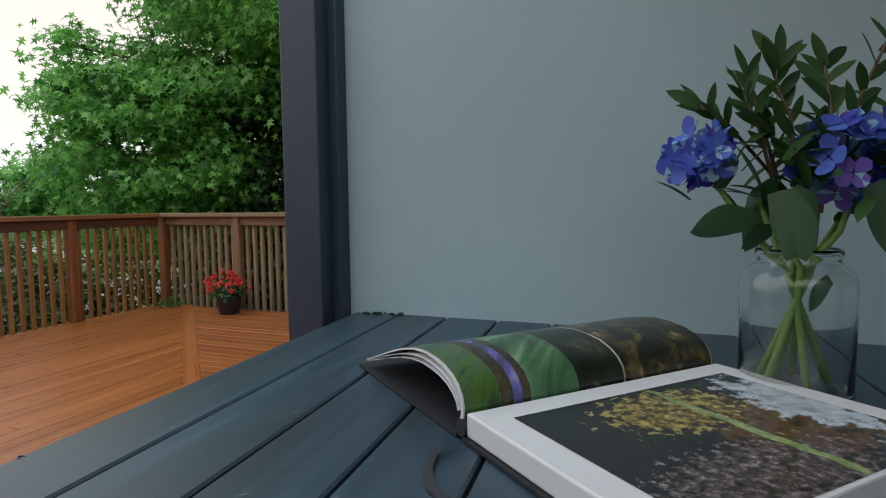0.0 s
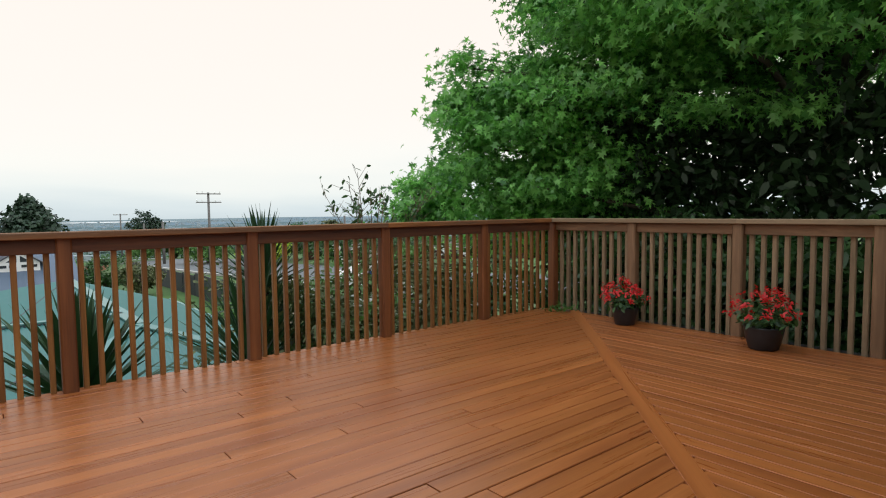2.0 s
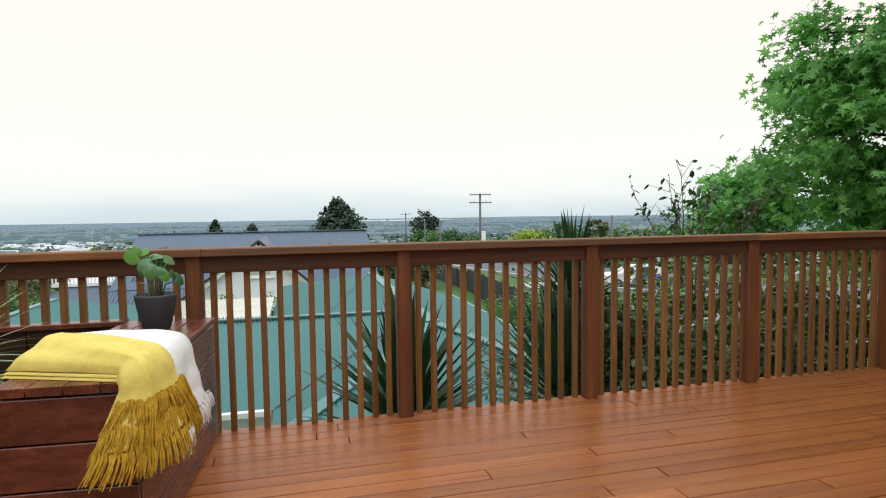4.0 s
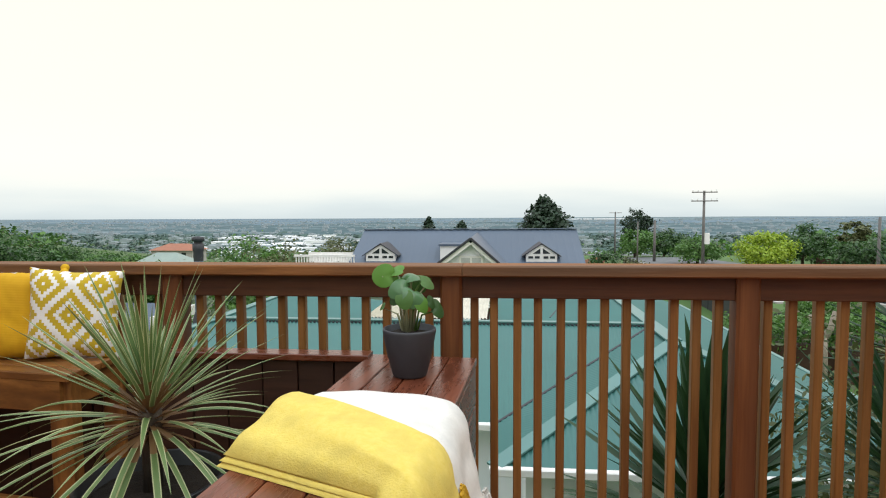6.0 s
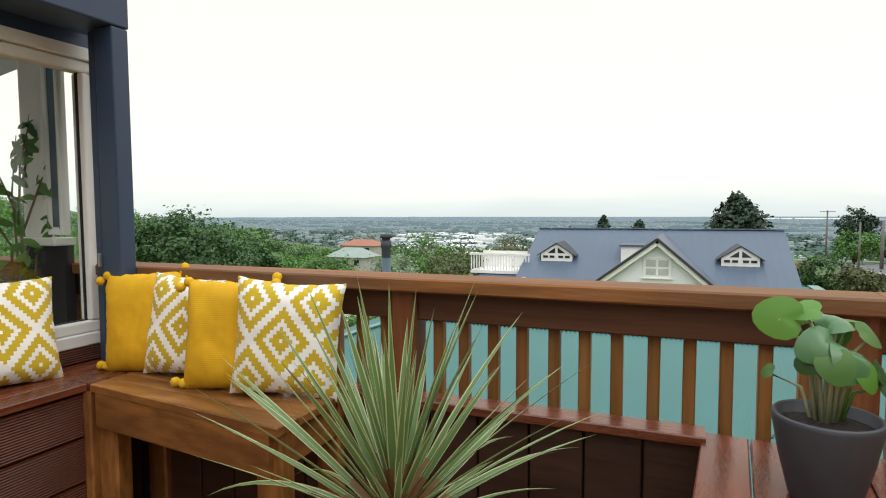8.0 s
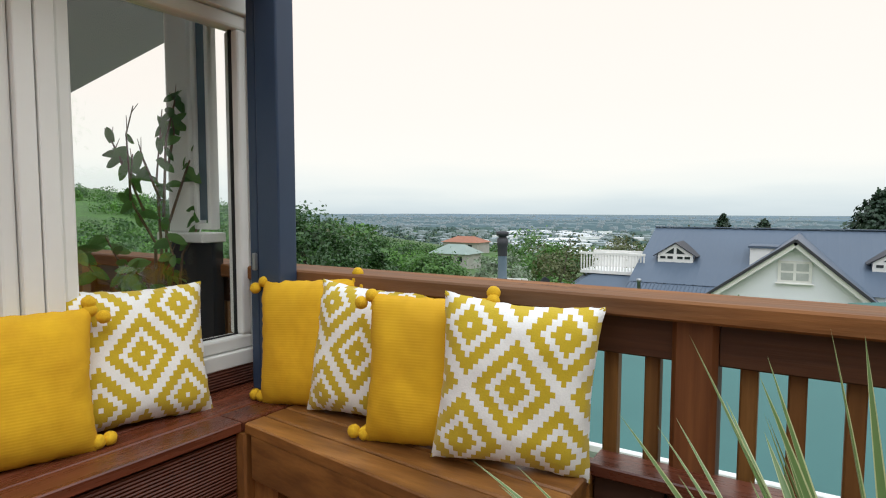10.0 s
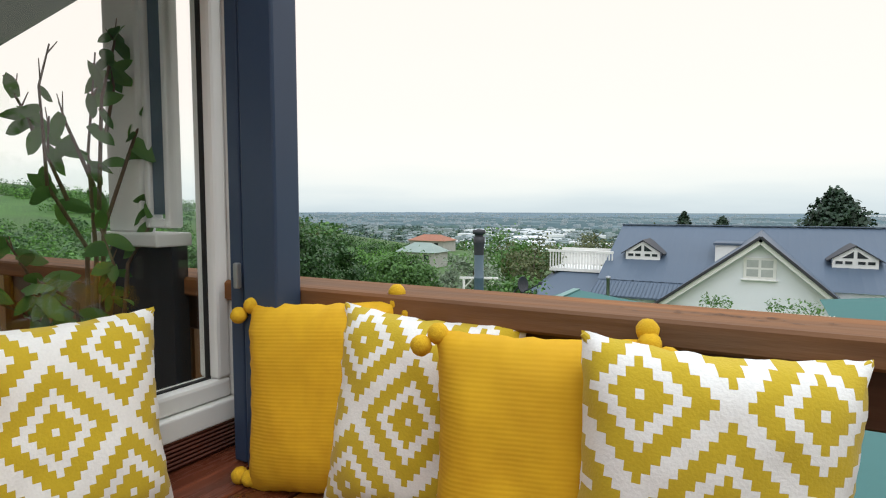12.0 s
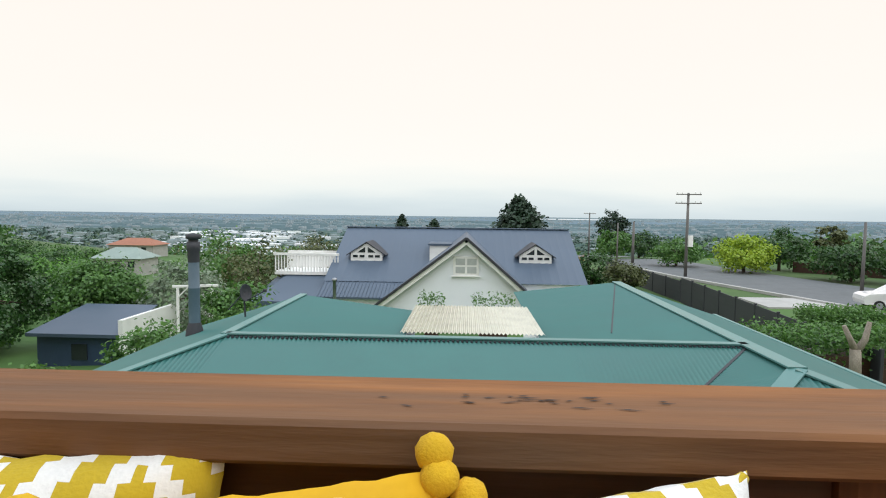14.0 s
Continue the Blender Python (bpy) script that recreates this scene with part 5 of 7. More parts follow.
def book():
    """An open picture book; u runs along the gutter, v across it (left pages +)."""
    g = Vector((1.575, -4.860, 0))
    u = Vector((0.745, -0.667, 0)).normalized()
    v = Vector((0.667, 0.745, 0))
    L = 0.50
    ob = thing("open_book", g + u * 0.25 + Vector((0, 0, 0.757)), "large open picture book with glossy garden photographs on the table", "book")
    B = lambda a, b, z: g + u * a + v * b + Vector((0, 0, z))
    arch = [(0.010, 0.772), (0.003, 0.785), (0.002, 0.799), (0.007, 0.814), (0.018, 0.827), (0.036, 0.838), (0.060, 0.846), (0.090, 0.8505), (0.125, 0.852), (0.165, 0.8475), (0.215, 0.836), (0.27, 0.818), (0.33, 0.796), (0.385, 0.777)]

    def sheet(curve, a0, a1, dz=0.0, nu=10, wave=0.0):
        s = Shape()
        s.add([B(a0 + (a1 - a0) * i / nu, b, z + dz + wave * math.sin(i * 0.9 + b * 9)) for i in range(nu + 1) for b, z in curve],
              [(i * len(curve) + k, i * len(curve) + k + 1, (i + 1) * len(curve) + k + 1, (i + 1) * len(curve) + k) for i in range(nu) for k in range(len(curve) - 1)])
        return s

    # covers
    part("cover", Shape().add([B(a, b, z) for a in (-0.006, L + 0.006) for b, z in ((0.012, 0.757), (0.415, 0.757), (0.415, 0.7615), (0.012, 0.7615))], [(0, 1, 2, 3), (7, 6, 5, 4), (0, 4, 5, 1), (1, 5, 6, 2), (2, 6, 7, 3), (3, 7, 4, 0)]), book_cloth, ob, "dark cloth cover")
    part("cover", Shape().add([B(a, b, z) for a in (-0.006, L + 0.006) for b, z in ((-0.36, 0.757), (-0.004, 0.757), (-0.004, 0.7615), (-0.36, 0.7615))], [(0, 1, 2, 3), (7, 6, 5, 4), (0, 4, 5, 1), (1, 5, 6, 2), (2, 6, 7, 3), (3, 7, 4, 0)]), book_cloth, ob, "dark cloth cover")
    part("spine", Shape().tube([B(-0.004, 0.004, 0.772), B(L + 0.004, 0.004, 0.772)], 0.0125, 10), book_cloth, ob, "dark rounded spine")
    # west leaves: an arched stack, a loose few beneath it and one flat leaf on the cover
    def stack(curve, thick_spine, thick_edge, name, label=""):
        n = len(curve)
        low_side = []
        for k, (b, z) in enumerate(curve):
            (b0, z0), (b1, z1) = curve[max(k - 1, 0)], curve[min(k + 1, n - 1)]
            d = math.hypot(b1 - b0, z1 - z0)
            th = thick_spine + (thick_edge - thick_spine) * k / (n - 1)
            low_side.append((b + (z1 - z0) / d * th, max(z - (b1 - b0) / d * th, 0.7632)))
        s = Shape()
        s.add([B(a, b, z) for a in (0, L) for b, z in curve + low_side],
              [(k, k + 1, n + k + 1, n + k) for k in range(n - 1)] + [(2 * n + n + k, 2 * n + n + k + 1, 2 * n + k + 1, 2 * n + k) for k in range(n - 1)]
              + [(k, 2 * n + k, 2 * n + k + 1, k + 1) for k in range(n - 1)] + [(n + k, n + k + 1, 3 * n + k + 1, 3 * n + k) for k in range(n - 1)] + [(n - 1, 3 * n - 1, 4 * n - 1, 2 * n - 1)])
        part(name, s, paper, ob, label)

    stack(arch, 0.0075, 0.0012, "page_block", "arched block of white pages")
    for f, shift, th in ((0.86, 0.010, 0.0026), (0.76, 0.016, 0.0012)):
        stack([(b + shift * max(0.0, 1 - b / 0.36), 0.766 + (z - 0.766) * f) for b, z in arch[2:]], th, 0.0006, "page", "loose white pages")
    stripes = photo("garden_lake_photo", [(0.02, 0.05, 0.012), (0.06, 0.14, 0.02), (0.05, 0.09, 0.05), (0.12, 0.20, 0.05)], 9, (1, 6, 1), 0.3)
    bloom = photo("violet_border_photo", [(0.05, 0.05, 0.10), (0.14, 0.12, 0.40), (0.20, 0.18, 0.45), (0.35, 0.33, 0.5)], 12, (1, 3, 1), 0.6)
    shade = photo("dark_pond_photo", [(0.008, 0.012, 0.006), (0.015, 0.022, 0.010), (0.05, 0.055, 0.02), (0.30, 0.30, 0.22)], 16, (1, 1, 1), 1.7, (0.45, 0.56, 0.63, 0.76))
    arc = lambda lo, hi: [(b - 0.0013, z + 0.0013) for b, z in arch if b <= hi]
    gold = photo("golden_grass_photo", [(0.010, 0.012, 0.006), (0.05, 0.04, 0.012), (0.16, 0.11, 0.03), (0.62, 0.60, 0.55)], 26, (1, 1, 1), 3.1, (0.44, 0.54, 0.63, 0.74))
    soil_bed = photo("brown_border_photo", [(0.02, 0.018, 0.010), (0.05, 0.035, 0.020), (0.07, 0.06, 0.03), (0.10, 0.10, 0.05)], 22, (1, 3, 1), 0.9)
    meadow = photo("meadow_photo", [(0.02, 0.06, 0.02), (0.05, 0.14, 0.05), (0.10, 0.22, 0.11), (0.24, 0.34, 0.16)], 7, (1, 4, 1), 2.2)
    for a0, a1, tone, words in ((0.002, 0.060, stripes, "photograph of a green garden"), (0.0605, 0.082, soil_bed, "photograph of a brown flower bed"), (0.0825, 0.098, bloom, "photograph of a violet flower border"),
                                (0.0985, 0.112, soil_bed, "photograph of a brown flower bed"), (0.1125, 0.200, meadow, "photograph of a green meadow"), (0.2005, 0.292, shade, "dark photograph of a pond"),
                                (0.2925, 0.2955, ivory_sheet, "thin pale rule between two photographs"), (0.296, 0.497, gold, "dark photograph of golden grasses with pale blooms")):
        part("photograph", sheet(arc(0.0, 0.37), a0, a1), tone, ob, words, True)
    # right block
    blk = part("page_block", Shape().rbox(-0.18, 0.18, -L / 2, L / 2, 0, 0.033, 0.003), paper, ob, "thick block of white pages")
    m = Matrix((-v, u, Vector((0, 0, 1)))).transposed().to_4x4()
    blk.matrix_basis = Matrix.Translation(B(L / 2, -0.186, 0.779)) @ m
    right = [(-0.052, 0.7962), (-0.36, 0.7962)]
    part("photograph", sheet(right, 0.045, 0.455, 0.0, 24), garden_photo(), ob, "dark photograph of an autumn garden with a grass path")
    rib = [Vector((1.545, -4.862, 0.770)), Vector((1.515, -4.840, 0.7605)), Vector((1.471, -4.849, 0.7580)), Vector((1.432, -4.868, 0.7578)), Vector((1.408, -4.898, 0.7576))]
    rs = Shape()
    for k, q in enumerate(rib):
        dv = (rib[min(k + 1, 4)] - rib[max(k - 1, 0)]).normalized()
        sd = Vector((-dv.y, dv.x, 0)).normalized() * (0.0055 if k else 0.002)
        rs.v += [tuple(q - sd), tuple(q + sd + Vector((0, 0, 0.003)))]
    rs.f = [(2 * k, 2 * k + 1, 2 * k + 3, 2 * k + 2) for k in range(4)]
    part("ribbon", rs, book_cloth, ob, "dark ribbon marker", True)
    return ob


def vase():
    c = Vector((1.919, -5.312, 0.7562))
    ob = thing("flower_vase", c, "clear glass jar of blue hydrangeas and green sprigs on the table", "vase")
    out = [(0.001, 0.0), (0.086, 0.0), (0.093, 0.005), (0.095, 0.016), (0.0955, 0.180), (0.094, 0.196), (0.088, 0.208), (0.076, 0.216), (0.069, 0.221), (0.067, 0.228), (0.071, 0.232), (0.0715, 0.240), (0.068, 0.244)]
    inn = [(0.064, 0.243), (0.063, 0.226), (0.066, 0.219), (0.074, 0.212), (0.085, 0.204), (0.0895, 0.194), (0.0915, 0.178), (0.0905, 0.022), (0.085, 0.012), (0.001, 0.011)]
    out, inn = [(r * 0.87, z) for r, z in out], [(r * 0.87, z) for r, z in inn]
    part("jar", Shape().lathe(out + inn, c, 48), clear_glass, ob, "clear glass jar", True).visible_shadow = False
    rng = np.random.default_rng(8)
    right, toward = Vector((0.355, -0.935, 0)), Vector((-0.935, -0.355, 0))
    Q = lambda r, t, z: c + right * r + toward * t + Vector((0, 0, z))
    st = Shape()
    heads = ((-0.172, 0.02, 0.388, 0.050), (0.075, 0.03, 0.372, 0.090), (0.18, -0.05, 0.40, 0.07))
    for r, t, z, _ in heads:
        st.tube([Q(-r * 0.35, -t * 0.5, 0.018), Q(r * 0.12, t * 0.2, 0.21), Q(r * 0.6, t, z - 0.1), Q(r, t, z)], [0.0065, 0.006, 0.005, 0.004], 8)
    for k in range(4):
        a = k * 1.7
        st.tube([Q(0.06 * math.cos(a), 0.05 * math.sin(a), 0.016), Q(-0.02 * math.cos(a), -0.02 * math.sin(a), 0.21), Q(-0.05 * math.cos(a), -0.03, 0.32)], [0.006, 0.0055, 0.004], 8)
    part("stem", st, stem_green, ob, "pale green stems", True)
    for r, t, z, rad in heads:
        k = int(720 * rad)
        hd = Shape()
        for i in range(k):
            d = Vector(rng.normal(size=3).tolist()).normalized()
            d.z = d.z * 0.75 + 0.12
            m = Q(r, t, z) + d * rad * float(rng.uniform(0.72, 1.04))
            d = (d + Vector(rng.normal(size=3).tolist()) * 0.25).normalized()
            a = d.orthogonal().normalized()
            b = d.cross(a)
            sz, turn = float(rng.uniform(0.021, 0.031)), float(rng.uniform(0, 3))
            for p in range(4):
                q = turn + p * 1.5708
                u, w = a * math.cos(q) + b * math.sin(q), b * math.cos(q) - a * math.sin(q)
                cup = float(rng.uniform(0.15, 0.7))
                o = [(0.05, 0, 0), (0.42, 0.42, 0.10), (0.80, 0.46, 0.45), (1.04, 0.2, 0.8), (1.08, -0.12, 0.85), (0.82, -0.46, 0.45), (0.42, -0.42, 0.10)]
                hd.add([m + (u * x + w * y + d * h * cup) * sz for x, y, h in o] + [m + (u * 0.6 + d * 0.02) * sz], [(0, 1, 7), (1, 2, 7), (2, 3, 7), (3, 4, 7), (4, 5, 7), (5, 6, 7), (6, 0, 7)])
        head = part("flower_head", hd, blue_petal, ob, "blue, violet and cyan hydrangea head", True)
        for extra in (violet_petal, cyan_petal, pink_petal):
            head.data.materials.append(extra)
        tones = rng.choice(4, size=k, p=(0.70, 0.12, 0.16, 0.02))
        for q, face in enumerate(head.data.polygons):
            face.material_index = int(tones[q // 28]) if rng.uniform() > 0.12 else 2
    # broad leaves round the mouth: place, length, width and way (right, toward, up)
    for r, t, z, ln, w, way in ((-0.105, 0.06, 0.290, 0.115, 0.50, (-0.95, 0.25, 0.25)), (-0.03, 0.07, 0.335, 0.12, 0.55, (-0.45, 0.3, -0.55)), (0.09, 0.07, 0.30, 0.11, 0.5, (0.6, 0.2, 0.2)), (-0.075, 0.075, 0.335, 0.110, 0.60, (0.20, 0.35, -0.70)), (0.055, 0.085, 0.345, 0.125, 0.48, (0.30, 0.25, -0.85)),
                                (0.105, 0.05, 0.275, 0.120, 0.34, (0.75, 0.2, -0.45)), (-0.02, 0.0, 0.33, 0.12, 0.5, (-0.3, -0.5, -0.5)), (-0.055, 0.02, 0.275, 0.070, 0.5, (-0.8, 0.3, -0.05)),
                                (0.02, 0.05, 0.20, 0.070, 0.4, (-0.6, 0.3, -0.3)), (0.0, 0.06, 0.34, 0.10, 0.45, (-0.2, 0.5, 0.3)), (0.05, 0.04, 0.31, 0.10, 0.45, (0.7, 0.1, 0.1))):
        d = right * way[0] + toward * way[1] + Vector((0, 0, way[2]))
        part("leaf", Shape().blade(Q(r, t, z), d, ln, ln * w, 0.7, tuple(d.cross(toward) * -1 + toward * 0.25), n=9, fold=0.22), hydrangea_leaf, ob, smooth=True)
    sp, lf = Shape(), Shape()
    rs = random.Random(19)
    for path, size in ((((0.0, 0, 0.30), (-0.02, 0, 0.45), (-0.035, -0.02, 0.51), (-0.030, -0.02, 0.545)), 0.070), (((-0.03, 0, 0.30), (-0.08, 0.02, 0.43), (-0.105, 0.02, 0.48)), 0.058), (((-0.02, 0, 0.30), (-0.06, -0.02, 0.46), (-0.075, -0.03, 0.52)), 0.060),
                       (((0.05, 0, 0.32), (0.10, -0.02, 0.48), (0.16, -0.03, 0.60), (0.20, -0.02, 0.80)), 0.074), (((0.02, 0.02, 0.3), (0.03, 0.02, 0.46), (0.03, 0, 0.53)), 0.070), (((0.1, -.03, 0.35), (0.18, -0.04, 0.5), (0.26, -0.04, 0.56)), 0.075), (((0.0, -.03, 0.33), (-0.11, -0.03, 0.45), (-0.15, -0.03, 0.475)), 0.062)):
        pts = [Q(*p) for p in path]
        sp.tube(pts, [0.0036 - 0.0007 * i for i in range(len(pts))], 6)
        total = len(pts) - 1
        for k in range(total * 6 + 1):
            f = min(0.8 + k / 6, total)
            i = min(int(f), total - 1)
            q = pts[i].lerp(pts[i + 1], f - i)
            d = (pts[i + 1] - pts[i]).normalized()
            side = right * (1 if k % 2 else -1) + toward * rs.uniform(-0.8, 0.8)
            d = d * rs.uniform(0.5, 1.1) + side * (rs.uniform(0.35, 0.8) if f < total else 0.1)
            ln = size * rs.uniform(0.7, 1.05)
            face = d.cross(toward + Vector((rs.uniform(-.7, .7), rs.uniform(-.7, .7), rs.uniform(-.2, .9))))
            lf.blade(q, d, ln, ln * rs.uniform(0.30, 0.40), rs.uniform(0.0, 0.5), tuple(face), 6, 0.18)
            if f >= total:
                break
    for k in range(80):
        q = Q(rs.gauss(0.0, 0.06), rs.gauss(0.0, 0.03), rs.uniform(0.30, 0.44))
        d = right * rs.uniform(-1, 1) + toward * rs.uniform(-.6, .6) + Vector((0, 0, rs.uniform(-.2, 1)))
        lf.blade(q, d, rs.uniform(0.05, 0.08), rs.uniform(0.024, 0.036), 0.3, None, 5, 0.18)
    part("sprig", sp, stem_brown, ob, "woody leafy sprigs", True)
    part("foliage", lf, dark_leaf, ob, "dark oval sprig leaves", True)
    return ob


slate_table()
book()
vase()


# ---- plants outside the railing ----
def yucca(place, seed, n, ln, label, stem):
    c = Vector(place)
    gz = ground_height(c.x, c.y)
    ob = thing("yucca", (c.x, c.y, gz), label, "yucca")
    part("trunk", Shape().tube([(c.x, c.y, gz - 0.1), (c.x + 0.05, c.y, (gz + c.z) / 2), tuple(c)], [0.12, 0.10, 0.08], 10), bark, ob, smooth=True)
    rng = random.Random(seed)
    for i in range(n):
        az = i * 2.39996 + rng.uniform(-.2, .2)
        el = radians(-12 + 96 * (i / n) ** 0.75 + rng.uniform(-8, 8))
        d = Vector((math.cos(az) * math.cos(el), math.sin(az) * math.cos(el), math.sin(el)))
        part("leaf", Shape().blade(c + d * 0.03 + Vector((0, 0, -0.22 + 0.34 * i / n)), d, ln * rng.uniform(0.75, 1.1), rng.uniform(0.046, 0.066) * stem, rng.uniform(0, 0.25), n=5, fold=0.4), yucca_leaf, ob, smooth=True)


yucca((1.26, 0.82, -0.34), 3, 120, 0.86, "dark green sword-leaved yucca below the railing", 1.5)
yucca((3.20, 2.10, 0.30), 4, 90, 0.75, "tall dark green sword-leaved yucca below the railing", 1)
yucca((2.92, 1.75, -0.55), 5, 130, 1.10, "broad dark green sword-leaved yucca below the railing", 1.1)


def bush(name, x, y, top, radii, label, mat, seed, count=1600, size=0.10, flowers=None, outline=OVAL, clumps=50):
    gz = ground_height(x, y)
    ob = tree(name, (x, y, gz), top - gz, radii, label, mat, count, clumps, size, seed, outline, 0.06, None, "bush", None, 5, 0.35)
    if flowers:
        rng = np.random.default_rng(seed + 50)
        d = rng.normal(size=(60, 3))
        d /= np.linalg.norm(d, axis=1, keepdims=True)
        p = np.repeat(np.array([x, y, top - radii[2]]) + d * np.array(radii), 6, axis=0) + rng.normal(size=(360, 3)) * 0.03
        leaves("blossom", p, np.repeat(d, 6, axis=0), 0.06, OVAL, flowers, ob, rng)
    return ob


bush("garden_bush", 4.3, 2.0, 0.72, (0.9, 0.7, 1.3), "leafy garden bush with white flowers below the railing", mid_leaf, 61, 3000, 0.09, white_petal)
bush("garden_bush", 5.3, 1.4, 0.70, (0.8, 0.6, 1.3), "leafy olive garden bush below the railing", olive_leaf, 62, 3000, 0.08, white_petal)
bush("garden_bush", 3.55, 1.1, 0.55, (0.55, 0.5, 1.1), "leafy olive garden bush below the railing", olive_leaf, 68, 2600, 0.075)
bush("garden_bush", 4.55, 1.0, 0.62, (0.6, 0.45, 1.2), "yellowish leafy garden bush below the railing", olive_leaf, 69, 2800, 0.075)
bush("garden_bush", 6.3, 1.5, 0.75, (0.9, 0.8, 1.3), "dark leafy garden bush below the railing", dark_leaf, 63, 3000, 0.10)
# bushes behind the railing: shade is put into their leaf colour
bush("garden_bush", 6.85, -0.6, 0.95, (0.6, 0.9, 1.5), "leafy garden bush behind the railing, shade put into its dark leaves", shade_leaf, 64, 3600, 0.10)
bush("garden_bush", 6.85, -2.1, 1.00, (0.6, 1.0, 1.6), "leafy garden bush behind the railing, shade put into its dark leaves", shade_leaf, 65, 3600, 0.10)
bush("garden_bush", 6.85, -3.4, 1.00, (0.6, 0.9, 1.6), "leafy garden bush behind the railing, shade put into its dark leaves", shade_leaf, 70, 3000, 0.10)
bush("garden_bush", 3.7, 3.6, 0.30, (1.1, 0.9, 1.5), "leafy olive garden bush below the railing", olive_leaf, 66, 2400, 0.09)
bush("garden_bush", 5.6, 3.2, 0.80, (1.2, 0.9, 1.4), "leafy garden bush below the railing", mid_leaf, 67, 2800, 0.10)


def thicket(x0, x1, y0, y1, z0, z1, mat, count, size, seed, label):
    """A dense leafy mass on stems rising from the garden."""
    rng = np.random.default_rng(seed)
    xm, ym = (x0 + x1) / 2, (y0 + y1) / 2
    ob = thing("leaf_thicket", (xm, ym, ground_height(xm, ym)), label, "shrubbery")
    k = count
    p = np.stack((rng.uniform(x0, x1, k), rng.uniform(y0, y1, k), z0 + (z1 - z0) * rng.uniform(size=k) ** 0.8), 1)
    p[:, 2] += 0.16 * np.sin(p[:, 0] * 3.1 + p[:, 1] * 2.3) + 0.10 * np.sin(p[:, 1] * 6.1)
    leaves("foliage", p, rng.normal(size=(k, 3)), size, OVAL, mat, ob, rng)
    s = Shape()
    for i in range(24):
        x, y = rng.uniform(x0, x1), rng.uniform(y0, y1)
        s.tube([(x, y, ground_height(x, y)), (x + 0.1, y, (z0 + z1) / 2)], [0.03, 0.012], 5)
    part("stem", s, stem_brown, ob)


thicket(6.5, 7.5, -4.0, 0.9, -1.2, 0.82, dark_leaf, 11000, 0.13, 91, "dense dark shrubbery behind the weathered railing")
# added dark leaf mass in place of the oak's shaded lower crown
thicket(8.0, 9.6, -6.0, 2.4, -2.5, 2.5, shade_leaf, 30000, 0.17, 93, "added dark leaf mass standing for the oak's shaded inner foliage")
thicket(3.1, 6.4, 1.5, 2.4, -1.6, 0.30, olive_leaf, 9000, 0.10, 92, "olive brown shrubbery below the stained railing")


def twig_shrub():
    x, y = 4.9, 2.6
    gz = ground_height(x, y)
    ob = thing("twiggy_shrub", (x, y, gz), "sparse twiggy shrub with few small leaves", "shrub")
    rng = random.Random(8)
    s, lv = Shape(), []
    for k in range(14):
        a = Vector((x + rng.uniform(-.1, .1), y, gz))
        e = Vector((x + rng.uniform(-1.45, 1.0), y + rng.uniform(-.5, .5), rng.uniform(1.05, 1.62)))
        b = Vector((x + (e.x - x) * 0.42, y + (e.y - y) * 0.3, 0.45))
        s.tube([a, b, b.lerp(e, 0.5) + Vector((rng.uniform(-.06, .06), 0, 0.05)), e], [0.018, 0.010, 0.006, 0.0025], 5)
        for i in range(11):
            t = rng.uniform(0.35, 1)
            q = b.lerp(e, t) + Vector((rng.uniform(-.20, .20), rng.uniform(-.15, .15), rng.uniform(0.0, .20)))
            s.tube([b.lerp(e, t - 0.05), q], [0.0035, 0.002], 4)
            for j in range(2):
                lv.append(tuple(b.lerp(e, t).lerp(q, rng.uniform(0.3, 1.0))))
    part("branch_work", s, stem_brown, ob)
    rn = np.random.default_rng(5)
    leaves("foliage", np.array(lv), rn.normal(size=(len(lv), 3)), 0.085, OVAL, dark_leaf, ob, rn)


twig_shrub()


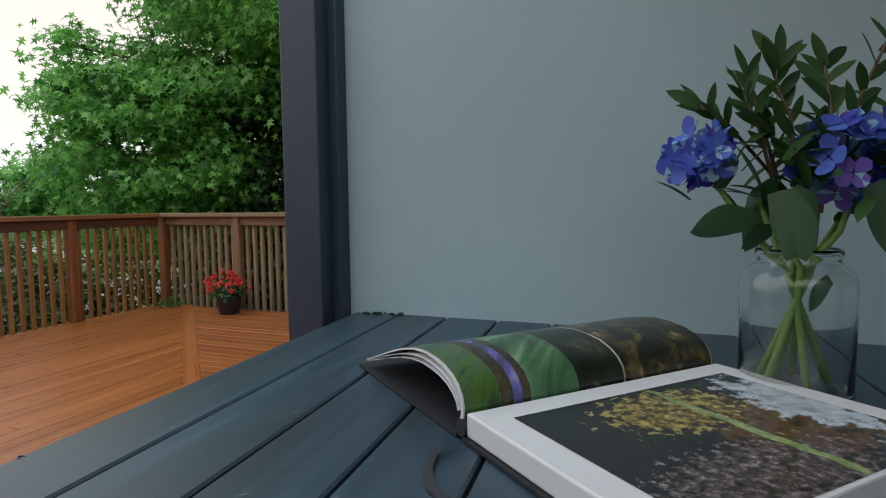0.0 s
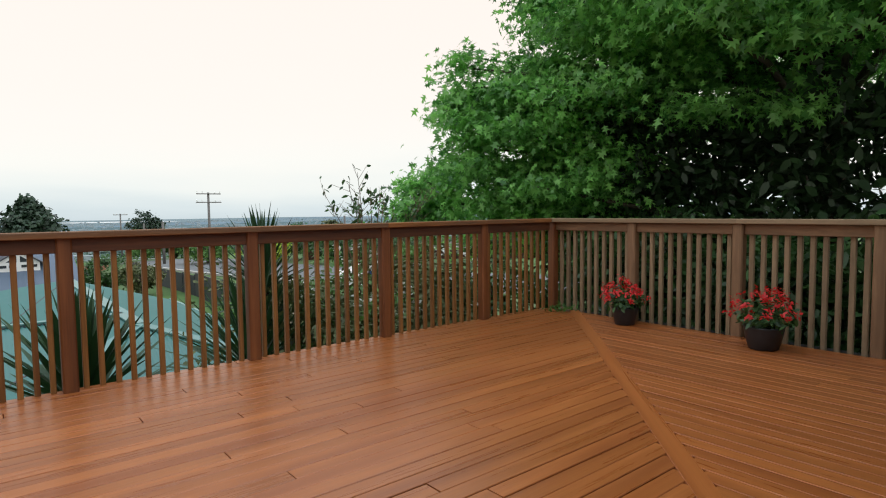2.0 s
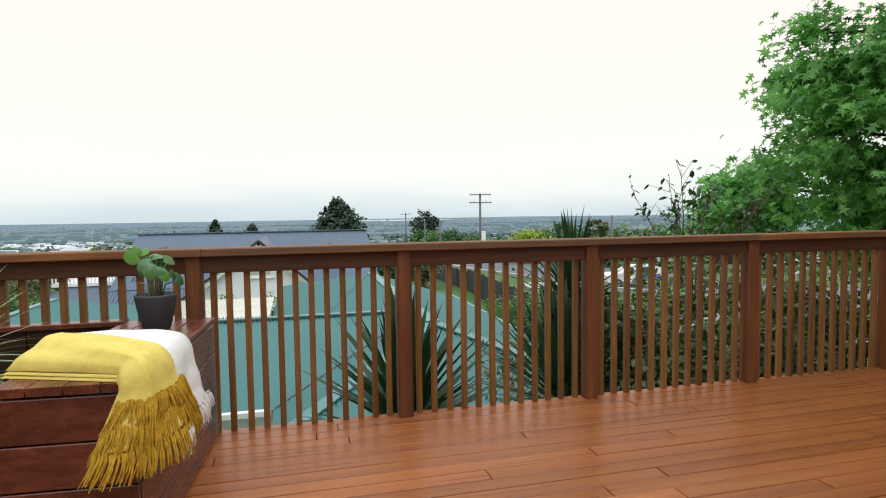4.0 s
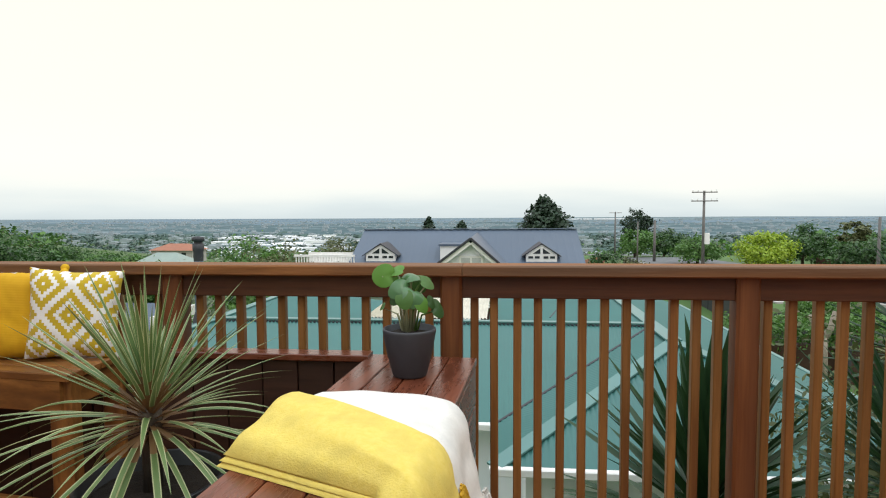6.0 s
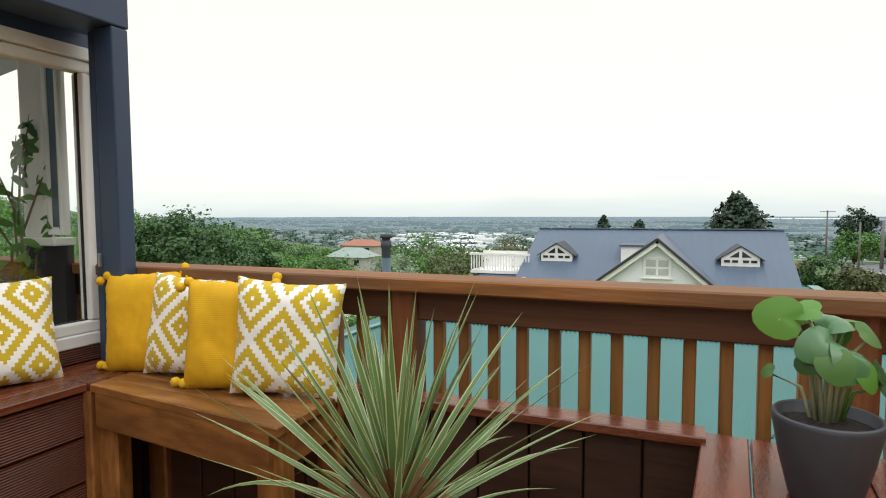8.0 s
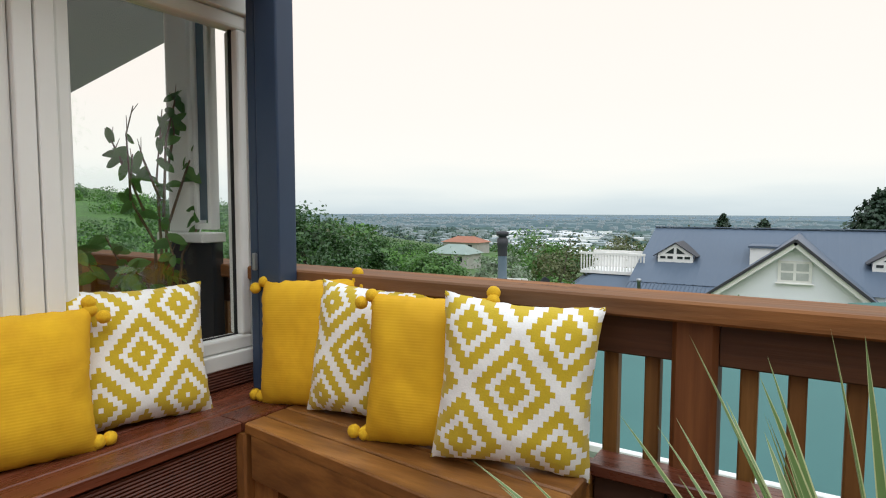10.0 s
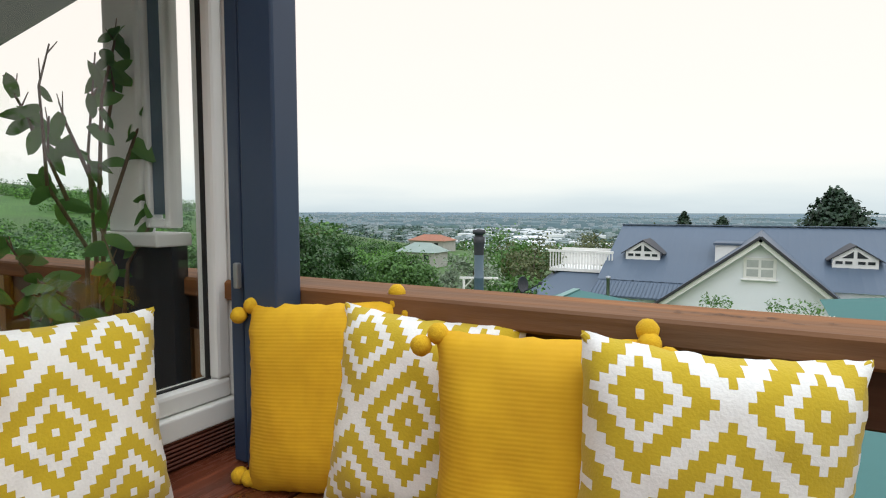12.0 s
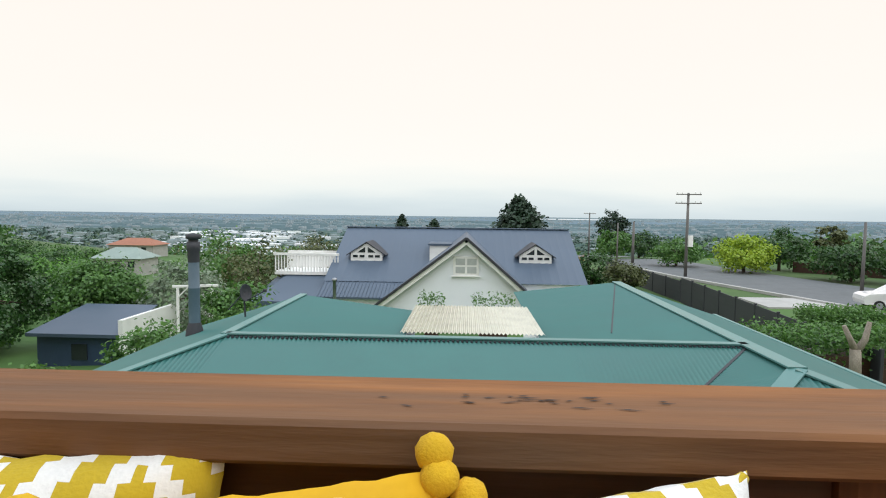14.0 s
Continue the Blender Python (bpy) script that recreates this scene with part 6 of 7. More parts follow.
def oak():
    b = Vector((10.2, -1.4, ground_height(10.2, -1.4)))
    ob = thing("oak_tree", b, "large green pin oak with deeply lobed leaves overhanging the deck railing", "tree")
    rng = np.random.default_rng(77)
    c1, o1, k1 = crown_points(rng, (10.6, -1.2, 4.3), (4.2, 5.1, 4.6), 300, 80000, 0.36, 0.42, -0.36, squash=0.26)
    c2, o2, k2 = crown_points(rng, (7.7, 2.5, 2.0), (1.4, 1.45, 1.8), 80, 12000, 0.26, 0.4, squash=0.4)
    c5, o5, k5 = crown_points(rng, (8.9, 1.5, 4.6), (1.6, 1.6, 1.7), 50, 8000, 0.28, 0.4, squash=0.35)
    c4, o4, k4 = crown_points(rng, (9.6, 0.6, 2.6), (2.6, 3.0, 2.0), 120, 20000, 0.32, 0.3, -0.25, squash=0.35)
    c3, o3, k3 = crown_points(rng, (7.5, -2.2, 3.6), (1.5, 3.0, 2.1), 80, 12000, 0.34, 0.4, -0.30, squash=0.32)
    # c6: canopy above the view, placed to shade the deck corner
    c6, o6, k6 = crown_points(rng, (7.6, -2.4, 5.9), (3.2, 3.4, 1.3), 140, 24000, 0.40, 0.2, squash=0.35)
    c7, o7, k7 = crown_points(rng, (8.3, 1.9, 1.5), (1.3, 1.7, 1.1), 60, 9000, 0.28, 0.3, -0.9, squash=0.4)
    c8, o8, k8 = crown_points(rng, (7.9, 5.1, 1.3), (0.8, 0.9, 0.7), 30, 5000, 0.24, 0.3, -0.9, squash=0.4)
    c9, o9, k9 = crown_points(rng, (7.9, 3.6, 2.9), (0.6, 0.6, 0.40), 20, 2400, 0.24, 0.4, squash=0.35)
    s = Shape()
    top = b + Vector((0.1, 0.3, 11.5))
    s.tube([b - Vector((0, 0, 0.3)), b + Vector((0.05, 0, 4)), b + Vector((0, 0.2, 8)), top], [0.36, 0.28, 0.2, 0.06], 12)
    for e in list(k1[::6]) + list(k2[::5]) + list(k3[::6]) + list(k7[::8]) + list(k8[::6]) + list(k9[::5]) + list(k5[::6]) + list(k6[::8]):
        e = Vector(e.tolist())
        z = min(max(e.z - 1.6, b.z + 4.2), b.z + 10.5)
        st = Vector((b.x, b.y + 0.1, z))
        s.tube([st, st.lerp(e, 0.5) + Vector((0, 0, 0.35)), e], [0.07, 0.045, 0.012], 6)
    part("trunk", s, bark, ob, "grey-brown trunk and limbs", True)
    leaves("crown", np.concatenate((c1, c2, c3, c4, c5, c6, c7, c8, c9)), np.concatenate((o1, o2, o3, o4, o5, o6, o7, o8, o9)), 0.142, LOBED, oak_leaf, ob, rng, 0.35, 0.35)


oak()


# ---- neighbour's teal roof ----
def neighbour_house():
    ob = thing("neighbour_house", (-1.5, 9, GZ), "neighbouring house with a corrugated teal iron hip roof", "house")
    zr, ze = -0.92, -1.85
    xl, xr = -5.54, 3.0
    yn, yl, yr, ym, ys = 6.0, 13.5, 17.2, 8.9, 4.58
    el, er = xl - 2.9, xr + 2.9
    il, ir = -2.75, -0.10

    def slope(corners, along, name="roof"):
        """Corrugated sheet over a polygon: ribs run along the fall."""
        co = [Vector(p) for p in corners]
        nrm = (co[1] - co[0]).cross(co[2] - co[0]).normalized()
        if nrm.z < 0:
            nrm = -nrm
        fall = Vector(along)
        fall = (fall - nrm * fall.dot(nrm)).normalized()
        side = fall.cross(nrm)
        a = [(p.dot(side), p.dot(fall)) for p in co]
        k0 = co[0].dot(nrm)
        lo, hi = min(p[0] for p in a), max(p[0] for p in a)
        n = max(int((hi - lo) / 0.038), 2)
        rows = []
        for i in range(n + 1):
            q = lo + (hi - lo) * i / n
            q = min(max(q, lo + 1e-4), hi - 1e-4)
            hits = []
            for j in range(len(a)):
                (s0, f0), (s1, f1) = a[j], a[(j + 1) % len(a)]
                if (s0 - q) * (s1 - q) <= 0 and abs(s1 - s0) > 1e-6:
                    hits.append(f0 + (f1 - f0) * (q - s0) / (s1 - s0))
            if len(hits) < 2:
                continue
            h = 0.011 * (1 if i % 2 else -1)
            rows.append((side * q + fall * min(hits) + nrm * (k0 + h), side * q + fall * max(hits) + nrm * (k0 + h)))
        s = Shape().add([p for r in rows for p in r], [(2 * i, 2 * i + 1, 2 * i + 3, 2 * i + 2) for i in range(len(rows) - 1)])
        part(name, s, teal_roof, ob, "corrugated teal roof slope", True)

    zi = -1.27
    hl, hr = ym - 0.02, ys + 2.9
    slope([(xl, ym, zr), (xr, ym, zr), (xr - 2.9, yn, ze), (el + 0.01, yn, ze), (xl, hl, zr - 0.02)], (0, -1, -0.2))
    slope([(xl, hl, zr), (el, yn, ze), (el, yl, ze), (xl, yl, zr)], (-1, 0, -0.3))
    slope([(xl, ym, zr), (xl, yl, zr), (il, yl, zi), (il, ym, zi)], (1, 0, -0.13))
    slope([(xr, ym, zr), (xr, yr, zr), (ir, yr, zi), (ir, ym, zi)], (-1, 0, -0.13))
    slope([(xr, hr, zr), (xr, yr, zr), (er, yr, ze), (er, ys, ze)], (1, 0, -0.3))
    slope([(xr, hr, zr), (xr, ym, zr), (xr - 2.9, yn, ze), (xr - 2.9, ys, ze)], (-1, 0, -0.3))
    slope([(xr, hr, zr), (xr - 2.9, ys, ze), (er, ys, ze)], (0, -1, -0.3))

    def ridge(p, q, w=0.17):
        bar("ridge_cap", p, q, w, 0.03, teal_trim, ob)

    ridge((xl, ym + 0.03, zr + 0.02), (xr, ym + 0.03, zr + 0.02), 0.16)
    ridge((xl, hl, zr + 0.02), (xl, yl, zr + 0.02))
    ridge((xr, hr, zr + 0.02), (xr, yr, zr + 0.02), 0.26)
    ridge((xl, hl, zr + 0.01), (el, yn, ze + 0.01))
    ridge((xr, hr, zr + 0.01), (er, ys, ze + 0.01), 0.24)
    ridge((xr, hr, zr + 0.01), (xr - 2.9, ys, ze + 0.01), 0.24)
    bar("valley", (xr - 0.02, ym - 0.05, zr + 0.008), (xr - 2.88, yn + 0.02, ze + 0.018), 0.045, 0.012, fence_paint, ob)
    bar("sheet_lap", (xr - 0.06, yr - 0.1, zr + 0.006), (1.25, 10.6, -1.11), 0.03, 0.01, fence_paint, ob)
    # dark blocks added between the ribs imitate shadow under the cap
    sh = Shape()
    for i in range(int((xr - xl) / 0.076)):
        sh.box(xl + 0.05 + i * 0.076, xl + 0.088 + i * 0.076, ym - 0.105, ym - 0.055, zr - 0.035, zr - 0.002)
    tagged(part("foam_filler", sh, fence_paint, ob, "dark blocks standing for rib shadows under the ridge cap"), kind="stuff")
    bar("gutter", (el, yn - 0.05, ze - 0.02), (xr - 2.95, yn - 0.05, ze - 0.02), 0.10, 0.10, white_paint, ob)
    bar("gutter", (xr - 2.95, ys - 0.06, ze - 0.02), (er, ys - 0.06, ze - 0.02), 0.10, 0.10, white_paint, ob)
    bar("gutter", (er + 0.05, ys, ze - 0.02), (er + 0.05, yr, ze - 0.02), 0.10, 0.10, teal_trim, ob)
    part("wall", Shape().box(el + 0.5, er - 0.5, yn + 0.5, yl - 0.4, GZ - 3, ze - 0.03), brick_wall, ob)
    part("wall", Shape().box(ir + 0.3, er - 0.5, yl - 0.4, yr - 0.3, GZ - 3, ze - 0.03), brick_wall, ob)
    part("wall", Shape().box(xr - 2.5, er - 0.5, ys + 0.45, yn + 0.498, GZ - 3, ze - 0.03), brick_wall, ob)
    part("end_wall", Shape().add([(xl - 2.6, yl - 0.38, ze), (il, yl - 0.38, ze), (il, yl - 0.38, zi), (xl, yl - 0.38, zr - 0.03)], [(0, 1, 2, 3)]), brick_wall, ob)
    s = Shape()
    n = 70
    for i in range(n + 1):
        x = -2.73 + (2.61) * i / n
        z = -1.0 + (0.018 if i % 2 else -0.018)
        s.v += [(x, 9.75, z), (x, 12.9, z - 0.02)]
    s.f = [(2 * i, 2 * i + 2, 2 * i + 3, 2 * i + 1) for i in range(n)]
    part("courtyard_cover", s, ivory_sheet, ob, "ivory corrugated plastic courtyard cover")
    fl = Vector((-7.25, 11.35, -1.31))
    fp = part("flue", Shape().lathe([(0.118, -0.25), (0.116, 0.10), (0.114, 0.80), (0.120, 0.81), (0.120, 0.83), (0.112, 0.84), (0.112, 1.50)], fl, 20), flue_paint, ob, "blue-grey metal flue", True)
    part("flue_cap", Shape().lathe([(0.113, 1.36), (0.118, 1.46), (0.118, 1.58), (0.135, 1.63), (0.135, 1.78), (0.10, 1.79), (0.10, 1.84), (0.15, 1.85), (0.15, 1.94), (0.001, 1.97)], fl, 20), fence_paint, fp, "black flue cap", True)
    part("flue_boot", Shape().lathe([(0.19, -0.22), (0.165, -0.05), (0.125, 0.07), (0.119, 0.09)], fl, 18), fence_paint, fp, "black rubber flue boot", True)
    dish = Shape()
    R = Matrix.Translation((-6.33, 11.7, -0.63)) @ Matrix.Rotation(radians(82), 4, "Y") @ Matrix.Rotation(radians(18), 4, "X")
    ring = [(0.001, 0.0), (0.10, 0.02), (0.19, 0.055), (0.185, 0.063), (0.10, 0.03), (0.001, 0.012)]
    dish.add([R @ Vector((r * math.cos(k * 0.3142), r * math.sin(k * 0.3142), z)) for r, z in ring for k in range(20)], [(i * 20 + k, i * 20 + (k + 1) % 20, i * 20 + 20 + (k + 1) % 20, i * 20 + 20 + k) for i in range(5) for k in range(20)])
    dish.tube([(-6.30, 11.7, -1.15), (-6.33, 11.7, -0.66)], 0.02, 8).tube([(-6.66, 11.67, -1.0), (-6.36, 11.7, -0.66)], 0.014, 6)
    dish.tube([(-6.28, 11.7, -0.80), (-5.87, 11.72, -0.58)], 0.014, 6).rbox(-5.91, -5.84, 11.68, 11.76, -0.61, -0.54, 0.01)
    part("aerial_dish", dish, fence_paint, ob, "small dark satellite dish on its bracket")
    return ob


neighbour_house()


# ---- the slate-roofed gabled house ----
def gabled_house():
    ob = thing("gabled_house", (-2.5, 36, GZ), "white gabled house with a slate blue iron roof and dormer windows", "house")
    yg, ye, yr = 31.0, 33.5, 40.5
    zr, ze, za = -0.06, -3.05, -0.22
    x0, x1, xa = -10.4, 5.55, -1.58
    s = Shape()
    n = 90
    for i in range(n + 1):
        x = x0 + 0.35 + (x1 - x0 - 0.35) * i / n
        s.v += [(x - (0.0 if i else 0.0), ye, ze), (x, yr, zr), (x, yr + 7, zr - 3)]
        if i % 3 == 0 and i < n:
            s.v[-3] = (s.v[-3][0], s.v[-3][1], ze + 0.014)
            s.v[-2] = (s.v[-2][0], s.v[-2][1], zr + 0.014)
    s.f = [f for i in range(n) for f in ((3 * i, 3 * i + 3, 3 * i + 4, 3 * i + 1), (3 * i + 1, 3 * i + 4, 3 * i + 5, 3 * i + 2))]
    part("roof", s, slate_roof, ob, "slate blue iron roof")
    bar("ridge_cap", (x0 + 0.3, yr, zr + 0.05), (x1, yr, zr + 0.05), 0.3, 0.06, slate_roof, ob)
    part("lean_to_roof", Shape().add([(-10.2, 31.8, -3.75), (-4.5, 31.8, -3.75), (-4.5, 33.6, -3.05), (-9.9, 33.6, -3.05), (-10.2, 31.8, -3.85), (-4.5, 31.8, -3.85)], [(0, 1, 2, 3), (0, 4, 5, 1)]), slate_roof, ob)
    for i in range(26):
        x = -10.0 + i * 0.21
        bar("roof_rib", (x, 31.8, -3.73), (x + 0.02, 33.6, -3.03), 0.03, 0.03, slate_roof, ob)
    part("wall", Shape().box(x0 + 0.7, x1 - 0.5, ye + 0.2, yr + 6.6, GZ - 4, ze - 0.02), brick_wall, ob)
    part("wall", Shape().box(-10.0, -4.6, 32.2, 33.4, GZ - 4, -3.86), brick_wall, ob)
    zl = -3.85
    part("gable_wall", Shape().add([(xa - 4.5, yg, zl), (xa + 3.9, yg, zl), (xa, yg, za - 0.3), (xa - 4.5, yg, GZ - 4), (xa + 3.9, yg, GZ - 4), (xa - 4.5, yr, zl), (xa + 3.9, yr, zl), (xa - 4.5, yr, GZ - 4), (xa + 3.9, yr, GZ - 4)], [(0, 1, 2), (3, 4, 1, 0), (5, 0, 3, 7)[::-1], (6, 1, 4, 8)]), brick_wall, ob, "white plaster gable")
    for sx, xe in ((-1, xa - 4.95), (1, xa + 4.3)):
        zz = zl - 0.15
        part("gable_roof", Shape().add([(xa, yg - 0.45, za), (xe, yg - 0.45, zz), (xe, yr - 3.5, zz), (xa, yr - 0.4, za), (xa, yg - 0.45, za - 0.1), (xe, yg - 0.45, zz - 0.1)], [(0, 1, 2, 3), (0, 4, 5, 1)]), slate_roof, ob)
        bar("barge_board", (xa + sx * 0.05, yg - 0.40, za - 0.27), (xe, yg - 0.40, zz - 0.22), 0.05, 0.26, white_paint, ob)
        bar("barge_cap", (xa, yg - 0.47, za - 0.04), (xe - 0.02 * sx, yg - 0.47, zz + 0.0), 0.16, 0.14, fence_paint, ob)

    def casement(x, y, z, w, h):
        wn_ = part("window", Shape().rbox(x - w / 2 - 0.08, x + w / 2 + 0.08, y - 0.06, y, z - 0.08, z + h + 0.08, 0.01), white_paint, ob)
        for sx in (-1, 1):
            for k in range(2):
                part("pane", Shape().box(x + sx * w / 4 - w / 4 + 0.06, x + sx * w / 4 + w / 4 - 0.06, y - 0.075, y - 0.062, z + 0.06 + k * h / 2, z + h / 2 - 0.04 + k * h / 2), pale_pane, wn_)
        part("window_sill", Shape().rbox(x - w / 2 - 0.16, x + w / 2 + 0.16, y - 0.14, y, z - 0.14, z - 0.08, 0.01), white_paint, wn_)

    casement(xa, yg - 0.01, -2.25, 1.25, 0.9)
    slope = (zr - ze) / (yr - ye)
    for xd in (-7.9, 2.75):
        yd = 36.0
        zb = ze + (yd - ye) * slope + 0.12
        w, h = 1.0, 0.95
        d = part("dormer", Shape().add([(xd - w, yd - 0.1, zb - 0.24), (xd + w, yd - 0.1, zb - 0.24), (xd + w, yd - 0.1, zb + 0.35), (xd, yd - 0.1, zb + h), (xd - w, yd - 0.1, zb + 0.35), (xd - w, yd + 2, zb + 0.35), (xd + w, yd + 2, zb + 0.35), (xd, yd + 2.4, zb + h)], [(0, 1, 2, 3, 4), (2, 6, 7, 3), (4, 3, 7, 5), (0, 4, 5), (1, 6, 2)]), white_paint, ob, "white dormer with triangular panes")
        for sx in (-1, 1):
            part("dormer_roof", Shape().add([(xd, yd - 0.20, zb + h + 0.10), (xd + sx * (w + 0.26), yd - 0.20, zb + 0.22), (xd + sx * (w + 0.26), yd + 2, zb + 0.26), (xd, yd + 2.4, zb + h + 0.10), (xd, yd - 0.20, zb + h + 0.03), (xd + sx * (w + 0.26), yd - 0.20, zb + 0.15)], [(0, 1, 2, 3), (0, 4, 5, 1)]), fence_paint, d, "dark dormer roof")
            for k in range(2):
                xq = xd + sx * (0.28 + 0.42 * k)
                part("pane", Shape().box(xq - 0.155, xq + 0.155, yd - 0.13, yd - 0.11, zb + 0.05, zb + 0.20), dark_glass, d)
            part("pane", Shape().add([(xd + sx * 0.08, yd - 0.12, zb + 0.36), (xd + sx * 0.58, yd - 0.12, zb + 0.36), (xd + sx * 0.08, yd - 0.12, zb + 0.72)], [(0, 1, 2)]), dark_glass, d)
    part("roof_box", Shape().box(-3.9, -2.55, 36.0, 38.0, -2.2, -1.0), white_paint, ob, "white box dormer behind the gable")
    part("roof_box_top", Shape().box(-4.0, -2.5, 35.9, 38.6, -1.0, -0.88), slate_roof, ob)
    fl = Vector((-8.9, 31.4, -4.4))
    part("flue", Shape().lathe([(0.10, 0), (0.10, 1.6), (0.14, 1.6), (0.14, 1.75), (0.001, 1.8)], fl, 14), steel, ob, "thin steel flue", True)
    return ob


pale_pane = material("curtained_pane", (0.42, 0.45, 0.44), (0.55, 0.57, 0.55), (3, 3, 3), 0.2, 0)
gabled_house()


def white_balcony():
    ob = thing("white_balcony", (-12.2, 35, GZ), "white painted balcony with a slatted balustrade above a slate roof", "balcony")
    part("roof", Shape().add([(-14.0, 32.0, -4.1), (-9.3, 32.0, -4.1), (-9.3, 36, -2.9), (-12.8, 36, -2.9), (-14, 32, GZ - 4), (-9.3, 32, GZ - 4), (-13.9, 38, -3), (-13.9, 38, GZ - 4)], [(0, 1, 2, 3), (0, 4, 5, 1), (0, 3, 6), (0, 6, 7, 4)]), slate_roof, ob)
    part("floor_edge", Shape().box(-13.7, -9.6, 35.6, 38.5, -2.95, -2.75), white_paint, ob)
    for i in range(22):
        bar("baluster", (-13.65 + i * 0.19, 35.65, -2.75), (-13.65 + i * 0.19, 35.65, -1.72), 0.075, 0.05, white_paint, ob, (0, 1, 0))
    part("hand_rail", Shape().box(-13.75, -9.6, 35.55, 35.75, -1.72, -1.58), white_paint, ob)
    part("back_panel", Shape().box(-13.7, -9.6, 38.3, 38.4, -2.75, -1.6), white_paint, ob)


white_balcony()


def simple_house(x, y, w, d, h, rise, wall_mat, roof_mat, label, turn=0, z=None):
    z = ground_height(x, y) if z is None else z
    ob = thing("far_house", (x, y, z), label, "house", "houses on the slope")
    R = Matrix.Translation((x, y, z)) @ Matrix.Rotation(radians(turn), 4, "Z")
    P = lambda a, b, c: R @ Vector((a, b, c))
    a, b = w / 2, d / 2
    part("wall", Shape().add([P(*p) for p in ((-a, -b, -2), (a, -b, -2), (a, b, -2), (-a, b, -2), (-a, -b, h), (a, -b, h), (a, b, h), (-a, b, h))], [(0, 1, 5, 4), (1, 2, 6, 5), (2, 3, 7, 6), (3, 0, 4, 7)]), wall_mat, ob)
    e, r = 0.5, w / 2 - d / 2 * 0.8
    part("roof", Shape().add([P(*p) for p in ((-a - e, -b - e, h), (a + e, -b - e, h), (a + e, b + e, h), (-a - e, b + e, h), (-r, 0, h + rise), (r, 0, h + rise))], [(0, 1, 5, 4), (2, 3, 4, 5), (3, 0, 4), (1, 2, 5), (3, 2, 1, 0)]), roof_mat, ob)
    for k in range(3):
        xx = -a + w * (k + 0.7) / 3.4
        part("window", Shape().add([P(*p) for p in ((xx - .6, -b - .03, h * .35), (xx + .6, -b - .03, h * .35), (xx + .6, -b - .03, h * .8), (xx - .6, -b - .03, h * .8))], [(0, 1, 2, 3)]), dark_glass, ob)
    return ob


simple_house(-66.0, 106.5, 9, 6, 2.6, 1.9, concrete, sage_roof, "grey house with a sage hip roof among trees", 0, -10.9)
simple_house(-83.0, 140, 11, 7, 2.6, 1.6, concrete, terracotta, "house with a terracotta roof behind the sage one", 0, -10.6)
shed = thing("garden_shed", (-18.6, 24.5, ground_height(-18.6, 24.5)), "dark shed with a slate roof and white end wall", "shed")
part("wall", Shape().box(-20.6, -16.8, 24.2, 27, -8, -4.35), navy_paint, shed)
part("roof", Shape().add([(-20.9, 23.9, -4.4), (-16.7, 23.9, -4.4), (-16.7, 27.2, -3.6), (-20.3, 27.2, -3.6), (-20.9, 23.9, -4.55), (-16.7, 23.9, -4.55)], [(0, 1, 2, 3), (0, 4, 5, 1)]), slate_roof, shed)
part("end_wall", Shape().box(-16.7, -16.5, 23.9, 33, -8, -3.75), white_paint, shed)
part("window", Shape().box(-19.0, -18.3, 24.14, 24.2, -5.6, -4.9), dark_glass, shed)
perg = thing("white_pergola", (-14.2, 27, ground_height(-14.2, 27)), "white painted pergola frame in the garden", "pergola")
for x in (-15.6, -13.9):
    bar("post", (x, 27, -6.5), (x, 27, -2.72), 0.11, 0.11, white_paint, perg, (0, 1, 0))
bar("beam", (-15.85, 27, -2.66), (-13.6, 27, -2.56), 0.09, 0.12, white_paint, perg)
bar("brace", (-15.55, 27, -3.15), (-15.1, 27, -2.70), 0.06, 0.06, white_paint, perg)

# ---- road, fences, poles, car ----
s = Shape()
road_pts = [(58, 4), (41.5, 20), (30.6, 39), (24.8, 57.5), (22.5, 80), (22.5, 110), (25, 150)]
for i, (x, y) in enumerate(road_pts):
    q = road_pts[min(i + 1, len(road_pts) - 1)]
    p = road_pts[max(i - 1, 0)]
    d = Vector((q[0] - p[0], q[1] - p[1], 0)).normalized()
    nn = Vector((d.y, -d.x, 0))
    for k in (-6.2, 5.2):
        w = Vector((x, y, 0)) + nn * k
        s.v.append((w.x, w.y, max(ground_height(x, y), ground_height(w.x, w.y)) + 0.12))
s.f = [(2 * i, 2 * i + 1, 2 * i + 3, 2 * i + 2) for i in range(len(road_pts) - 1)]
solid("road", s, asphalt, "grey asphalt road running down the hill", "road", "structure")
s = Shape()
for i, (x, y) in enumerate(road_pts):
    q = road_pts[min(i + 1, len(road_pts) - 1)]
    p = road_pts[max(i - 1, 0)]
    d = Vector((q[0] - p[0], q[1] - p[1], 0)).normalized()
    nn = Vector((d.y, -d.x, 0))
    for k, z in ((-6.6, 0.0), (-6.6, 0.22), (-6.2, 0.22)):
        w = Vector((x, y, 0)) + nn * k
        s.v.append((w.x, w.y, max(ground_height(x, y), ground_height(w.x, w.y)) + z))
s.f = [(3 * i + k, 3 * i + k + 1, 3 * i + 4 + k, 3 * i + 3 + k) for i in range(len(road_pts) - 1) for k in range(2)]
solid("kerb", s, concrete, "pale concrete kerb along the road", "kerb", "structure")
solid("pavement", Shape().box(18.5, 23.5, 38.5, 43, GZ - 0.3, GZ + 0.09), concrete, "pale concrete driveway beside the road", "driveway", "structure")


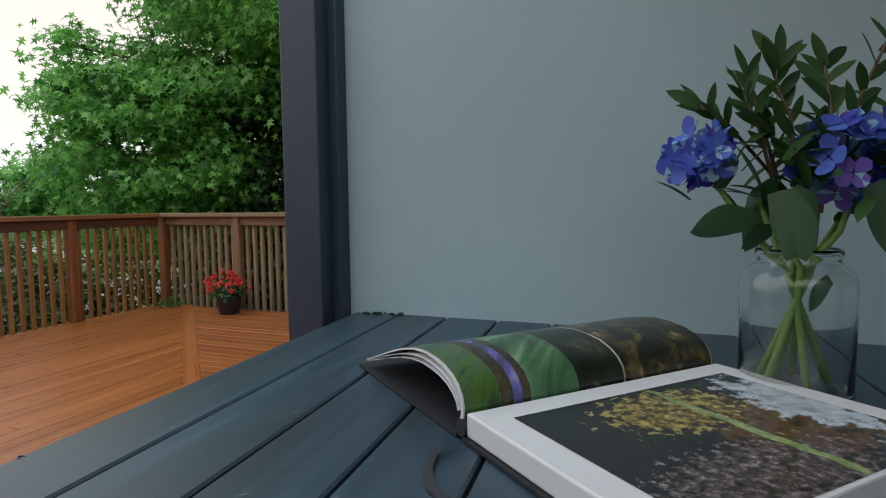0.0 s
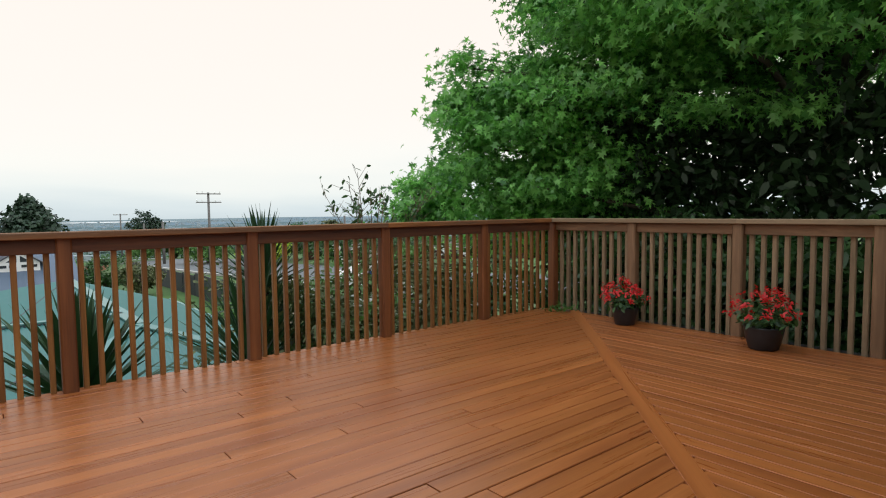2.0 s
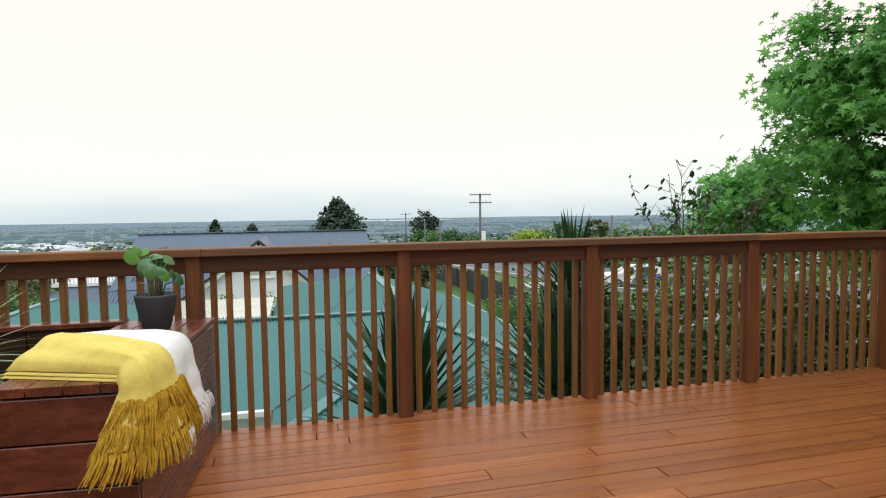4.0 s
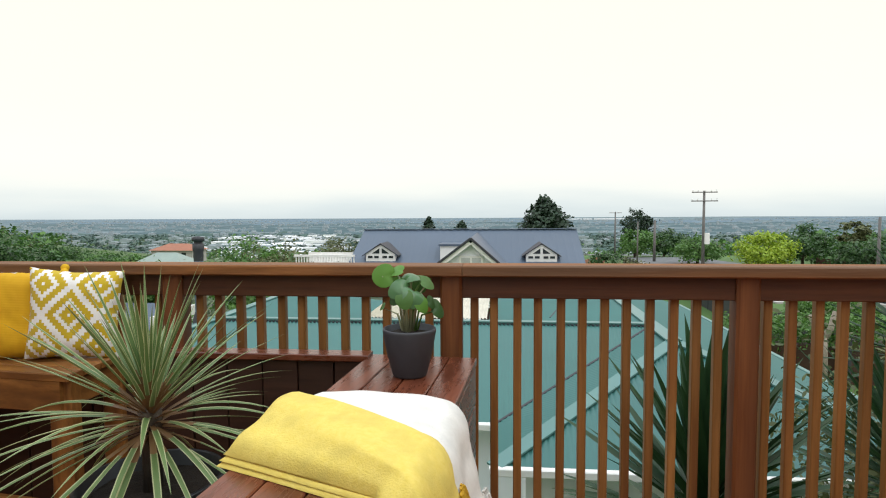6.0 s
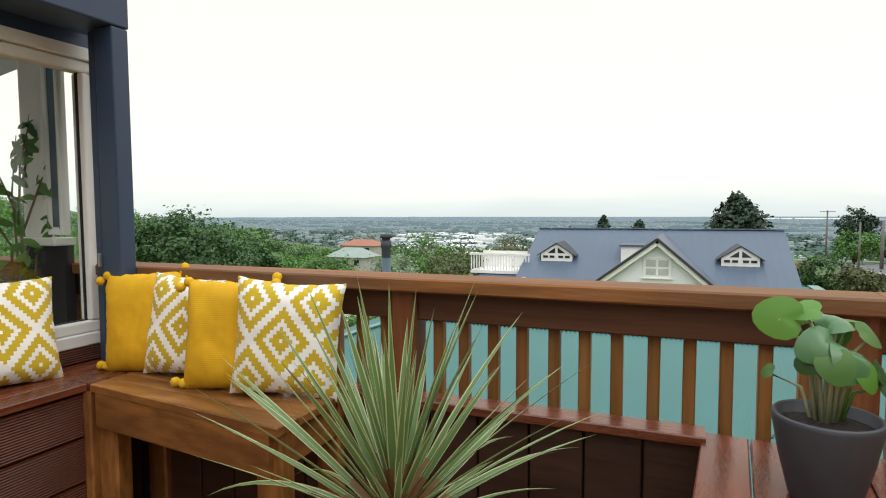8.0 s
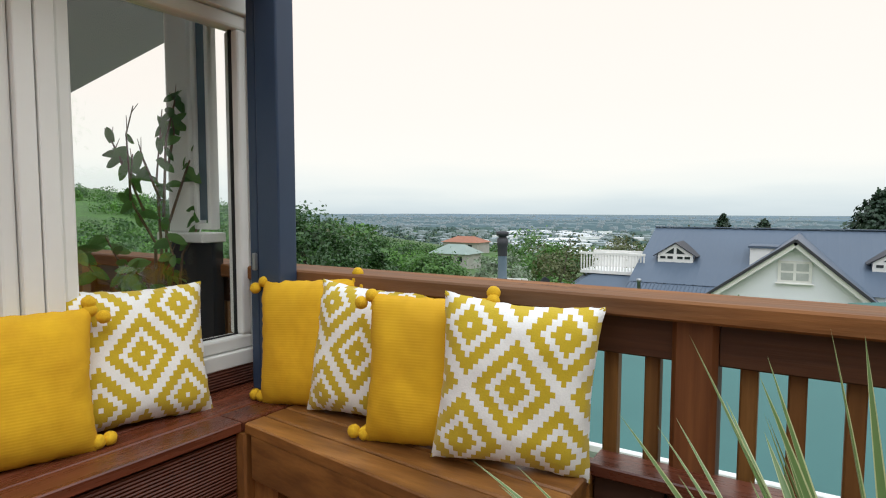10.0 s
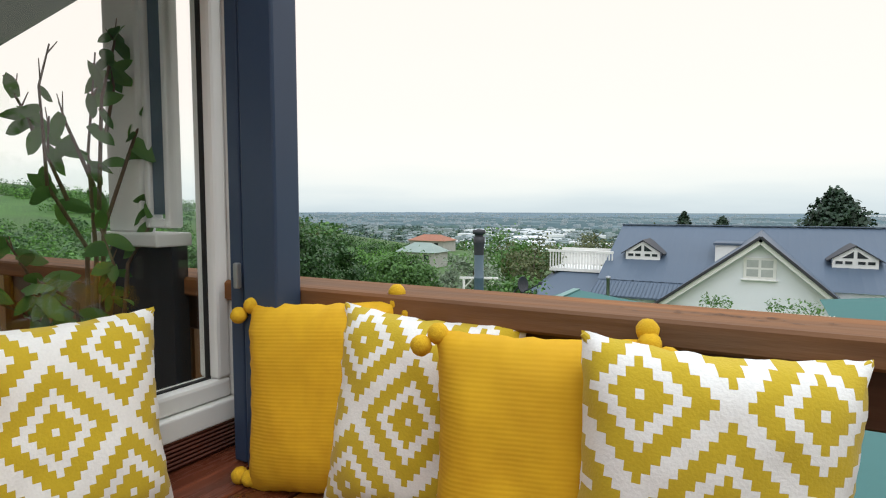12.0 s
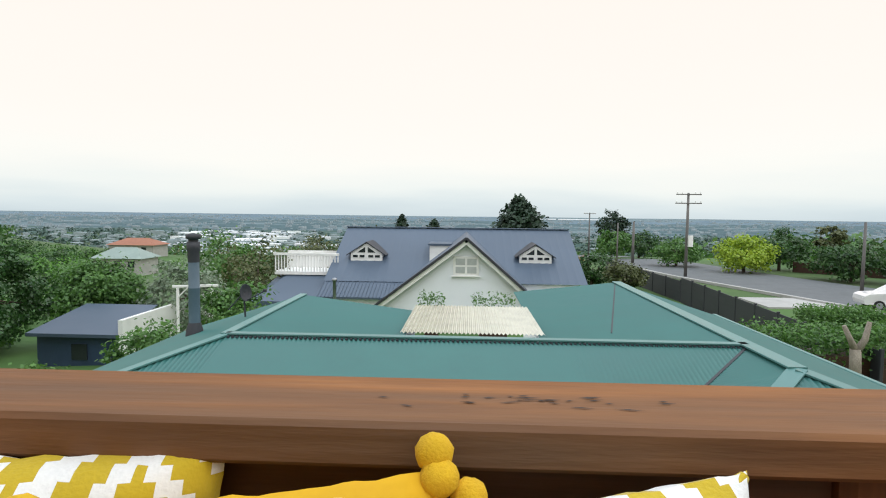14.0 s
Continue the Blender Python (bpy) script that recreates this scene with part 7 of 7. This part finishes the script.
def board_fence(name, p, q, h, label, mat, n):
    ob = thing(name, ((p[0] + q[0]) / 2, (p[1] + q[1]) / 2, GZ), label, "fence")
    for i in range(n):
        a, b = i / n, (i + 0.97) / n
        x0, y0, x1, y1 = p[0] + (q[0] - p[0]) * a, p[1] + (q[1] - p[1]) * a, p[0] + (q[0] - p[0]) * b, p[1] + (q[1] - p[1]) * b
        zz = ground_height(x0, y0)
        bar("panel", (x0, y0, zz + h / 2), (x1, y1, zz + h / 2), 0.05, h, mat, ob)
        bar("post", (x0, y0, zz - 0.3), (x0, y0, zz + h + 0.08), 0.12, 0.12, mat, ob, (0, 1, 0))


board_fence("board_fence", (12.2, 19.0), (13.6, 40.9), 1.75, "charcoal painted board fence along the garden", fence_paint, 9)
board_fence("board_fence", (13.6, 41), (12.8, 60), 1.5, "charcoal painted board fence further down the road", fence_paint, 7)
board_fence("board_fence", (34, 64), (60, 40), 1.1, "brown timber fence across the road", dark_wood, 12)
board_fence("board_fence", (9, 62), (13, 72), 1.0, "brown brick garden wall by the road", terracotta, 3)


pole_wood = material("grey_pole_timber", (0.11, 0.105, 0.10), (0.19, 0.18, 0.17), (6, 6, 2), 0.8, 0.4)


def power_pole(x, y, top, arms, label, r=0.13):
    z = ground_height(x, y)
    ob = thing("power_pole", (x, y, z), label, "power pole")
    part("pole", Shape().tube([(x, y, z - 0.3), (x, y, top)], [r * 1.25, r * 0.85], 12), pole_wood, ob, smooth=True)
    for dz, w in arms:
        bar("crossarm", (x - w / 2, y - 0.15, top + dz), (x + w / 2, y - 0.10, top + dz), 0.10, 0.10, pole_wood, ob)
        for k in (-0.46, -0.26, 0.26, 0.46):
            part("insulator", Shape().lathe([(0.035, 0), (0.06, 0.05), (0.035, 0.11), (0.055, 0.16), (0.001, 0.22)], (x + k * w, y - 0.12, top + dz + 0.06), 10), white_paint, ob)
    return ob


pl = power_pole(19.7, 56.6, 3.2, ((-0.15, 2.4), (-1.0, 2.5)), "tall timber power pole with two crossarms")
part("transformer", Shape().rbox(19.75, 20.2, 56.25, 56.55, -2.0, -0.9, 0.04), white_paint, pl, "pale equipment box")
power_pole(21.0, 108, 1.2, ((-0.2, 2.2),), "far timber power pole with a crossarm")
power_pole(28.6, 44.8, 0.72, (), "plain timber power pole by the road", 0.11)
power_pole(19.5, 74, 0.1, (), "bare timber pole beside the road", 0.16)
power_pole(16.5, 70, 0.0, (), "thin bare pole beside the road", 0.09)


def car():
    c = Vector((26.6, 38.2, ground_height(26.6, 38.2) + 0.10))
    ob = thing("parked_car", c, "white estate car with a blue door panel parked by the road", "car")
    R = Matrix.Translation(c) @ Matrix.Rotation(radians(-12), 4, "Z")
    P = lambda x, y, z: R @ Vector((x, y, z))
    prof = [(-2.25, 0.38), (-2.32, 0.62), (-2.28, 0.90), (-2.0, 1.04), (-1.15, 1.12), (-0.45, 1.60), (0.2, 1.68), (1.5, 1.66), (2.05, 1.52), (2.25, 1.10), (2.28, 0.6), (2.22, 0.38)]
    n = len(prof)
    vs = [P(x, sy * (0.88 if z < 1.13 else 0.70), z) for sy in (-1, 1) for x, z in prof]
    part("body", Shape().add(vs, [tuple(range(n))[::-1], tuple(range(n, 2 * n))] + [(k, (k + 1) % n, n + (k + 1) % n, n + k) for k in range(n)]), car_paint, ob)
    for a, b in ((-1.1, -0.1), (0.0, 1.5)):
        part("window", Shape().add([P(a + 0.1, -0.890, 1.12), P(b, -0.890, 1.12), P(b - 0.1, -0.735, 1.58), P(a + 0.60, -0.735, 1.58)], [(0, 1, 2, 3)]), dark_glass, ob)
    part("door_panel", Shape().add([P(-0.4, -0.888, 0.45), P(2.1, -0.888, 0.45), P(1.9, -0.888, 1.0), P(0.2, -0.888, 1.0)], [(0, 1, 2, 3)]), car_blue, ob, "blue painted side panel")
    for x in (-1.45, 1.45):
        for y in (-0.82, 0.82):
            w = part("wheel", Shape().tube([P(x, y - 0.1, 0.33), P(x, y + 0.1, 0.33)], 0.33, 20), rubber, ob, "black tyre")
            part("rim", Shape().tube([P(x, y - 0.115, 0.33), P(x, y + 0.115, 0.33)], 0.2, 14), steel, w, "steel rim")
    part("headlight", Shape().add([P(-2.36, -0.6, 0.8), P(-2.3, -0.84, 0.8), P(-2.1, -0.84, 0.95), P(-2.18, -0.6, 0.95)], [(0, 1, 2, 3)]), clear_glass, ob)


car()

# ---- trees near and far ----
G = ground_height


def trees():
    T_ = lambda x, y, top, r, label, mat, seed, **k: tree("garden_tree", (x, y, G(x, y)), top - G(x, y), (r, r, k.pop("rz", min(r * 0.95, (top - G(x, y)) * 0.45))), label, mat, seed=seed, **k)
    big = dict(count=15000, clumps=110, size=0.17, limbs=9, spread=0.34, shell=0.62)
    T_(-22.5, 19.5, 1.25, 3.5, "broad dark green tree west of the deck", dark_leaf, 101, **big)
    T_(-26, 27, -0.35, 3.4, "broad dark green tree in the garden", dark_leaf, 102, **big)
    T_(-21.3, 29.8, -1.75, 2.3, "bright green leafy tree in the garden", mid_leaf, 103, **big)
    T_(-17.0, 30.0, -1.5, 2.2, "silvery olive tree in the garden", silver_leaf, 104, count=4200, clumps=80, size=0.18)
    T_(-11.5, 24, -2.0, 1.8, "bushy green shrub tree behind the teal roof", mid_leaf, 105, count=3600, clumps=80, size=0.17)
    T_(-12.6, 19.5, -3.0, 1.5, "bushy green shrub tree beside the teal roof", mid_leaf, 106, count=4200, clumps=70, size=0.15)
    T_(-15.5, 38, -0.8, 3.2, "bare-branched olive green tree", olive_leaf, 107, count=2600, clumps=90, size=0.2)
    T_(-12.2, 41, -0.6, 3.0, "olive green tree behind the balcony", olive_leaf, 108, count=2600, clumps=90, size=0.2)
    T_(-20, 43, -0.7, 3.4, "olive green tree in the valley", mid_leaf, 109, count=3000, clumps=70, size=0.25)
    T_(-36, 38, -1.2, 3.0, "dark tree on the slope", dark_leaf, 110, count=3600, clumps=70, size=0.22)
    T_(-43, 44, -2.2, 2.2, "conical dark conifer on the slope", olive_leaf, 111, count=2600, clumps=70, size=0.22)
    T_(-9.5, 47, -0.2, 2.0, "yellow green tree beside the gabled house", olive_leaf, 112, count=2400, clumps=60, size=0.22)
    T_(-19.5, 16.5, -1.9, 2.2, "dark green tree below the deck", dark_leaf, 113, **big)
    T_(-15.0, 16.5, -3.7, 1.3, "low green shrub below the deck", mid_leaf, 114, count=3200, clumps=60, size=0.14)
    # east side
    T_(27.8, 62, -1.0, 3.1, "bright lime yellow tree by the road", lime_leaf, 120, count=4200, clumps=90, size=0.26)
    T_(33.5, 66, -0.4, 3.2, "dark tree behind the lime one", dark_leaf, 121, count=2600, clumps=60, size=0.28)
    T_(34.2, 55, -1.4, 3.4, "dark green tree across the road", dark_leaf, 122, count=3400, clumps=70, size=0.28)
    T_(40, 52, -1.6, 3.4, "dark green tree across the road", dark_leaf, 123, count=3400, clumps=70, size=0.28)
    T_(38.5, 48, -2.6, 2.4, "round green bush across the road", mid_leaf, 124, count=2400, clumps=60, size=0.24)
    T_(23.5, 70, -1.7, 2.8, "green tree by the road", mid_leaf, 125, count=2600, clumps=60, size=0.28)
    T_(19.5, 85, -1.3, 2.6, "soft green conifer tree by the road", mid_leaf, 126, count=2600, clumps=60, size=0.3)
    T_(25.5, 92, -1.7, 3.4, "dark tree by the road", dark_leaf, 127, count=2600, clumps=60, size=0.32)
    T_(22.0, 95, 1.9, 2.6, "dark pine with a bare trunk by the road", conifer_leaf, 128, count=2800, clumps=60, size=0.3, rz=2.6)
    T_(46, 44, 0.2, 3.6, "tall tree by the road", dark_leaf, 129, count=2800, clumps=60, size=0.3)
    T_(36.5, 62, 0.0, 1.3, "tall thin palm-like tree", olive_leaf, 130, count=900, clumps=26, size=0.4)
    T_(10.5, 44, -2.4, 1.6, "brown green tree beside the gabled house", olive_leaf, 131, count=1800, clumps=50, size=0.22)
    T_(8.6, 47, -2.0, 1.7, "dark green tree beside the gabled house", dark_leaf, 132, count=1800, clumps=50, size=0.22)


def conifer(x, y, top, r, label, seed):
    rng = np.random.default_rng(seed)
    z = G(x, y)
    ob = thing("conifer", (x, y, z), label, "conifer")
    part("trunk", Shape().tube([(x, y, z - .3), (x, y, top)], [0.4, 0.05], 8), bark, ob)
    k = 4200
    t = rng.uniform(0, 1, k) ** 0.75
    az = rng.uniform(0, 2 * math.pi, k)
    tier = np.floor(t * 11) / 11
    rad = r * (0.12 + np.sin(np.minimum(t * 2.6, 1.5708)) * 0.9) * (0.78 + 0.22 * np.cos(az * 5 + tier * 20)) * rng.uniform(0.55, 1.05, k)
    p = np.stack((x + rad * np.cos(az), y + rad * np.sin(az), top - t * (top - z) * 0.85 + rng.normal(size=k) * 0.15), 1)
    leaves("crown", p, np.stack((np.cos(az), np.sin(az), np.full(k, 0.3)), 1), 0.09 * r + 0.25, CLUMP, conifer_leaf, ob, rng)


trees()
conifer(8.3, 110, 3.9, 5.2, "large dark spreading conifer beyond the gabled house", 201)
conifer(-14.3, 112, 0.4, 1.7, "small dark conical conifer beyond the gabled house", 202)
conifer(-9.0, 130, -0.9, 2.4, "low dark conifer beyond the gabled house", 203)


stump_bark = material("pale_stump_bark", (0.20, 0.17, 0.13), (0.34, 0.30, 0.24), (6, 6, 3), 0.9, 0.8, dist=0.03)


def hedge(x0, x1, y0, y1, top, mat, seed, label, k=5200):
    rng = np.random.default_rng(seed)
    ob = thing("hedge", ((x0 + x1) / 2, (y0 + y1) / 2, GZ), label, "hedge")
    p = np.stack((rng.uniform(x0, x1, k), rng.uniform(y0, y1, k), top - np.abs(rng.normal(size=k)) * 0.5 + 0.18 * np.sin(rng.uniform(x0, x1, k) * 2.1)), 1)
    leaves("foliage", p, rng.normal(size=(k, 3)) + np.array([0, -0.6, 0.8]), 0.16, OVAL, mat, ob, rng)
    part("stem", Shape().box(x0 + 0.3, x1 - 0.3, y0 + 0.3, y1 - 0.3, GZ - 1, top - 0.9), dark_wood, ob)


hedge(13.6, 17.0, 25.2, 26.8, -3.0, mid_leaf, 301, "clipped green hedge by the fence")
hedge(8.4, 14.5, 19.2, 21.0, -2.7, mid_leaf, 302, "leafy green hedge beside the teal roof")
hedge(-3.9, -2.6, 27.6, 28.4, -2.85, mid_leaf, 303, "sparse weedy shrubs before the gabled house", 260)
hedge(-1.2, 0.8, 27.6, 28.4, -2.9, mid_leaf, 304, "sparse weedy shrubs before the gabled house", 340)
stump = thing("pollarded_tree", (11.0, 18.5, GZ), "pale pollarded tree trunk with cut limbs", "tree")
part("trunk", Shape().tube([(11.0, 18.5, GZ - .2), (11.05, 18.5, -3.7), (11.02, 18.5, -3.1)], [0.24, 0.17, 0.16], 12).tube([(11.05, 18.5, -3.2), (10.85, 18.5, -2.8), (10.62, 18.5, -2.35)], [0.13, 0.09, 0.07], 9).tube([(11.05, 18.5, -3.2), (11.3, 18.5, -2.8), (11.42, 18.5, -2.2)], [0.13, 0.10, 0.07], 9), stump_bark, stump, smooth=True)

# far woods and roofs of the town, uncounted
rng = np.random.default_rng(500)
wood_spots, wood_out = [], []
west_spots, west_out = [], []
for i in range(3400):
    y = 75 + 860 * rng.uniform() ** 1.5
    x = rng.uniform(-1.0, 0.95) * y * 0.95 - 5
    if -4 < x < 42 and y < 150:
        continue
    if abs(x / y + 0.615) < 0.06 and y < 108:
        continue
    if noise.noise(Vector((x * 0.012, y * 0.012, 3.0))) < -0.12 and y < 500:
        continue
    r = rng.uniform(1.3, 2.8) * (1 + y / 800)
    z = G(x, y) + r * 0.6
    if z + r > 1.0 - 0.016 * y:
        continue
    k = 36
    d = rng.normal(size=(k, 3))
    d /= np.linalg.norm(d, axis=1, keepdims=True)
    wood_spots.append(np.array([x, y, z]) + d * np.array([r * 1.25, r * 1.25, r * 0.8]))
    wood_out.append(d)
for i in range(900):
    y = rng.uniform(22, 120)
    x = rng.uniform(-170, -26)
    if noise.noise(Vector((x * 0.045, y * 0.045, 8.0))) < -0.10 or (-0.72 < x / y < -0.50 and y < 108):
        continue
    r = rng.uniform(0.9, 2.2)
    z = G(x, y) + r * 0.7
    d = rng.normal(size=(150, 3))
    d /= np.linalg.norm(d, axis=1, keepdims=True)
    west_spots.append(np.array([x, y, z]) + d * np.array([r * 1.2, r * 1.2, r]) * rng.uniform(0.75, 1.08, (150, 1)))
    west_out.append(d)
west_spots, west_out = np.concatenate(west_spots), np.concatenate(west_out)
tint = np.repeat(rng.uniform(size=len(west_spots) // 150), 150)
for lo, hi, mat in ((0, 0.5, dark_leaf), (0.5, 0.88, mid_leaf), (0.88, 1.0, fresh_leaf)):
    m = (tint >= lo) & (tint < hi)
    tagged(leaves("hillside_shrubs", west_spots[m], west_out[m], 0.42, CLUMP, mat, None, rng, 0.3, 0.6), "mixed green shrubs and small trees on the west bank", "shrubs", "", "stuff")
wood_spots, wood_out = np.concatenate(wood_spots), np.concatenate(wood_out)
pick = rng.uniform(size=len(wood_spots))
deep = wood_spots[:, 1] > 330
# woods beyond 330 m take the leaf colour with haze painted in
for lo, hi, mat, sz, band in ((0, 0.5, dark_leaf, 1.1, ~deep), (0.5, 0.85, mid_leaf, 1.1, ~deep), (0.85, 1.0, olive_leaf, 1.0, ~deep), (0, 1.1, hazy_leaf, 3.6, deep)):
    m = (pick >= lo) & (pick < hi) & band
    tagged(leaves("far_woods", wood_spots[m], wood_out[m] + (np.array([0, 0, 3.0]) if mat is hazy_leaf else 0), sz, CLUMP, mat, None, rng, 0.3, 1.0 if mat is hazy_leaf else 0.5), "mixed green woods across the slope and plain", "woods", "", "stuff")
s, s2 = Shape(), Shape()
for i in range(1900):
    y = 420 + 2900 * rng.uniform() ** 1.2
    x = rng.uniform(-0.9, 0.9) * y
    if i < 150:
        y = rng.uniform(430, 900)
        x = rng.normal() * 0.07 * y - 0.41 * y
    z = G(x, y) if y < 900 else -39 - (y - 900) * 0.0010
    w, d, h = rng.uniform(5, 12) * (2.4 if i < 150 else 1), rng.uniform(6, 11), rng.uniform(4, 6.5)
    (s if i < 150 and i % 3 else s2).box(x - w / 2, x + w / 2, y, y + d, z - 3, z + h)
tagged(part("far_town", s, brick_wall), "pale far town buildings on the plain", "town", "", "stuff")
tagged(part("far_town", s2, town_haze), "far town roofs on the plain, haze put into their grey", "town", "", "stuff")
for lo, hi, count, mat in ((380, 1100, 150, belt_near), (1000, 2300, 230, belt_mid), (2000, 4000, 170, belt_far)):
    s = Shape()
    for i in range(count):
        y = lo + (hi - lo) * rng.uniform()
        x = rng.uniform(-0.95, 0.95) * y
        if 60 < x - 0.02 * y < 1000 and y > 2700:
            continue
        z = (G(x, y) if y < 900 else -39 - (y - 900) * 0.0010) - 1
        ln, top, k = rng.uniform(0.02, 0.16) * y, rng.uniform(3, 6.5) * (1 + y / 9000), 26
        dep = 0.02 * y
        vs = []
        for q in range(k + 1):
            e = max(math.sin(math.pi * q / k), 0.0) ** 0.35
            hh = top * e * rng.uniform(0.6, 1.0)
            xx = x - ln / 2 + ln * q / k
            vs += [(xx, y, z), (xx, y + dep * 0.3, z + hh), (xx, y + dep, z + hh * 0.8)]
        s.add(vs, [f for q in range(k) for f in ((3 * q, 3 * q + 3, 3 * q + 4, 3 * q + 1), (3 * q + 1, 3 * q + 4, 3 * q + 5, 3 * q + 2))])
    tagged(part("tree_belt", s, mat, smooth=True), "wooded belts on the far plain, haze put into their colour", "woods", "", "stuff")


# ---- deck boards, each one a piece of the floor ----
def deck_boards():
    rng = random.Random(9)
    pitch, w, th = 0.0955, 0.0922, 0.030
    y = 0.05
    while y > -7.1:
        end = min(5.62, y + 5.93)
        if end > -2.4:
            cuts = plank_grid(rng, -2.44, end, 1.5, 3.4)
            for a, b in zip(cuts, cuts[1:]):
                z = -th / 2 + rng.uniform(-0.0012, 0.0012)
                bar("deck_board", (a + 0.003, y + rng.uniform(-.0007, .0007), z), (b - 0.003, y + rng.uniform(-.0012, .0012), z), w - rng.choice((0, 0, 0.001, 0.003, 0.005)), th, deck_wood, floor, cut=0.09)
        y -= pitch
    x = 5.64
    while x > -0.9:
        start = x - 6.03
        stop = -4.05 if x > 2.40 else -7.1
        if start - stop < 0.2:
            x -= pitch
            continue
        cuts = plank_grid(rng, 0.0, start - stop, 1.4, 3.0) if start - stop > 1.4 else [0.0, start - stop]
        for a, b in zip(cuts, cuts[1:]):
            z = -th / 2 + rng.uniform(-0.0012, 0.0012)
            bar("deck_board", (x, start - a - 0.0015, z), (x, max(start - b + 0.0015, -7.1), z), w, th, deck_wood, floor, cut=0.09)
        x -= pitch
    bar("mitre_board", (5.72, -0.26, -0.012), (-0.98, -6.96, -0.012), 0.104, 0.028, deck_wood, floor, cut=0.09)
    for i in range(3):
        bar("deck_board", (-6.1, -0.05 - i * 1.2, -0.02), (-2.47, -0.05 - i * 1.2, -0.02), 1.19, 0.03, deck_wood, floor)


deck_boards()
